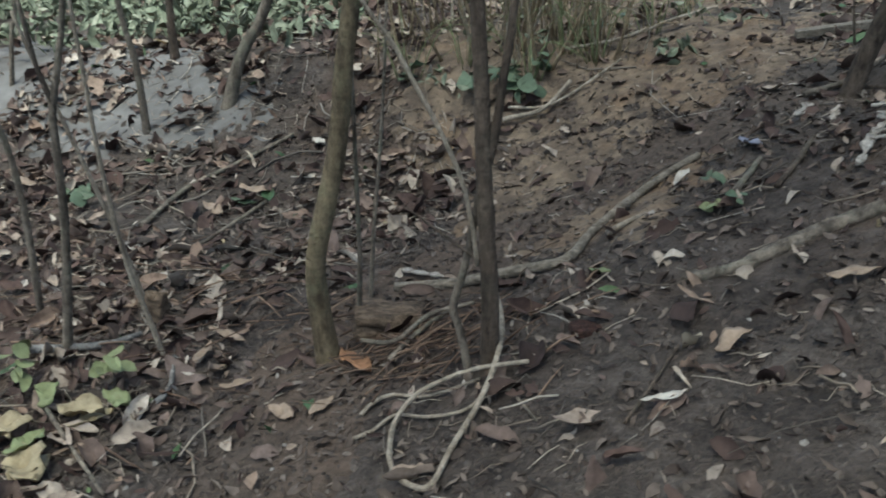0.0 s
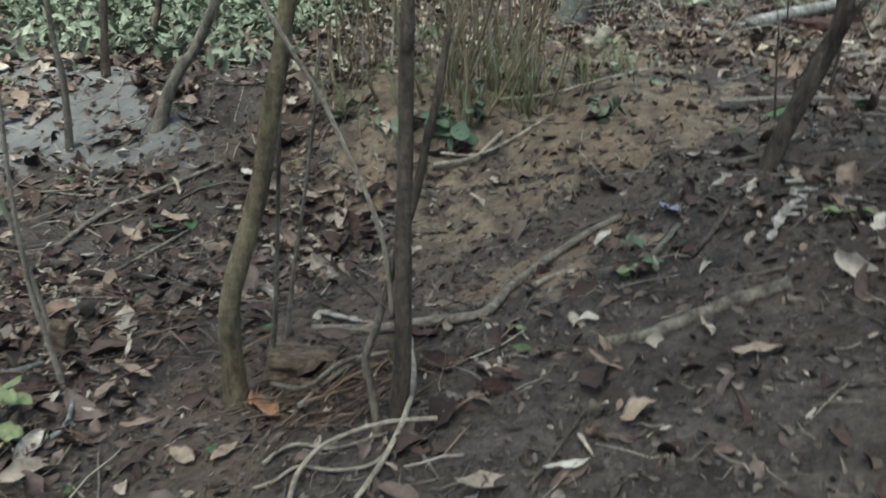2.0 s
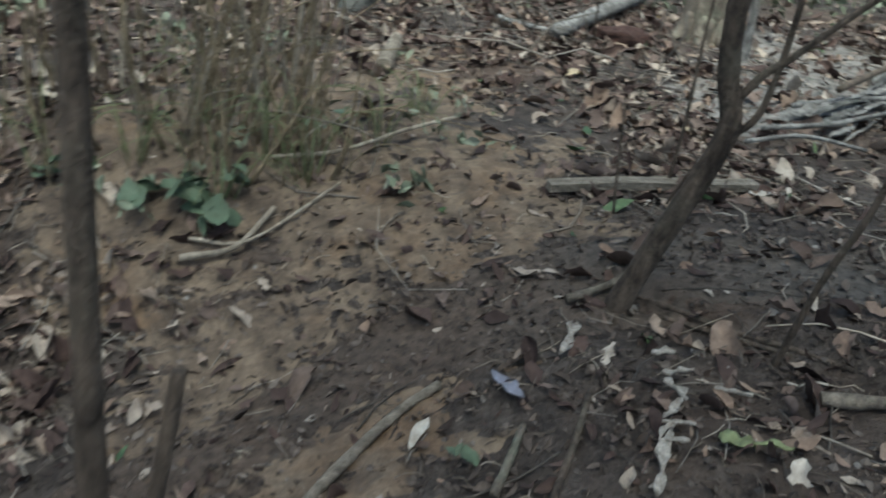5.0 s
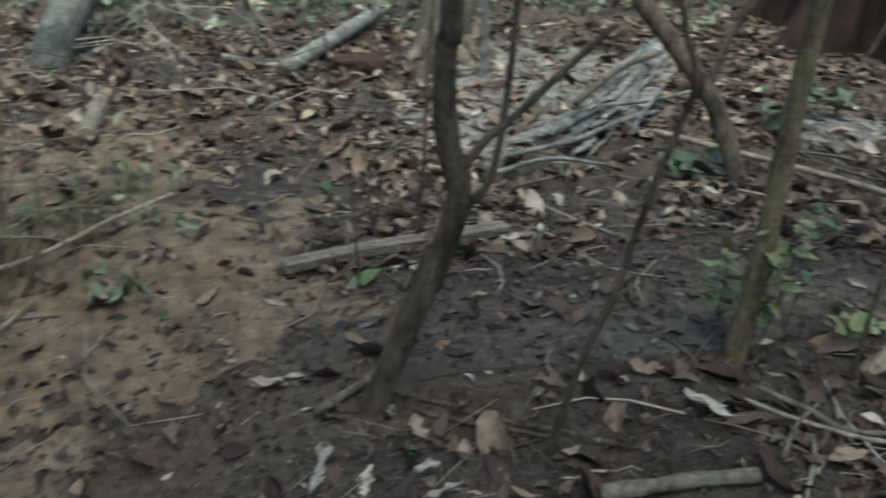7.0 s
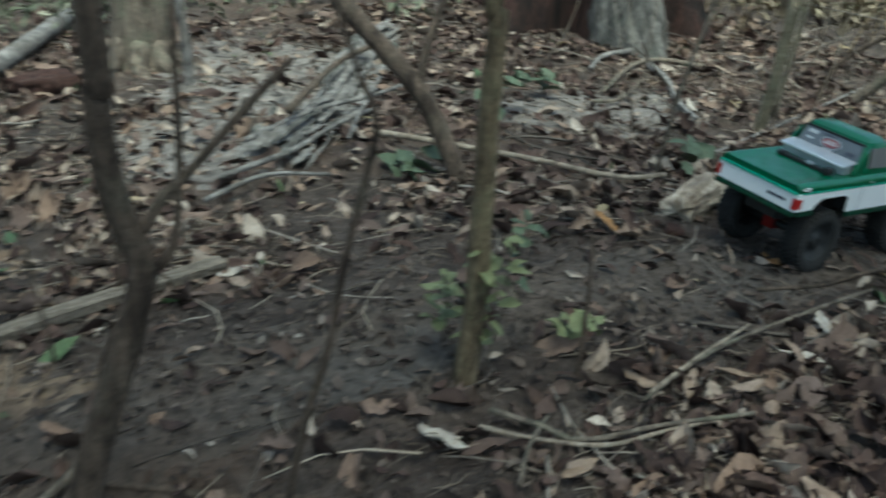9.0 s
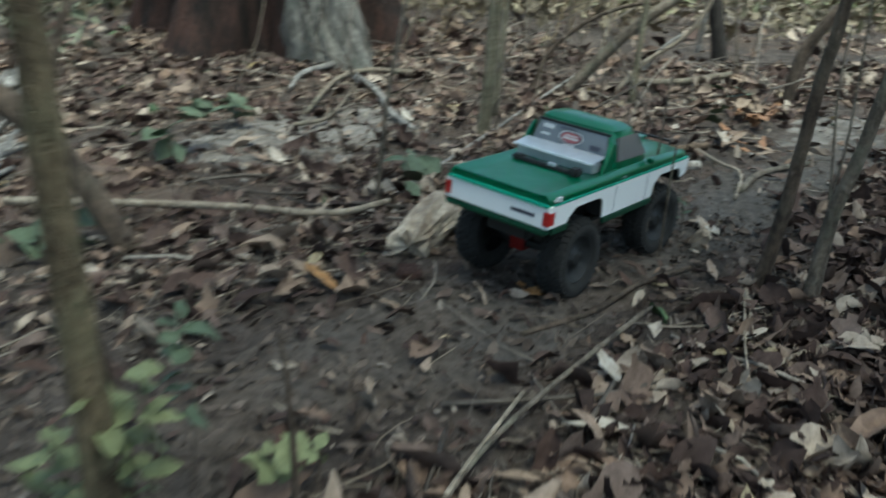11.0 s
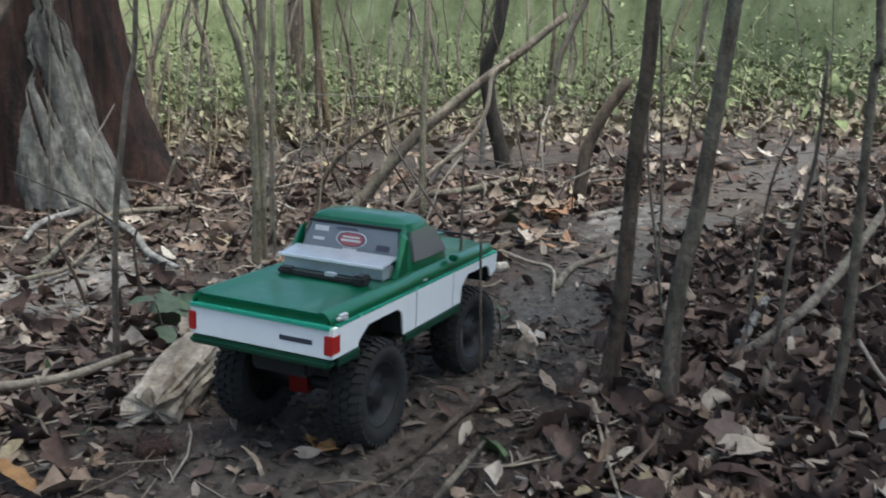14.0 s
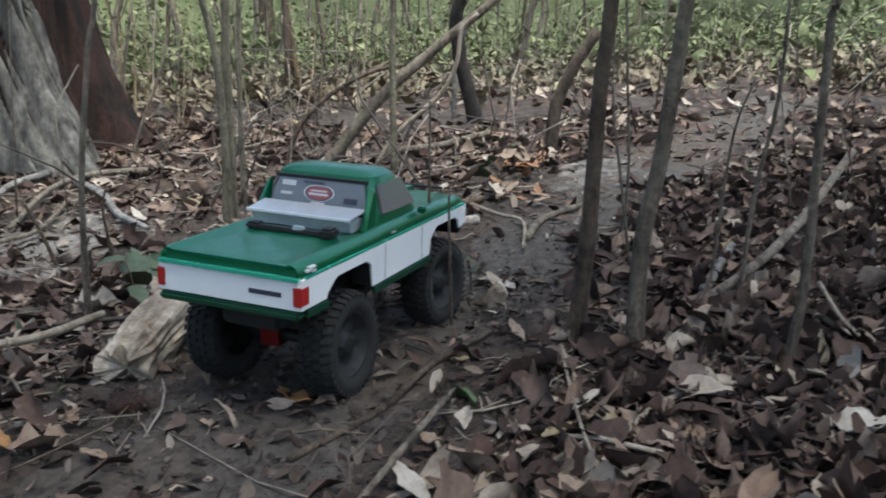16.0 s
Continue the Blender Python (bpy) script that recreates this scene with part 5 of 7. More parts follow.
rear_pane = pane("rear_window", [(-0.0715, -0.077, 0.199), (-0.0715, 0.077, 0.199), (-0.0575, 0.066, 0.238), (-0.0575, -0.066, 0.238)], (-1, 0, 0.3), label="smoked rear window with stickers")
pane("windscreen", [(0.069, 0.076, 0.197), (0.069, -0.076, 0.197), (0.031, -0.064, 0.238), (0.031, 0.064, 0.238)], (1, 0, 0.6), 0.0035)
for side in (-1, 1):
    q = [(-0.052, side * 0.0885, 0.197), (0.052, side * 0.0885, 0.197), (0.024, side * 0.0785, 0.237), (-0.046, side * 0.0785, 0.237)]
    pane("side_window", q if side < 0 else q[::-1], (0, side, 0.25), 0.0022, label="smoked side window")
    body_part("pillar", [(-0.066, side * 0.076, 0.237), (-0.066, side * 0.084, 0.230), (-0.098, side * 0.088, BELT), (-0.098, side * 0.080, BELT), (-0.058, side * 0.076, 0.237), (-0.058, side * 0.084, 0.230), (-0.066, side * 0.088, BELT), (-0.066, side * 0.080, BELT)], [(0, 1, 2, 3), (4, 7, 6, 5), (0, 4, 5, 1), (2, 6, 7, 3), (1, 5, 6, 2), (0, 3, 7, 4)], GREEN_PAINT, bevel=0.001)
body_part("roof_trim", *block(-0.0605, -0.056, -0.071, 0.071, 0.2385, 0.2425), BLACK_PLASTIC)


def sticker(name, y0, y1, z0, z1, material, lift=0.0022):
    """A decal on the rear window, as a thin plate leaning with the glass."""
    fx = lambda z: -0.0715 + (z - 0.199) * 0.359
    pane(name, [(fx(z0), y0, z0), (fx(z0), y1, z0), (fx(z1), y1, z1), (fx(z1), y0, z1)], (-1, 0, 0.3), lift, material, parent=rear_pane)


def badge(scale, material, lift):
    """A shield-shaped decal on the rear window."""
    v = []
    for k in range(24):
        w = 6.28318 * k / 24
        y, z = 0.024 * scale * math.copysign(abs(math.cos(w)) ** 0.6, math.cos(w)), 0.0105 * scale * math.sin(w) * (1 if math.sin(w) > 0 else 1.1 - 0.35 * abs(math.cos(w)))
        v.append((-0.0715 + (0.2195 + z - 0.199) * 0.359, y, 0.2195 + z))
    o = Vector((-1, 0, 0.3)).normalized()
    ring = [tuple(Vector(p) - o * 0.001) for p in v] + [tuple(Vector(p) + o * lift) for p in v]
    f = [tuple(range(24)), tuple(range(47, 23, -1))] + [(i, (i + 1) % 24, 24 + (i + 1) % 24, 24 + i) for i in range(24)]
    body_part("round_sticker", ring, f, material, rear_pane)


badge(1.0, DECAL_WHITE, 0.0020)
badge(0.9, DECAL_DARK, 0.0024)
badge(0.8, DECAL_RED, 0.0028)
sticker("sticker_bar", -0.015, 0.015, 0.2165, 0.2195, DECAL_WHITE, 0.0031)
sticker("sticker_bar", -0.013, 0.013, 0.2215, 0.2235, DECAL_WHITE, 0.0031)
sticker("sticker_bar", -0.011, 0.011, 0.2045, 0.2075, DECAL_WHITE, 0.0022)
sticker("sticker_bar", -0.006, 0.026, 0.2315, 0.2345, DECAL_DARK, 0.0022)
sticker("sticker_bar", 0.038, 0.060, 0.2265, 0.2335, DECAL_WHITE, 0.0022)
sticker("sticker_bar", 0.042, 0.060, 0.214, 0.218, DECAL_WHITE, 0.0022)
sticker("sticker_bar", -0.060, -0.040, 0.209, 0.217, DECAL_DARK, 0.0022)
# tail
body_part("tailgate", *block(REAR - 0.0015, REAR + 0.004, -HALF + 0.0005, HALF - 0.0005, LOW, LINE), WHITE_PAINT, label="white tailgate", bevel=0.001)
body_part("tailgate_recess", *block(REAR + 0.003, REAR + 0.008, -HALF * 0.94, HALF * 0.94, LINE + 0.001, 0.1735), GREEN_PAINT, bevel=0.0006)
# Tail trim, coloured bright turquoise for the highlight running along it.
body_part("tailgate_trim", *block(REAR - 0.0045, REAR + 0.003, -HALF + 0.001, HALF - 0.001, LINE - 0.0015, LINE + 0.0022), bpy.data.materials["trim_highlight"])
body_part("tailgate_lettering", *block(REAR - 0.0022, REAR, -0.074, -0.030, LOW + 0.011, LOW + 0.0155), DECAL_DARK, label="dark raised bar of lettering")
body_part("rear_bumper", *block(REAR - 0.006, REAR + 0.012, -HALF, HALF, LOW - 0.0080, LOW - 0.001), DARK_GREEN, label="dark green rear bumper", bevel=0.003)
for side in (-1, 1):
    body_part("bumper_corner", *block(REAR + 0.012, -AXLE - 0.060, side * HALF - 0.003, side * HALF + 0.001, LOW - 0.0080, LOW - 0.001), DARK_GREEN, bevel=0.001)
body_part("front_bumper", *block(NOSE - 0.004, NOSE + 0.012, -HALF * 0.9, HALF * 0.9, LOW - 0.012, LOW + 0.004), BLACK_PLASTIC, bevel=0.003)
body_part("grille", *block(NOSE - 0.004, NOSE + 0.001, -HALF * 0.92, HALF * 0.92, LOW + 0.006, LINE + 0.004), BLACK_PLASTIC, bevel=0.001)
gv, gf = tube_data([Vector(p) for p in ((NOSE + 0.006, -0.05, LOW), (NOSE + 0.012, -0.05, BELT), (NOSE + 0.012, 0.05, BELT), (NOSE + 0.006, 0.05, LOW))], 0.003, 0.003, 6, 0.0)
body_part("brush_guard", gv, gf, BLACK_PLASTIC)
# load on the bed: alloy box with a lid, black gear lying before it
box = body_part("tool_box", *block(-0.114, -0.082, -0.076, 0.076, BELT, BELT + 0.016), ALLOY, label="brushed alloy box across the bed", bevel=0.001)
body_part("box_lid", [(-0.122, -0.079, BELT + 0.0175), (-0.122, 0.079, BELT + 0.0175), (-0.079, 0.079, BELT + 0.024), (-0.079, -0.079, BELT + 0.024), (-0.122, -0.079, BELT + 0.0205), (-0.122, 0.079, BELT + 0.0205), (-0.079, 0.079, BELT + 0.027), (-0.079, -0.079, BELT + 0.027)], [(0, 1, 2, 3), (4, 7, 6, 5), (0, 4, 5, 1), (1, 5, 6, 2), (2, 6, 7, 3), (3, 7, 4, 0)], ALLOY, box, "pale alloy lid", bevel=0.0008)
# Strip on the lid's edge, near-white to paint the highlight there.
body_part("lid_edge", *block(-0.1238, -0.1216, -0.0795, 0.0795, BELT + 0.0172, BELT + 0.0212), EDGE_HIGHLIGHT, box, "bright polished lid edge", bevel=0.0006)
gear = body_part("bed_gear", *block(-0.150, -0.138, -0.060, 0.050, BELT - 0.001, BELT + 0.006), BLACK_PLASTIC, label="black winch gear lying on the bed cover", bevel=0.002)
body_part("gear_drum", *block(-0.156, -0.132, -0.070, -0.052, BELT - 0.001, BELT + 0.013), BLACK_PLASTIC, gear, bevel=0.003)
body_part("gear_drum", *block(-0.152, -0.134, 0.040, 0.062, BELT - 0.001, BELT + 0.009), BLACK_PLASTIC, gear, bevel=0.003)
body_part("gear_hook", *block(-0.148, -0.140, -0.024, -0.008, BELT + 0.004, BELT + 0.010), ALLOY, gear, bevel=0.001)
for side in (-1, 1):
    body_part("wiper", *block(0.082, 0.112, side * 0.030 - 0.0018, side * 0.030 + 0.0018, BELT + 0.003, BELT + 0.0095), BLACK_PLASTIC, label="black bonnet clip", bevel=0.0008)
    body_part("wiper", *block(0.078, 0.083, side * 0.045 - 0.02, side * 0.045 + 0.02, BELT + 0.004, BELT + 0.007), BLACK_PLASTIC)
# chassis
body_part("chassis", *block(-0.235, 0.225, -0.042, 0.042, 0.100, LOW - 0.004), BLACK_PLASTIC, label="black chassis plate", bevel=0.004)
# Added black plate that blocks light, deepening the shade under the truck.
body_part("shade_plate", *block(-0.205, 0.190, -0.056, 0.056, 0.094, 0.106), BLACK_PLASTIC, bevel=0.003)
body_part("gearbox", *block(-0.04, 0.05, -0.034, 0.034, 0.076, 0.104), BLACK_PLASTIC, bevel=0.006)
body_part("inner_floor", *block(-0.262, 0.228, -0.088, 0.088, LINE - 0.003, LINE - 0.0005), BLACK_PLASTIC)


# wheels
def tyre_mesh(r, half):
    """Lugged off-road tyre about the y axis."""
    prof = [(0.55 * r, -half * 0.66), (0.63 * r, -half * 0.90), (0.74 * r, -half * 1.02), (0.84 * r, -half * 0.99), (0.915 * r, -half * 0.84), (0.945 * r, -half * 0.5), (0.955 * r, 0), (0.945 * r, half * 0.5), (0.915 * r, half * 0.84), (0.84 * r, half * 0.99), (0.74 * r, half * 1.02), (0.63 * r, half * 0.90), (0.55 * r, half * 0.66)]
    per, v, f = 40, [], []
    for k in range(per):
        w = 6.28318 * k / per
        v += [(q * math.cos(w), y, q * math.sin(w)) for q, y in prof]
    n = len(prof)
    for k in range(per):
        t = (k + 1) % per
        f += [(k * n + i, k * n + i + 1, t * n + i + 1, t * n + i) for i in range(n - 1)]
    return v, f


def tread_mesh(r, half):
    v, f = [], []
    for k in range(36):
        for row, (y0, y1, sh) in enumerate(((-0.98, -0.50, 0.0), (-0.42, -0.04, 0.5), (0.04, 0.42, 0.0), (0.50, 0.98, 0.5))):
            w0 = 6.28318 * (k + sh) / 36
            o = len(v)
            for dw in (-0.050, 0.050):
                for y in (y0 * half, y1 * half):
                    for q in (0.90 * r - 0.05 * r * (y / half) ** 4, 1.0 * r - 0.085 * r * (y / half) ** 4):
                        w = w0 + dw + 0.06 * (y / half)
                        v.append((q * math.cos(w), y, q * math.sin(w)))
            f += [tuple(o + i for i in q) for q in ((0, 1, 3, 2), (4, 6, 7, 5), (0, 4, 5, 1), (2, 3, 7, 6), (1, 5, 7, 3))]
    return v, f


def rim_mesh(r, half):
    prof = [(0.57 * r, -half * 0.75), (0.60 * r, -half * 0.80), (0.56 * r, -half * 0.70), (0.46 * r, -half * 0.35), (0.22 * r, -half * 0.30), (0.19 * r, -half * 0.55), (0.10 * r, -half * 0.58), (0.0005, -half * 0.58)]
    per, v, f = 32, [], []
    for k in range(per):
        w = 6.28318 * k / per
        dent = 1.0 if k % 4 < 2 else 0.6
        v += [(q * math.cos(w), y * (dent if 3 <= i <= 4 else 1), q * math.sin(w)) for i, (q, y) in enumerate(prof)]
    n = len(prof)
    for k in range(per):
        t = (k + 1) % per
        f += [(k * n + i, k * n + i + 1, t * n + i + 1, t * n + i) for i in range(n - 1)]
    return v, f


TYRE_R, TYRE_HALF, HUB = 0.067, 0.0225, 0.144
tyre_me = rim_me = nut_me = None
inv = truck.matrix_basis.inverted()
heights = {}
for end in (-1, 1):
    for side in (-1, 1):
        world = truck.matrix_basis @ Vector((end * HUB, side * 0.080, 0))
        heights[end, side] = (inv @ Vector((world.x, world.y, ground_z(world.x, world.y)))).z + TYRE_R + 0.001
    for side in (-1, 1):
        wheel = new("wheel")
        wheel.empty_display_size = 0.02
        wheel.parent = truck
        wheel.location = (end * HUB, side * 0.080, heights[end, side])
        wheel.rotation_euler = (0, end * 0.4 + side, radians(0 if side < 0 else 180) + (radians(-6) if end > 0 else 0))
        if tyre_me is None:
            t = link("tyre", *tyre_mesh(TYRE_R, TYRE_HALF), RUBBER, wheel)
            r = link("rim", *rim_mesh(TYRE_R, TYRE_HALF), BLACK_PLASTIC, wheel, "black plastic rim")
            n = tagged(link("tread", *tread_mesh(TYRE_R, TYRE_HALF), RUBBER, wheel, smooth=False), kind="stuff")
            tyre_me, rim_me, nut_me = t.data, r.data, n.data
        else:
            for nm, me in (("tyre", tyre_me), ("rim", rim_me), ("tread", nut_me)):
                o = new(nm, me)
                o.parent = wheel
                if nm == "tread":
                    tagged(o, kind="stuff")
    a, b = heights[end, -1], heights[end, 1]
    v, f = tube_data([Vector((end * HUB, -0.075, a)), Vector((end * HUB, -0.03, a * 0.7 + b * 0.3)), Vector((end * HUB, 0.03, a * 0.3 + b * 0.7)), Vector((end * HUB, 0.075, b))], 0.008, 0.008, 10, 0.0)
    link("axle", v, f, BLACK_PLASTIC, truck)
    v, f = block(end * HUB - 0.014, end * HUB + 0.014, -0.002, 0.024, (a + b) / 2 - 0.012, (a + b) / 2 + 0.012)
    link("axle_housing", v, f, RED_ANODISED, truck, "red axle housing", smooth=False)
    for side in (-1, 1):
        v, f = tube_data([Vector((end * (HUB - 0.02), side * 0.048, heights[end, side])), Vector((end * (HUB - 0.045), side * 0.044, 0.128))], 0.006, 0.006, 8, 0.0)
        link("shock_absorber", v, f, RED_ANODISED if end < 0 else BLACK_PLASTIC, truck)
        v, f = tube_data([Vector((end * HUB, side * 0.035, heights[end, side] - 0.008)), Vector((end * 0.04, side * 0.03, 0.092))], 0.003, 0.003, 6, 0.0)
        link("suspension_link", v, f, BLACK_PLASTIC, truck)


# ---- larger woodland things ----
def old_tree(cx, cy):
    """Old trunk with spreading root flares; one flare is bare grey wood."""
    base = Vector((cx, cy, ground_z(cx, cy) - 0.05))
    thing = empty_at("old_tree", base)
    lobes = [(-1.98, 0.42, 0.30), (-1.22, 0.34, 0.26), (-0.35, 0.20, 0.4), (0.9, 0.25, 0.4), (2.2, 0.25, 0.4), (3.35, 0.28, 0.35)]

    def radius(w, z):
        r = 0.40 + 0.03 * noise.noise((math.cos(w) * 2, math.sin(w) * 2, z * 0.8))
        for c, amp, wid in lobes:
            d = (w - c + math.pi) % (2 * math.pi) - math.pi
            r += amp * math.exp(-(d / wid) ** 2) * (math.exp(-z / 0.42) + 0.12)
        return r + 0.042 * noise.noise((w * 9, z * 1.2, 3.0)) - 0.040 * abs(noise.noise((w * 15 + 0.6 * z, z * 1.0, 5.0))) + 0.020 * noise.noise((w * 26, z * 4, 7.0)) + 0.006 * noise.noise((w * 60, z * 14, 9.0))

    def skin(name, w0, w1, n, extra, material, label=""):
        zs = [0.025 * i for i in range(40)] + [1.1, 1.4, 1.8, 2.4, 3.2]
        v, f = [], []
        for z in zs:
            for k in range(n + 1):
                w = w0 + (w1 - w0) * k / n
                if extra:
                    half = 0.012 + 0.35 * max(0.0, 1 - z / 0.70) ** 0.6
                    w = -2.02 + 0.10 * math.exp(-z / 0.35) + half * (2 * k / n - 1) + 0.10 * noise.noise((z * 3.5, 2.0 if k > n / 2 else 5.0, 1.0)) * min(1, 2 * abs(k / n - 0.5)) + 0.05 * noise.noise((z * 13, 2.0 if k > n / 2 else 5.0, 4.0)) * abs(2 * k / n - 1)
                edge = min(1.0, min(k, n - k) / (n * 0.12)) if extra else 0
                r = radius(w, z) + extra * edge
                if extra:
                    r += 0.045 * abs(noise.noise((w * 7 + z * 1.6, z * 2.2, 4.0))) * edge + 0.012 * noise.noise((w * 22, z * 7, 6.0)) * edge - 0.035 * edge * max(0.0, 1 - abs(noise.noise((w * 11 + z * 2.2, z * 1.3, 8.0))) * 9)
                v.append((r * math.cos(w), r * math.sin(w), z))
        m = n + 1
        for i in range(len(zs) - 1):
            f += [(i * m + k, i * m + k + 1, i * m + m + k + 1, i * m + m + k) for k in range(n)]
        return link(name, v, f, material, thing, label)

    skin("trunk", -math.pi, math.pi, 200, 0, OLD_BARK)
    under("limb", [(2.700, 3.430, 0.330), (2.793, 3.429, 0.373), (2.938, 3.438, 0.451), (3.120, 3.467, 0.574), (3.258, 3.520, 0.696), (3.480, 3.680, 0.900)], 0.034, 0.046, BARK_DARK, thing, label="thick drooping bare limb")
    skin("bare_flare", -2.26, -1.66, 60, 0.016, BARE_WOOD, "bare grey-green weathered wood flare")
    return tagged(thing, "thick old tree with red-brown bark and one bare grey root flare", "tree")


old_tree(3.86, 4.20)


def rotten_log(pts, width, seed):
    """Rotten log fallen apart into grey fibrous strips, each a part."""
    rng = random.Random(seed)
    line = [Vector((x, y, ground_z(x, y))) for x, y, z in (tuple(p) for p in smooth_line(pts, 6))]
    thing = empty_at("rotten_log", line[0])
    n = len(line)
    for k in range(110):
        i = rng.randrange(0, n - 6)
        m = min(n - 1, i + rng.randint(2, 10))
        off = rng.gauss(0, width * 0.55)
        skew = rng.gauss(0, width * 0.3)
        lift = 0.008 + 0.055 * math.exp(-(off / (width * 0.5)) ** 2) * rng.random()
        d = (line[m] - line[i]).normalized()
        s = d.cross(Vector((0, 0, 1))).normalized()
        wide = rng.choice((0.004, 0.006, 0.009, 0.014, 0.022))
        thick = wide * rng.uniform(0.25, 0.55)
        roll = rng.gauss(0, 0.5)
        v, f, steps = [], [], 9
        rag = rng.uniform(0, 50)
        for q in range(steps + 1):
            t = q / steps
            at = i + (m - i) * t
            p = line[int(at)].lerp(line[min(n - 1, int(at) + 1)], at - int(at))
            p = p + s * (off + skew * (t - 0.5) + 0.008 * noise.noise((t * 3, rag, 1))) + Vector((0, 0, lift + 0.012 * noise.noise((t * 3, rag, 5)))) - thing.location
            taper = min(1.0, 0.15 + 5 * min(t, 1 - t)) * (1 + 0.7 * noise.noise((t * 7, rag, 9)))
            for j in range(6):
                w = 6.28318 * j / 6
                k2 = 1 + 0.5 * noise.noise((t * 11 + j * 3.7, rag, 3))
                x, z = wide * taper * k2 * math.cos(w), thick * taper * k2 * math.sin(w)
                v.append(tuple(p + s * (x * math.cos(roll) - z * math.sin(roll)) + Vector((0, 0, x * math.sin(roll) + z * math.cos(roll)))))
        for q in range(steps):
            f += [(q * 6 + j, q * 6 + (j + 1) % 6, q * 6 + 6 + (j + 1) % 6, q * 6 + 6 + j) for j in range(6)]
        f += [(5, 4, 3, 2, 1, 0), tuple(steps * 6 + j for j in range(6))]
        link("strip", v, f, (DEADWOOD, DEADWOOD, DEADWOOD, BARE_WOOD)[k % 4], thing, smooth=False)
    return tagged(thing, "grey rotten log fallen apart into fibrous strips", "log")


rotten_log([(1.430, 2.830, -0.114), (1.730, 3.110, -0.098), (2.215, 3.660, -0.074), (2.700, 4.200, -0.050)], 0.095, 5)


def mud_flat(cx, cy, rx, ry, material=None, name="mud_flat", label="wet grey mud in a hollow of the lower slope", category="mud"):
    """A patch of bare soil with an uneven edge that sinks into the ground."""
    v, f, rings, per = [(cx, cy, ground_z(cx, cy) + 0.004)], [], 40, 110
    for i in range(1, rings + 1):
        for k in range(per):
            w = 6.28318 * k / per
            q = i / rings
            x, y = cx + rx * 1.3 * q * math.cos(w), cy + ry * 1.3 * q * math.sin(w)
            rise = 0.62 - q + 0.35 * noise.noise((x * 4, y * 4, 3.0)) + 0.35 * noise.noise((x * 13, y * 13, 8.0)) + 0.25 * noise.noise((x * 34, y * 34, 8.0))
            v.append((x, y, ground_z(x, y) + max(-0.012, min(0.005, 0.014 * rise)) + 0.004 * noise.noise((x * 45, y * 45, 1.0)) - (0.012 if i == rings else 0)))
    f += [(0, 1 + k, 1 + (k + 1) % per) for k in range(per)]
    for i in range(rings - 1):
        f += [(1 + i * per + k, 1 + i * per + per + k, 1 + i * per + per + (k + 1) % per, 1 + i * per + (k + 1) % per) for k in range(per)]
    return tagged(link(name, v, f, material or MUD), label, category, kind="structure")


mud_flat(-1.487, 2.520, 0.55, 0.45)
mud_flat(-0.981, 2.313, 0.28, 0.16)
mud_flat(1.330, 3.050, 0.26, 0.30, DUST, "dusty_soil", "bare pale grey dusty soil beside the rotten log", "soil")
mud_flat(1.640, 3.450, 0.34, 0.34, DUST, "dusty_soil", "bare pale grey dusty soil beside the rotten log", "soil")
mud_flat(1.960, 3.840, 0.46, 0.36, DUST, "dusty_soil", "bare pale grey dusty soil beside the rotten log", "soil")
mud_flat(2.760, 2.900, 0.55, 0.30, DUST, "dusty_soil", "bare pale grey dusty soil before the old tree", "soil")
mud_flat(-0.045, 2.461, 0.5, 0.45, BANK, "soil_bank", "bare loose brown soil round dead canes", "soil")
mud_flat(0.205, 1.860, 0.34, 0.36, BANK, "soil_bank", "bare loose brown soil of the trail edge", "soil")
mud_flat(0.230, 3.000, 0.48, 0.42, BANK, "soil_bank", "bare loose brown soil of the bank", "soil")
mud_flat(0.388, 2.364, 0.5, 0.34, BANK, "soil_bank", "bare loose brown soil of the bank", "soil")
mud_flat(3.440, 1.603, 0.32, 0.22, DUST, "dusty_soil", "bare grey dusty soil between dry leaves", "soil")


def chunk(name, centre, size, turn, material, label, category, seed):
    """A broken block of wood with uneven faces."""
    bm = bmesh.new()
    bmesh.ops.create_cube(bm, size=1)
    bmesh.ops.subdivide_edges(bm, edges=bm.edges, cuts=9, use_grid_fill=True)
    for q in bm.verts:
        round_off = 1 - 0.5 * (q.co.y ** 2 + q.co.z ** 2) - 0.25 * q.co.x ** 2
        q.co.y *= round_off
        q.co.z *= round_off
        k = 1 + 0.4 * noise.noise(q.co * 2.6 + Vector((seed, 0, 0)))
        k += 0.10 * noise.noise(Vector((q.co.x * 3, q.co.y * 11, q.co.z * 11 + seed))) + 0.11 * noise.noise(q.co * 13 + Vector((seed, 0, 0)))
        q.co = Vector((q.co.x * size[0] * (1 + 0.12 * noise.noise(q.co * 5 + Vector((0, seed, 0)))), q.co.y * size[1] * k, q.co.z * size[2] * k))
    me = bpy.data.meshes.new(name)
    bm.to_mesh(me)
    bm.free()
    me.materials.append(material)
    me.polygons.foreach_set("use_smooth", [True] * len(me.polygons))
    ob = new(name, me)
    ob.matrix_basis = pose(*centre, *turn)
    return tagged(ob, label, category)




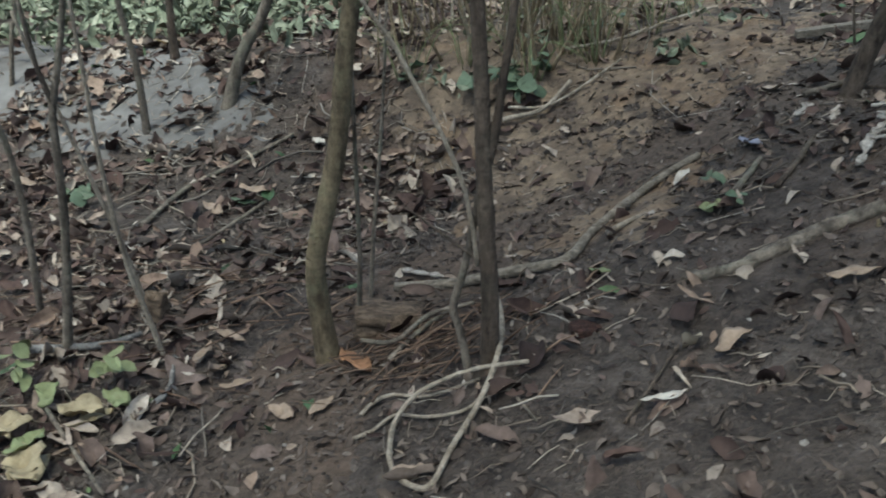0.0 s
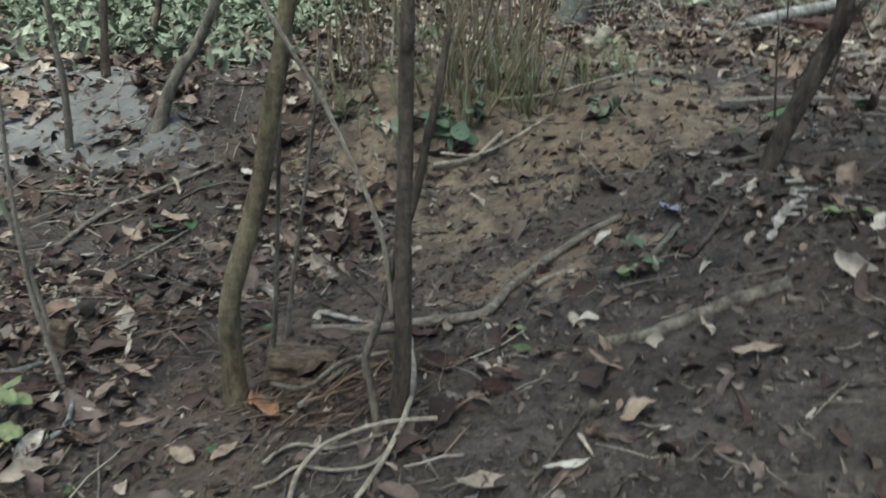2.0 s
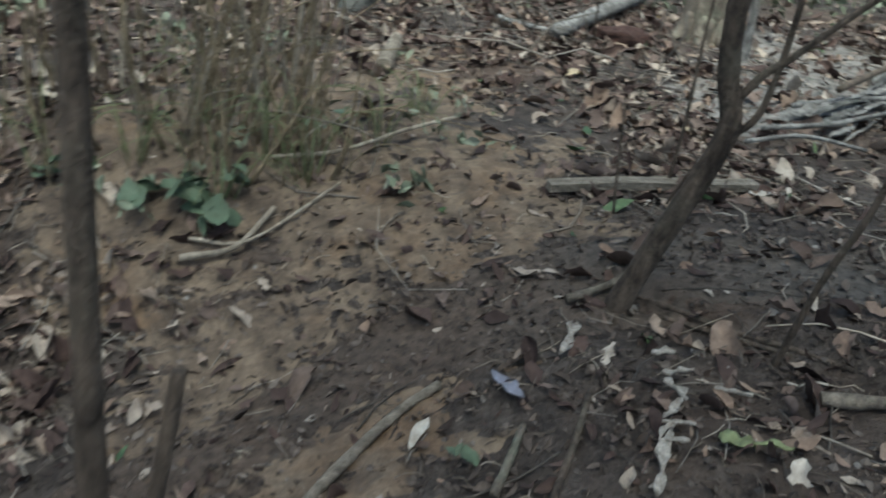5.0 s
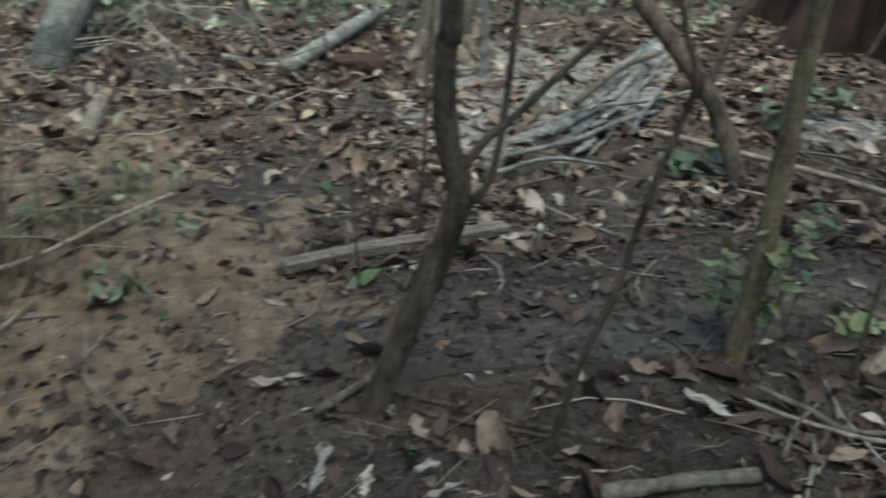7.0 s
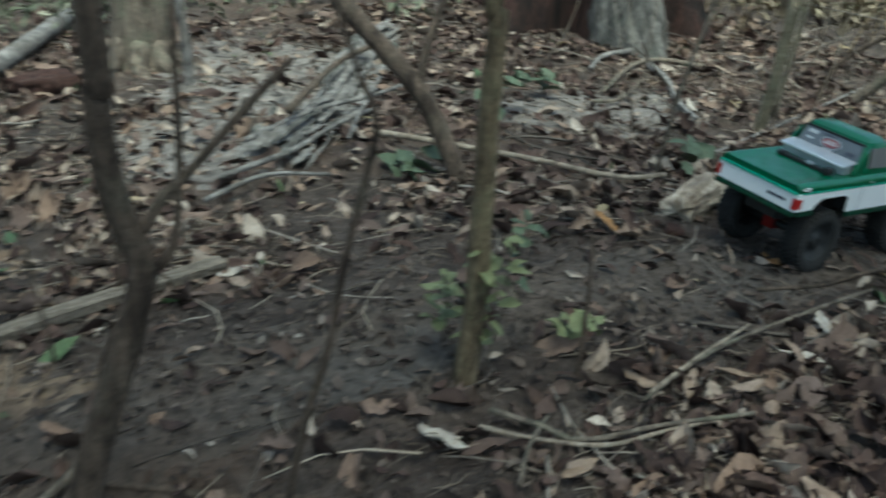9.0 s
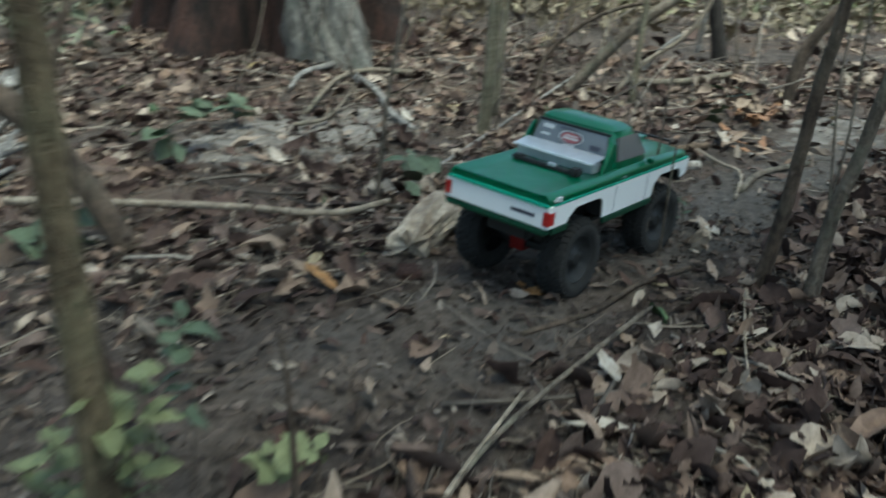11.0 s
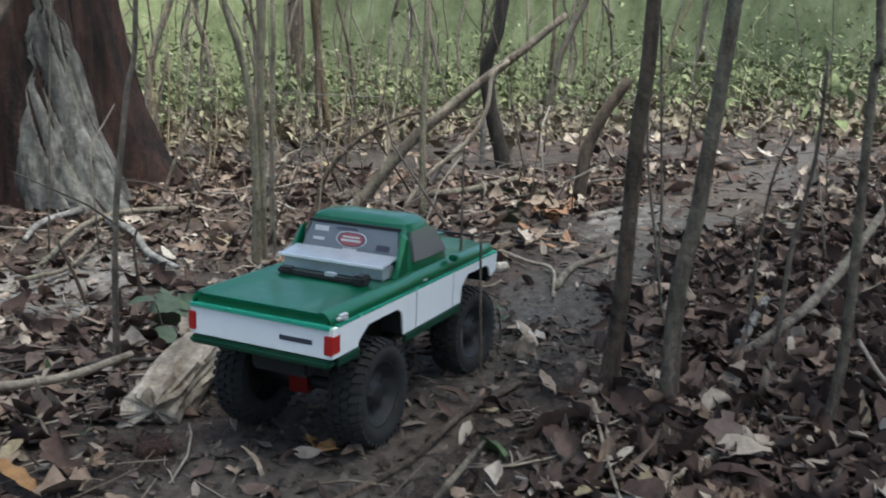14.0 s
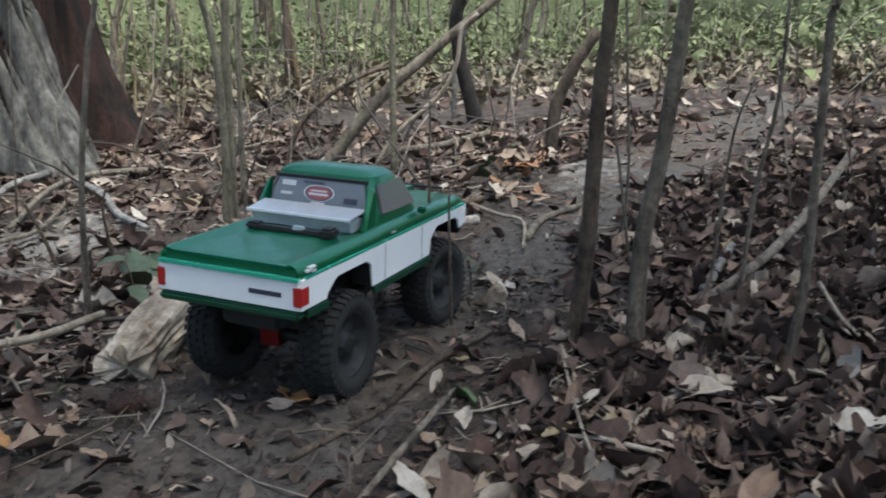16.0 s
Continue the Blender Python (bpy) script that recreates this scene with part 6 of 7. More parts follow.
def splintered_log(centre, length, radius, turn, seed):
    """Short rotten log: ribbed along the grain, torn at both ends, a strip of bark left on one side."""
    rng = random.Random(seed)
    thing = empty_at("broken_log", centre)
    thing.rotation_euler = [radians(q) for q in turn]
    per, rings = 48, 12
    tear = [[0.22 * noise.noise((math.cos(k * 0.1309) * 1.6, math.sin(k * 0.1309) * 1.6, e * 5.0 + seed)) + 0.05 * noise.noise((k * 0.9, e, 2.0)) + rng.uniform(-0.012, 0.012) for k in range(per)] for e in range(2)]

    def skin(name, k0, k1, grow, material, label):
        v, f = [], []
        for i in range(rings + 1):
            t = i / rings
            for k in range(k0, k1):
                w = 6.28318 * k / per
                torn = tear[0][k % per] * (1 - t) ** 3 - tear[1][k % per] * t ** 3
                r = radius * (1 + 0.28 * noise.noise((math.cos(w) * 2.2, math.sin(w) * 2.2, t * 1.5 + seed)) + 0.14 * noise.noise((math.cos(w) * 9, math.sin(w) * 9, t * 2 + seed)) + 0.05 * noise.noise((k * 3.1, t * 14, 1.0)))
                r *= 1 - 0.35 * (abs(2 * t - 1) ** 4) * (0.5 + 0.5 * math.cos(w * 2 + seed))
                v.append((length * (t - 0.5 + torn), (r + grow) * math.cos(w) * 0.9, (r + grow) * math.sin(w)))
        n = k1 - k0
        closed = n == per
        for i in range(rings):
            f += [(i * n + k, i * n + (k + 1) % n, i * n + n + (k + 1) % n, i * n + n + k) for k in range(n if closed else n - 1)]
        if closed:
            v += [(-length * 0.46, 0, 0), (length * 0.46, 0, 0)]
            f += [((k + 1) % n, k, len(v) - 2) for k in range(n)] + [(rings * n + k, rings * n + (k + 1) % n, len(v) - 1) for k in range(n)]
        return link(name, v, f, material, thing, label, smooth=False)

    skin("wood", 0, per, 0.0, CREAM_WOOD, "cream fibrous torn wood")
    skin("bark", 34, 47, 0.003, CUT_WOOD, "strip of tan-brown bark")
    return tagged(thing, "short cream rotten log torn at its ends beside the toy truck", "log")


splintered_log((2.088, 2.082, 0.012), 0.17, 0.042, (10, -8, 14), 3)
chunk("wood_block", (-0.080, 1.362, -0.440), (0.12, 0.085, 0.06), (5, 8, 20), CUT_WOOD, "tan block of old wood at a sapling foot", "wood block", 5.0)
chunk("stub", (-0.544, 1.361, -0.465), (0.035, 0.035, 0.09), (0, 5, 0), CUT_WOOD, "short brown stub among the litter", "stump", 7.0)
chunk("wood_block", (2.388, 1.679, 0.010), (0.022, 0.028, 0.045), (25, -20, 30), CREAM_WOOD, "small pale broken piece of wood standing in litter", "wood block", 13.0)
chunk("soil_mound", (1.160, 3.760, -0.120), (0.19, 0.13, 0.11), (0, 0, 25), RUST_HUSK, "dark red-brown lump of rotten wood and soil", "soil mound", 15.0)
chunk("husk", (1.948, 2.015, -0.018), (0.05, 0.045, 0.03), (0, 0, 40), RUST_HUSK, "dark reddish seed husk on the soil", "husk", 9.0)
chunk("husk", (0.280, 1.206, -0.331), (0.05, 0.04, 0.02), (0, 0, 10), RUST_HUSK, "dark reddish seed husk on the soil", "husk", 11.0)


def board(a, b, width, thick):
    """Weathered board lying from a to b."""
    a, b = (Vector((x, y, ground_z(x, y) + 0.016)) for x, y, z in (a, b))
    d = (b - a).normalized()
    s = d.cross(Vector((0, 0, 1))).normalized()
    v, f, n = [], [], 14
    for i in range(n + 1):
        k = i / n
        p = a.lerp(b, k) + Vector((0, 0, 0.004 * math.sin(5 * k)))
        w = width / 2 * (1 + 0.08 * noise.noise((k * 9, 0, 2)))
        for y, z in ((-w, 0), (w, 0), (w, thick), (-w, thick)):
            v.append(tuple(p + s * y + Vector((0, 0, z))))
    for i in range(n):
        f += [(4 * i + j, 4 * i + (j + 1) % 4, 4 * i + 4 + (j + 1) % 4, 4 * i + 4 + j) for j in range(4)]
    f += [(3, 2, 1, 0), (4 * n, 4 * n + 1, 4 * n + 2, 4 * n + 3)]
    return tagged(link("board", v, f, BOARD, smooth=False), "weathered grey board lying across the slope", "board")


board((0.666, 2.310, -0.157), (1.111, 2.368, -0.102), 0.032, 0.016)


def seedling(place, count, height, size, seed, material=None, label="small seedling with green leaves", spread=0.5):
    """A stem with single leaves on short stalks."""
    rng = random.Random(seed)
    base = Vector((*place[:2], ground_z(*place[:2]))) if len(place) == 2 else Vector(place)
    thing = empty_at("seedling", base)
    top = Vector((rng.uniform(-0.2, 0.2) * height, rng.uniform(-0.2, 0.2) * height, height))
    rod("stem", [Vector((0, 0, -0.01)), top * 0.5 + Vector((0.01, 0, 0)), top], 0.0022, 0.0012, BARK, thing, sides=5)
    for k in range(count):
        v0, f0 = leaf_shape(0, rng)
        s = size * rng.uniform(0.6, 1.2)
        w = rng.uniform(0, 6.28)
        at = top * rng.uniform(0.35, 1.0) + Vector((math.cos(w), math.sin(w), 0)) * s * spread
        r = np.array(Euler((rng.gauss(0, 0.35), rng.gauss(0.15, 0.35), w)).to_matrix())
        p = (v0 * np.array((1, 1.5, 0.6))) @ r.T * s + np.array(at)
        link("leaf", [tuple(q) for q in p], f0, material or GREENLEAF, thing)
    return tagged(thing, label, "seedling", "seedlings")


seedling((0.463, 1.488), 4, 0.03, 0.022, 1, YELGREEN, label="small pale green seedling beside a fallen branch")
seedling((0.494, 1.498), 3, 0.03, 0.022, 2)
seedling((-0.635, 1.100), 10, 0.08, 0.045, 3, YELGREEN, label="pale green seedling among dead leaves")
seedling((-1.082, 1.884), 3, 0.05, 0.07, 4)
seedling((-0.500, 1.130), 8, 0.06, 0.040, 5, YELGREEN, label="pale green seedling among dead leaves")
seedling((1.223, 1.801), 18, 0.18, 0.028, 6, YELGREEN, label="yellow-green leafy shoots round an olive trunk")
seedling((1.258, 1.805), 16, 0.24, 0.032, 7, YELGREEN, label="yellow-green leafy shoots round an olive trunk")
seedling((1.250, 1.896), 16, 0.14, 0.034, 31, YELGREEN, label="small leafy shoots at a trunk foot")
seedling((1.255, 1.824), 18, 0.22, 0.034, 32, YELGREEN, label="small leafy shoots at a trunk foot")
seedling((1.358, 1.859), 14, 0.2, 0.032, 33)
seedling((1.407, 1.789), 7, 0.06, 0.036, 34, YELGREEN, label="small yellow-green seedling in litter")
seedling((2.215, 2.919), 7, 0.14, 0.07, 35)
seedling((2.345, 2.914), 5, 0.16, 0.08, 36)
seedling((1.748, 2.666), 5, 0.05, 0.08, 37)
seedling((1.694, 2.626), 4, 0.05, 0.06, 8)
seedling((2.566, 3.089), 5, 0.1, 0.07, 9)
seedling((2.635, 3.109), 3, 0.12, 0.08, 10)
seedling((3.361, 1.944), 3, 0.06, 0.06, 11)
seedling((2.339, 2.305), 4, 0.09, 0.075, 12)
seedling((2.490, 1.748), 9, 0.07, 0.022, 13)
seedling((1.448, 1.770), 5, 0.05, 0.032, 14, YELGREEN, label="small yellow-green seedling in litter")
seedling((2.495, 2.398), 4, 0.05, 0.06, 15)
seedling((3.491, 1.920), 16, 0.07, 0.05, 41, TANLEAF, label="withered seedling with curled brown leaves")
seedling((3.417, 1.848), 10, 0.05, 0.045, 43, RUSTLEAF, label="withered seedling with curled rust-brown leaves")
seedling((3.585, 2.018), 2, 0.1, 0.085, 42)
seedling((-0.139, 2.346), 6, 0.05, 0.07, 16)
seedling((0.013, 2.303), 6, 0.05, 0.07, 17)
seedling((0.170, 2.555), 6, 0.06, 0.05, 18)
seedling((0.237, 2.643), 5, 0.05, 0.05, 19)
seedling((-0.063, 2.342), 8, 0.06, 0.06, 20)
seedling((0.055, 2.365), 6, 0.08, 0.05, 21)
seedling((-0.326, 2.380), 6, 0.06, 0.05, 22)
seedling((4.982, 4.518), 8, 0.25, 0.03, 23)
seedling((0.459, 1.625), 3, 0.03, 0.030, 24)


def cane_clump(place, count, radius, height, lean, seed, droop=0.25):
    """Dead canes and straw standing close together, each a part of the clump; thin ones hang over at the tip."""
    rng = random.Random(seed)
    base = Vector((*place, ground_z(*place)))
    thing = empty_at("cane_clump", base)
    for k in range(count):
        w, q = rng.uniform(0, 6.28), radius * rng.random() ** 0.5
        foot = Vector((q * math.cos(w), q * math.sin(w), 0))
        foot.z = ground_z(base.x + foot.x, base.y + foot.y) - base.z - 0.01
        stout = k % 4 == 0
        tall = height * rng.uniform(0.35, 1.1)
        out = Vector((lean[0] + rng.gauss(0, 0.14), lean[1] + rng.gauss(0, 0.14), 1))
        mid = foot + out * tall * 0.55 + Vector((rng.gauss(0, 0.02), rng.gauss(0, 0.02), 0))
        tip = foot + out * tall + Vector((rng.gauss(0, droop), rng.gauss(0, droop), -droop * rng.random())) * (0.2 if stout else 1.0) * tall
        rod("cane", [foot, mid, tip], rng.uniform(0.004, 0.007) if stout else rng.uniform(0.0014, 0.003), 0.0012, CANE if k % 5 else VINE, thing, sides=6 if stout else 4)
    return tagged(thing, "clump of tan dead canes and straw standing close together", "cane clump")


cane_clump((0.070, 2.511), 26, 0.16, 0.75, (0.05, 0), 1)
cane_clump((-0.129, 2.672), 30, 0.20, 0.8, (-0.05, 0), 2)
cane_clump((-0.300, 2.560), 24, 0.18, 0.7, (-0.08, 0), 8)
cane_clump((0.120, 2.551), 18, 0.1, 0.7, (0, 0.05), 3)
cane_clump((4.152, 3.606), 14, 0.2, 0.8, (0.1, 0), 4)
cane_clump((4.680, 3.033), 16, 0.35, 0.7, (0.05, 0), 5)
cane_clump((4.783, 4.236), 10, 0.2, 0.9, (0.15, 0), 6)
cane_clump((-0.062, 2.468), 14, 0.08, 0.7, (0.05, 0), 7)
cane_clump((0.260, 2.440), 9, 0.09, 0.32, (0.15, -0.1), 9, 0.5)


def grass_tuft(place, count, height, seed):
    """Thin bent blades of grass from one root, each a part."""
    rng = random.Random(seed)
    base = Vector((*place, ground_z(*place)))
    thing = empty_at("grass_tuft", base)
    for k in range(count):
        w, ln = rng.uniform(0, 6.28), height * rng.uniform(0.5, 1.2)
        out = Vector((math.cos(w), math.sin(w), 0))
        foot = out * rng.uniform(0, 0.03) + Vector((0, 0, -0.008))
        mid = foot + out * ln * rng.uniform(0.1, 0.4) + Vector((0, 0, ln * 0.65))
        rod("blade", [foot, mid, mid + out * ln * rng.uniform(0.3, 0.7) + Vector((0, 0, ln * rng.uniform(-0.35, 0.2)))], rng.uniform(0.0012, 0.0022), 0.0006, YELGREEN if k % 3 else CANE, thing, sides=4)
    return tagged(thing, "tuft of thin bent green and straw-coloured grass", "grass", "grass tufts")


for n, (x, y, ln) in enumerate(((0.02, 2.37, 0.20), (0.19, 2.42, 0.24), (-0.17, 2.45, 0.20), (0.33, 2.55, 0.18), (-0.33, 2.40, 0.22), (0.10, 2.48, 0.26), (-0.05, 2.60, 0.24), (0.42, 2.72, 0.15))):
    grass_tuft((x, y), 15, ln, 80 + n)


# ---- far woods: undergrowth, slim trunks and the closing backdrop ----
def undergrowth(name, label, count, region, height, size, seed, material, density=None):
    """Weeds and ground creepers: leaves on plants too many to count."""
    rng = random.Random(seed)
    shapes = [leaf_shape(rng.choice((0, 0, 1)), rng, 3, 3) for _ in range(30)]
    verts, faces = [], []
    x0, x1, y0, y1 = region
    made = 0
    while made < count:
        x, y = rng.uniform(x0, x1), rng.uniform(y0, y1)
        if density and rng.random() > density(x, y):
            continue
        made += 1
        tall = height * rng.uniform(0.25, 1.0) * (0.6 + 0.6 * abs(noise.noise((x * 0.5, y * 0.5, 6.0))))
        z = ground_z(x, y)
        lean = (rng.gauss(0, 0.15), rng.gauss(0, 0.15))
        for k in range(rng.randint(9, 16)):
            q = rng.random() ** 0.7
            v, f = shapes[rng.randrange(30)]
            s = size * rng.uniform(0.5, 1.4)
            r = np.array(Euler((rng.gauss(0, 0.6), rng.gauss(0, 0.7), rng.uniform(0, 6.28))).to_matrix())
            p = v @ r.T * s + np.array((x + lean[0] * q * tall + rng.gauss(0, size), y + lean[1] * q * tall + rng.gauss(0, size), z + 0.01 + q * tall))
            o = len(verts)
            verts.extend(map(tuple, p))
            faces.extend(tuple(i + o for i in g) for g in f)
    return tagged(link(name, verts, faces, material), label, "undergrowth", kind="stuff")


def far_zone(x, y):
    d = math.hypot(x - 1.2, y - 1.6)
    if d < 4.2:
        return 0.0
    return step(4.0, 9.0, d) * (0.35 + 0.65 * step(-0.2, 0.2, noise.noise((x * 0.9, y * 0.9, 17.0)))) if x > 2.5 else step(3.6, 5.5, d)


undergrowth("weeds", "pale green weeds growing thick under the far trees", 2800, (-6, 16, 0.2, 13), 0.75, 0.085, 21, WEEDS, far_zone)
undergrowth("dead_weeds", "tan withered weeds at the edge of the undergrowth", 520, (2.5, 11, 0.2, 8.5), 0.26, 0.07, 26, TAN_WEEDS, lambda x, y: step(3.6, 4.6, math.hypot(x - 1.2, y - 1.6)) * (1 - step(6.0, 7.5, math.hypot(x - 1.2, y - 1.6))) * (0.2 + 0.8 * step(-0.1, 0.25, noise.noise((x * 1.1, y * 1.1, 15.0)))) * (0.0 if math.hypot(x - 3.86, y - 4.2) < 0.9 else 1.0))
undergrowth("north_weeds", "low pale green weeds beyond the slope", 1900, (-4, 4.2, 3.9, 9.0), 0.35, 0.055, 25, DULL_WEEDS, lambda x, y: step(3.9, 4.9, y + 0.5 * noise.noise((x, y, 2.0))) * (0.0 if math.hypot(x - 3.86, y - 4.2) < 0.9 or math.hypot(x - 2.0, y - 3.9) < 0.6 else 1.0))
undergrowth("tall_weeds", "tall green weeds beyond the litter", 1200, (6, 18, -3, 13), 1.6, 0.085, 22, WEEDS, lambda x, y: step(8.0, 11.0, math.hypot(x - 1.2, y - 1.6)))
undergrowth("low_creeper", "low green creeper on the damp lower ground", 760, (-3.6, 0.2, 2.45, 5.2), 0.16, 0.05, 23, DULL_WEEDS, lambda x, y: (0.45 + 0.75 * noise.noise((x * 1.5, y * 1.5, 3.0))) * (1 - step(-1.0, -0.5, x)) * step(2.45, 2.9, y + 0.25 * noise.noise((x * 2, y * 2, 8.0))))
undergrowth("thin_grass", "sparse green grass between dead canes", 22, (-0.3, 0.6, 2.3, 3.4), 0.10, 0.03, 24, DULL_WEEDS)


def dry_stalks(count, seed):
    """Thin dead stalks standing through the undergrowth."""
    rng = random.Random(seed)
    verts, faces = [], []
    while count:
        x, y = rng.uniform(-5, 14), rng.uniform(1.0, 12)
        d = math.hypot(x - 1.2, y - 1.6)
        if d < 3.6 or rng.random() > step(3.4, 5.5, d) * (0.35 + 0.65 * step(-0.1, 0.3, noise.noise((x * 0.8, y * 0.8, 12.0)))):
            continue
        count -= 1
        tall = rng.uniform(0.2, 1.0)
        lean = rng.choice((0.14, 0.3, 0.6, 0.9))
        a, b = rng.gauss(0, lean), rng.gauss(0, lean)
        tall /= 1 + lean * 0.6
        z = ground_z(x, y)
        pts = [Vector((x, y, z - 0.01)), Vector((x + a * tall * 0.35, y + b * tall * 0.35, z + tall * 0.62)), Vector((x + a * tall, y + b * tall, z + tall))]
        v, f = tube_data(pts, rng.uniform(0.002, 0.006), 0.0012, 4, 0.0)
        o = len(verts)
        verts += v
        faces += [tuple(i + o for i in q) for q in f]
    return tagged(link("dry_stalks", verts, faces, STALKS), "thin tan stalks standing through the undergrowth", "stalks", kind="stuff")


dry_stalks(1100, 41)


def brush(count, seed, x0=3.0, x1=7.5, y0=0.6, y1=5.0):
    """Bare twigs arching out of the litter under the weeds."""
    rng = random.Random(seed)
    verts, faces = [], []
    while count:
        x, y = rng.uniform(x0, x1), rng.uniform(y0, y1)
        if math.hypot(x - 3.86, y - 4.2) < 0.75 or trail_distance(x, y) < 0.25 or noise.noise((x * 0.9, y * 0.9, 21.0)) < -0.12:
            continue
        count -= 1
        w, ln, up = rng.uniform(0, 6.28), rng.uniform(0.12, 0.5), rng.choice((0.1, 0.2, 0.5, 1.0))
        z = ground_z(x, y)
        d = Vector((math.cos(w), math.sin(w), 0)) * ln
        a = Vector((x, y, z))
        pts = [a, a + d * 0.35 + Vector((rng.gauss(0, 0.03), rng.gauss(0, 0.03), ln * up * 0.6)), a + d * 0.7 + Vector((rng.gauss(0, 0.05), rng.gauss(0, 0.05), ln * up * 0.85)), a + d + Vector((0, 0, ln * up * rng.uniform(0.5, 1.1)))]
        v, f = tube_data(pts, rng.uniform(0.0018, 0.0045), 0.0012, 5, 0.0)
        o = len(verts)
        verts += v
        faces += [tuple(i + o for i in q) for q in f]
    return tagged(link("brushwood", verts, faces, TWIGS), "tangle of bare brown twigs arching out of the litter", "brushwood", kind="stuff")


brush(330, 71)
brush(70, 72, 0.1, 1.3, 3.3, 4.4)


def far_stems(count, seed):
    """Slim bare trunks standing through the far woods."""
    rng = random.Random(seed)
    kinds = []
    for k in range(6):
        thing = empty_at("far_tree", (0, 60 + k, 0))
        tall = rng.uniform(3.0, 5.0)
        bend = [Vector((rng.gauss(0, 0.06) * i, rng.gauss(0, 0.06) * i, tall * i / 5 - 0.05)) for i in range(6)]
        r = rng.choice((0.012, 0.016, 0.022, 0.03, 0.05, 0.07))
        rod("trunk", bend, r, r * 0.5, (BARK, BARK_DARK, BARK, BARK_OLIVE, BARK_DARK, BARK)[k], thing, per=3, sides=7)
        for j in range(3):
            b = bend[2 + j % 3]
            w = rng.uniform(0, 6.28)
            rod("limb", [b, b + Vector((0.3 * math.cos(w), 0.3 * math.sin(w), 0.25)), b + Vector((0.6 * math.cos(w), 0.6 * math.sin(w), 0.6))], r * 0.4, r * 0.15, BARK, thing, per=3, sides=5)
        tagged(thing, "slim bare tree standing in the far woods", "tree", "far trees")
        kinds.append(thing)
    made = 0
    while made < count:
        x, y = rng.uniform(-5, 17), rng.uniform(2, 13)
        d = math.hypot(x - 1.2, y - 1.6)
        if d < 4.2 or math.hypot(x - 3.8, y - 4.2) < 1.2:
            continue
        kind = kinds[min(5, int(rng.random() ** 1.6 * 6))]
        m = pose(x, y, ground_z(x, y), rng.gauss(0, 7), rng.gauss(0, 7), rng.uniform(0, 360))
        if made < 6:
            kinds[made].matrix_basis = m
        else:
            copy_thing(kind, m)
        made += 1


far_stems(150, 31)


def thin_shoots(count, seed):
    """Single bare shoots standing about the old tree and the far litter."""
    rng = random.Random(seed)
    for k in range(count):
        x, y = rng.uniform(2.9, 5.2), rng.uniform(1.0, 4.2)
        if math.hypot(x - 3.86, y - 4.2) < 0.95 or trail_distance(x, y) < 0.2:
            continue
        z, tall = ground_z(x, y), rng.uniform(0.25, 1.0)
        a, b = rng.gauss(0, 0.12), rng.gauss(0, 0.12)
        pts = [Vector((x, y, z - 0.01)), Vector((x + a * 0.3, y + b * 0.3, z + 0.4 * tall)), Vector((x + a * tall, y + b * tall, z + tall))]
        ob = rod("shoot", pts, rng.uniform(0.002, 0.0045), 0.0012, BARK if k % 3 else VINE, per=3, sides=5)
        tagged(ob, "thin bare shoot standing in the litter", "shoot", "woodland stems")


thin_shoots(46, 51)


def backdrop():
    m, nt, b = mat("far_foliage", 0.9, spec=0.1)
    n = noise_tex(nt, 2.2, 8, 0.75, stretch=(1, 1, 0.6))
    r = ramp(nt, [(0.30, (0.10, 0.115, 0.058)), (0.46, (0.21, 0.235, 0.115)), (0.60, (0.32, 0.345, 0.18)), (0.75, (0.44, 0.46, 0.29))])
    nt.links.new(n.outputs[0], r.inputs[0])
    nt.links.new(r.outputs[0], b.inputs["Base Color"])
    v, f, per = [], [], 96
    for z in (-1.5, 1.0, 3.5):
        for k in range(per):
            w = 6.28318 * k / per
            q = 19 + 1.2 * noise.noise((math.cos(w) * 4, math.sin(w) * 4, z))
            v.append((1 + q * math.cos(w), 2 + q * math.sin(w), z))
    for i in range(2):
        f += [(i * per + k, i * per + (k + 1) % per, i * per + per + (k + 1) % per, i * per + per + k) for k in range(per)]
    return tagged(link("backdrop", v, f, m), "blurred green wall of distant woodland foliage", "backdrop", kind="structure")


backdrop()


# ---- litter: leaves and twigs that nobody could count ----
BARE = [(1.96, 3.84, 0.42), (1.64, 3.45, 0.34), (1.33, 3.05, 0.28), (2.76, 2.90, 0.42), (-0.04, 2.46, 0.40), (0.20, 1.86, 0.34), (0.39, 2.36, 0.36), (0.62, 2.62, 0.26), (0.23, 3.0, 0.42), (3.44, 1.6, 0.27)]


def near_density(x, y):
    d = 0.07 + 0.93 * step(0.12, 0.34, trail_distance(x, y))
    d *= 0.22 + 0.78 * step(-0.25, 0.2, noise.noise((x * 2.4, y * 2.4, 9.0)) + 0.5 * noise.noise((x * 6, y * 6, 4.0)))
    worn = step(-0.25, -0.05, x) * (1 - step(1.0, 1.25, x + 0.5 * (y - 1.5))) * (1 - step(1.6, 1.85, y))
    d *= 1 - (0.90 - 0.35 * step(1.25, 1.6, y) * step(0.35, 0.6, x)) * worn
    for cx, cy, r in BARE:
        d *= 0.30 + 0.70 * step(0.6 * r, 1.1 * r, math.hypot(x - cx, y - cy))
    return d


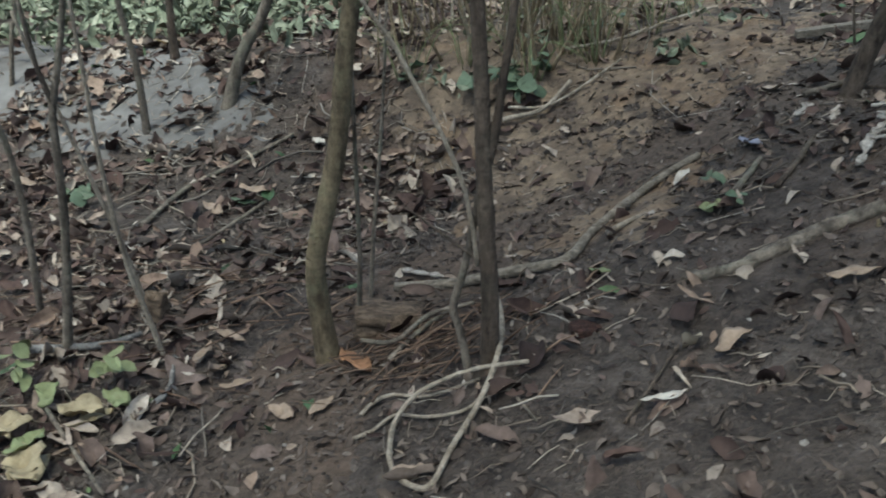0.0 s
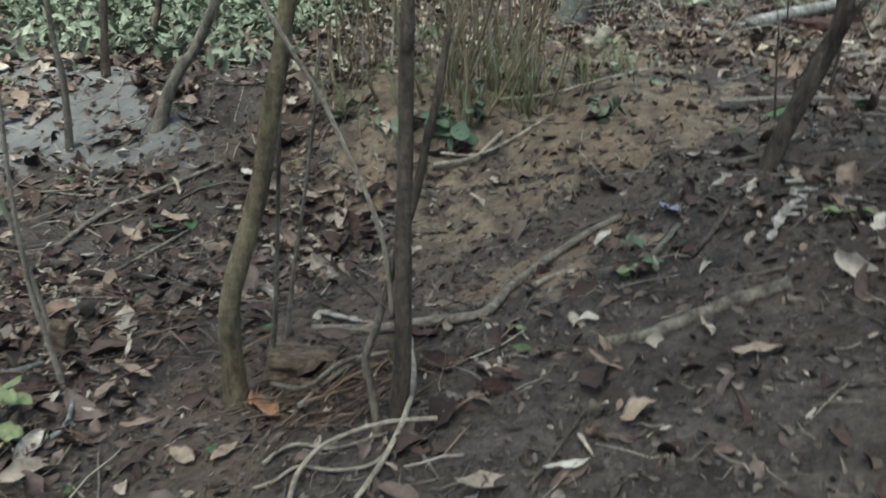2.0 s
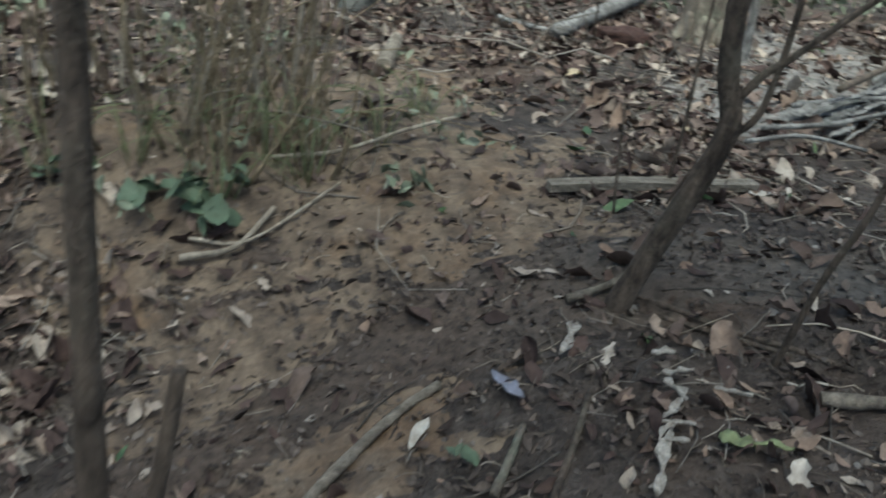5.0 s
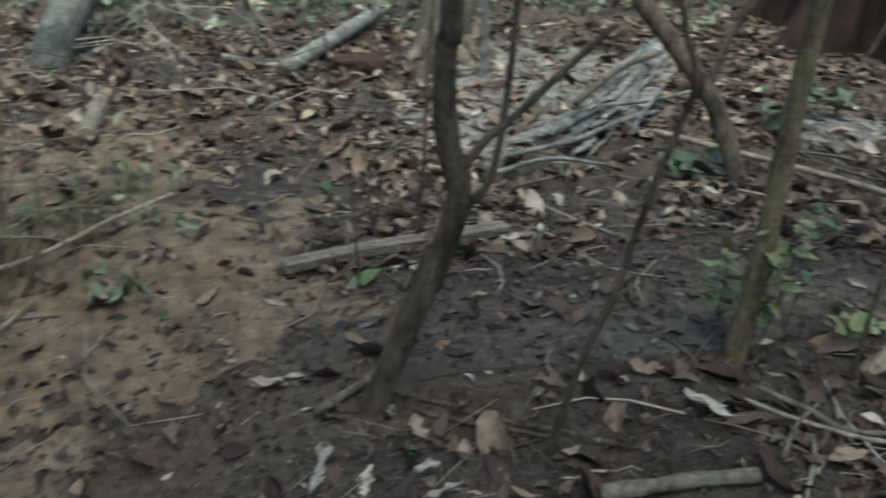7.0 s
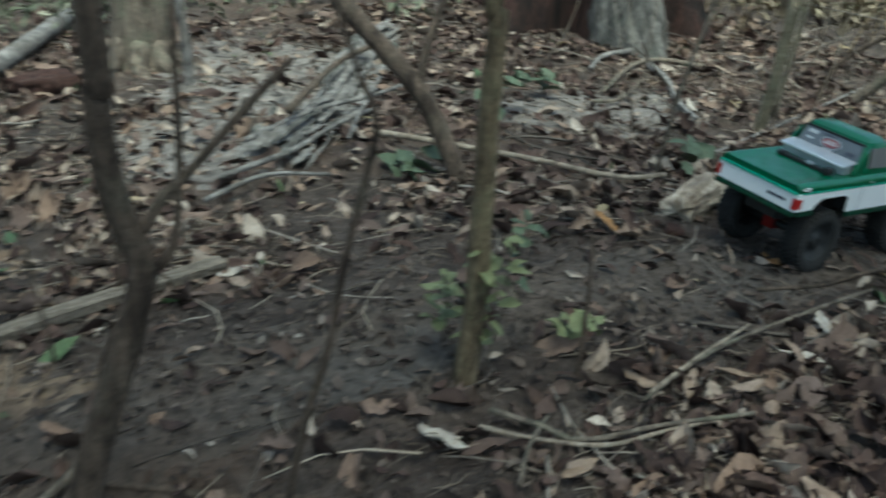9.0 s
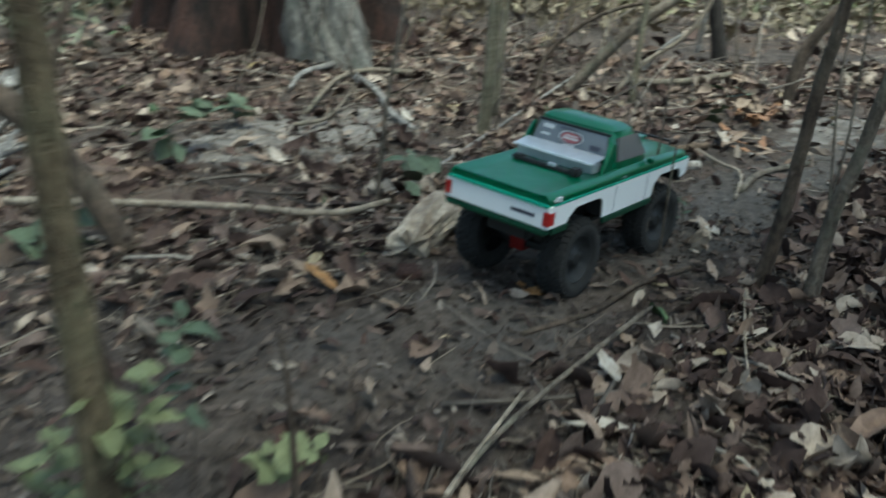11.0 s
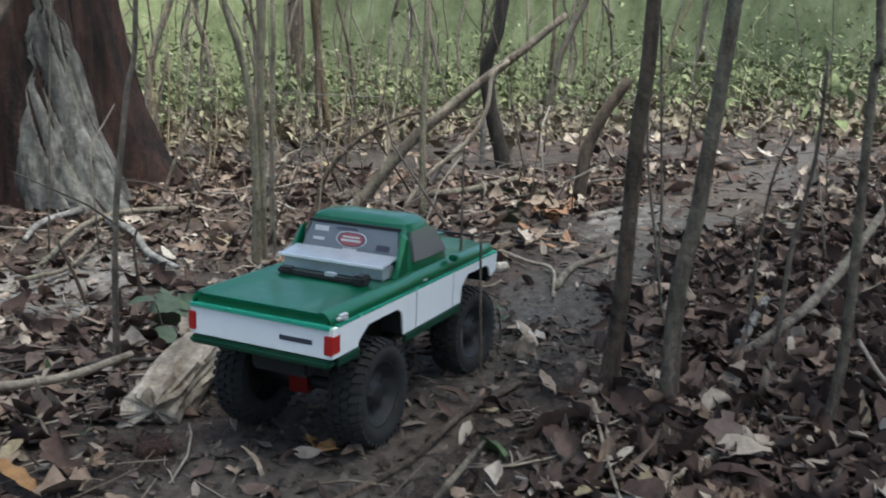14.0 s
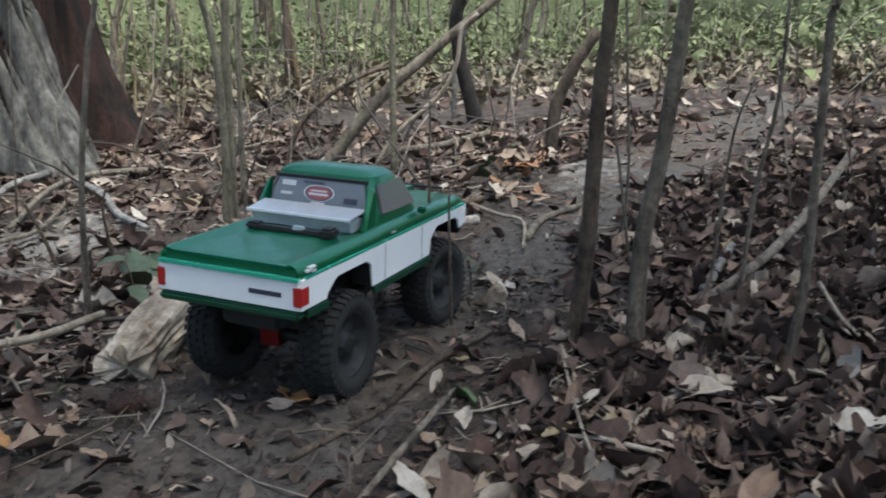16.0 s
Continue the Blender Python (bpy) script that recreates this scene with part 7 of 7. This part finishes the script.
NEAR = (-1.6, 4.6, 0.3, 4.6)
scatter("leaf_litter", "brown and tan dry leaves strewn over the soil", LITTER, 11500, 0.050, NEAR, near_density, 3, grid=(8, 5))
scatter("small_litter", "small dry leaf scraps and crumbs of pale wood", LITTER, 17000, 0.019, NEAR, lambda x, y: 0.22 + 0.78 * near_density(x, y), 6, tilt=0.5, lift=0.004)
scatter("rotting_litter", "dark wet leaf scraps trodden into the soil", LITTER_DARK, 12000, 0.040, NEAR, lambda x, y: 0.10 + 0.90 * near_density(x, y), 4, tilt=0.4, lift=0.004, grid=(5, 3))
def heap(x, y):
    return step(1.05, 1.5, x) * (1 - step(1.35, 1.65, y)) * (0.5 + 0.5 * step(-0.2, 0.3, noise.noise((x * 3, y * 3, 5.0))))


scatter("leaf_heap", "deep crumpled brown leaves beside the trail", LITTER, 1900, 0.046, (1.05, 3.4, 0.7, 1.65), heap, 16, kinds=(0, 0, 3, 3, 1, 2), tilt=0.6, lift=0.010, grid=(9, 5))
scatter("dark_leaf_heap", "deep dark crumpled leaves beside the trail", LITTER_DARK, 4300, 0.042, (1.05, 3.4, 0.7, 1.65), heap, 17, kinds=(0, 3, 2, 1), tilt=0.6, lift=0.008, grid=(7, 5))
scatter("far_litter", "dry leaves lying deep under the far trees", LITTER, 24000, 0.058, (-6, 14, -4, 12), lambda x, y: 0.0 if (-1.5 < x < 4.5 and 0.4 < y < 4.5) else (0.4 if y < 0 else 1.0), 5, lift=0.015)
scatter("soil_scraps", "small brown leaf scraps trodden into bare soil", SCRAPS, 15000, 0.016, (-0.7, 2.6, 0.55, 2.4), lambda x, y: 0.55 + 0.45 * step(-0.2, 0.3, noise.noise((x * 5, y * 5, 14.0))), 27, kinds=(0, 2, 2, 1), tilt=0.35, lift=0.002)
scatter("green_bits", "small fallen green leaves among the brown ones", GREEN, 260, 0.035, NEAR, lambda x, y: 0.3 + 0.7 * near_density(x, y), 8)


def crumbs(count, area, seed):
    """Clods and crumbs of soil, small lumps of a few faces."""
    rng = random.Random(seed)
    verts, faces = [], []
    for _ in range(count):
        x, y = rng.uniform(area[0], area[1]), rng.uniform(area[2], area[3])
        s = 0.0016 + 0.0060 * rng.random() ** 4
        z = top_z(x, y)
        o = len(verts)
        a = rng.uniform(0, 6.28)
        for k in range(5):
            q = a + 1.2566 * k
            verts.append((x + s * rng.uniform(0.7, 1.3) * math.cos(q), y + s * rng.uniform(0.7, 1.3) * math.sin(q), z + s * rng.uniform(-0.1, 0.25)))
        verts.append((x + s * 0.3 * rng.uniform(-1, 1), y + s * 0.3 * rng.uniform(-1, 1), z + s * rng.uniform(0.6, 1.1)))
        faces.extend((o + k, o + (k + 1) % 5, o + 5) for k in range(5))
    return tagged(link("soil_crumbs", verts, faces, CLODS, smooth=False), "loose crumbs and clods of dark soil", "soil", kind="stuff")


crumbs(30000, (-0.9, 3.2, 0.5, 2.6), 15)


def twig_litter(count, area, seed, name="twig_litter", label="thin dead twigs strewn over the leaves", material=None, longest=0.16):
    rng = random.Random(seed)
    verts, faces = [], []
    while count:
        x, y = rng.uniform(area[0], area[1]), rng.uniform(area[2], area[3])
        if rng.random() > 0.10 + 0.90 * near_density(x, y):
            continue
        count -= 1
        ln, w, bow = rng.uniform(0.03, longest) * (1 if longest > 0.3 or rng.random() < 0.9 else 2.2), rng.uniform(0, 6.28), rng.gauss(0, 0.12)
        r = rng.uniform(0.0006, 0.0006 + longest * 0.01)
        pts = []
        for k in (-0.5, -0.15, 0.2, 0.5):
            q = bow * ln * (1 - 4 * k * k)
            px, py = x + ln * k * math.cos(w) - q * math.sin(w) + rng.gauss(0, 0.015 * ln), y + ln * k * math.sin(w) + q * math.cos(w) + rng.gauss(0, 0.015 * ln)
            pts.append(Vector((px, py, ground_z(px, py) + r + rng.uniform(0, 0.012))))
        v, f = tube_data(pts, r, r * 0.7, 4, 0.0)
        o = len(verts)
        verts += v
        faces += [tuple(i + o for i in q) for q in f]
    return tagged(link(name, verts, faces, material or TWIGS), label, "twigs", kind="stuff")


twig_litter(3600, NEAR, 12)
twig_litter(700, (-1.4, 3.8, 0.6, 3.6), 13, "straw", "pale dry grass stalks lying on the litter", STRAW, 0.2)
twig_litter(4000, (-1.2, 3.4, 0.6, 3.2), 14, "fibres", "short pale fibres and splinters trodden into the soil", STRAW, 0.05)
twig_litter(150, (-1.3, 4.4, 1.9, 4.2), 18, "stick_litter", "grey and brown dead sticks strewn over the leaves", TWIGS, 0.42)
twig_litter(60, (1.1, 3.2, 0.9, 1.65), 19, "stick_litter", "grey and brown dead sticks strewn over the leaves", TWIGS, 0.36)


def needle_nest(cx, cy, radius, count, seed):
    """Rust-brown twigs washed together at a trunk's foot."""
    rng = random.Random(seed)
    verts, faces = [], []
    for _ in range(count):
        x, y = cx + rng.gauss(0, radius), cy + rng.gauss(0, radius * 0.7)
        ln, w, tip = rng.uniform(0.03, 0.11), rng.gauss(0.5, 0.9), rng.gauss(0, 0.25)
        z = ground_z(x, y) + rng.uniform(0.003, 0.025)
        d = Vector((math.cos(w), math.sin(w), 0)) * ln * 0.5
        d.z = ground_z(x + d.x, y + d.y) - ground_z(x, y) + tip * 0.02
        c = Vector((x, y, z))
        v, f = tube_data([c - d, c + Vector((rng.gauss(0, 0.004), rng.gauss(0, 0.004), 0.002)), c + d], rng.uniform(0.0008, 0.0028), 0.0008, 4, 0.0)
        o = len(verts)
        verts += v
        faces += [tuple(i + o for i in q) for q in f]
    return tagged(link("twig_nest", verts, faces, RUST_TWIGS), "rust-brown twigs heaped at the foot of young trees", "twigs", kind="stuff")


needle_nest(0.03, 1.29, 0.10, 170, 61)
needle_nest(-0.55, 1.45, 0.22, 160, 62)
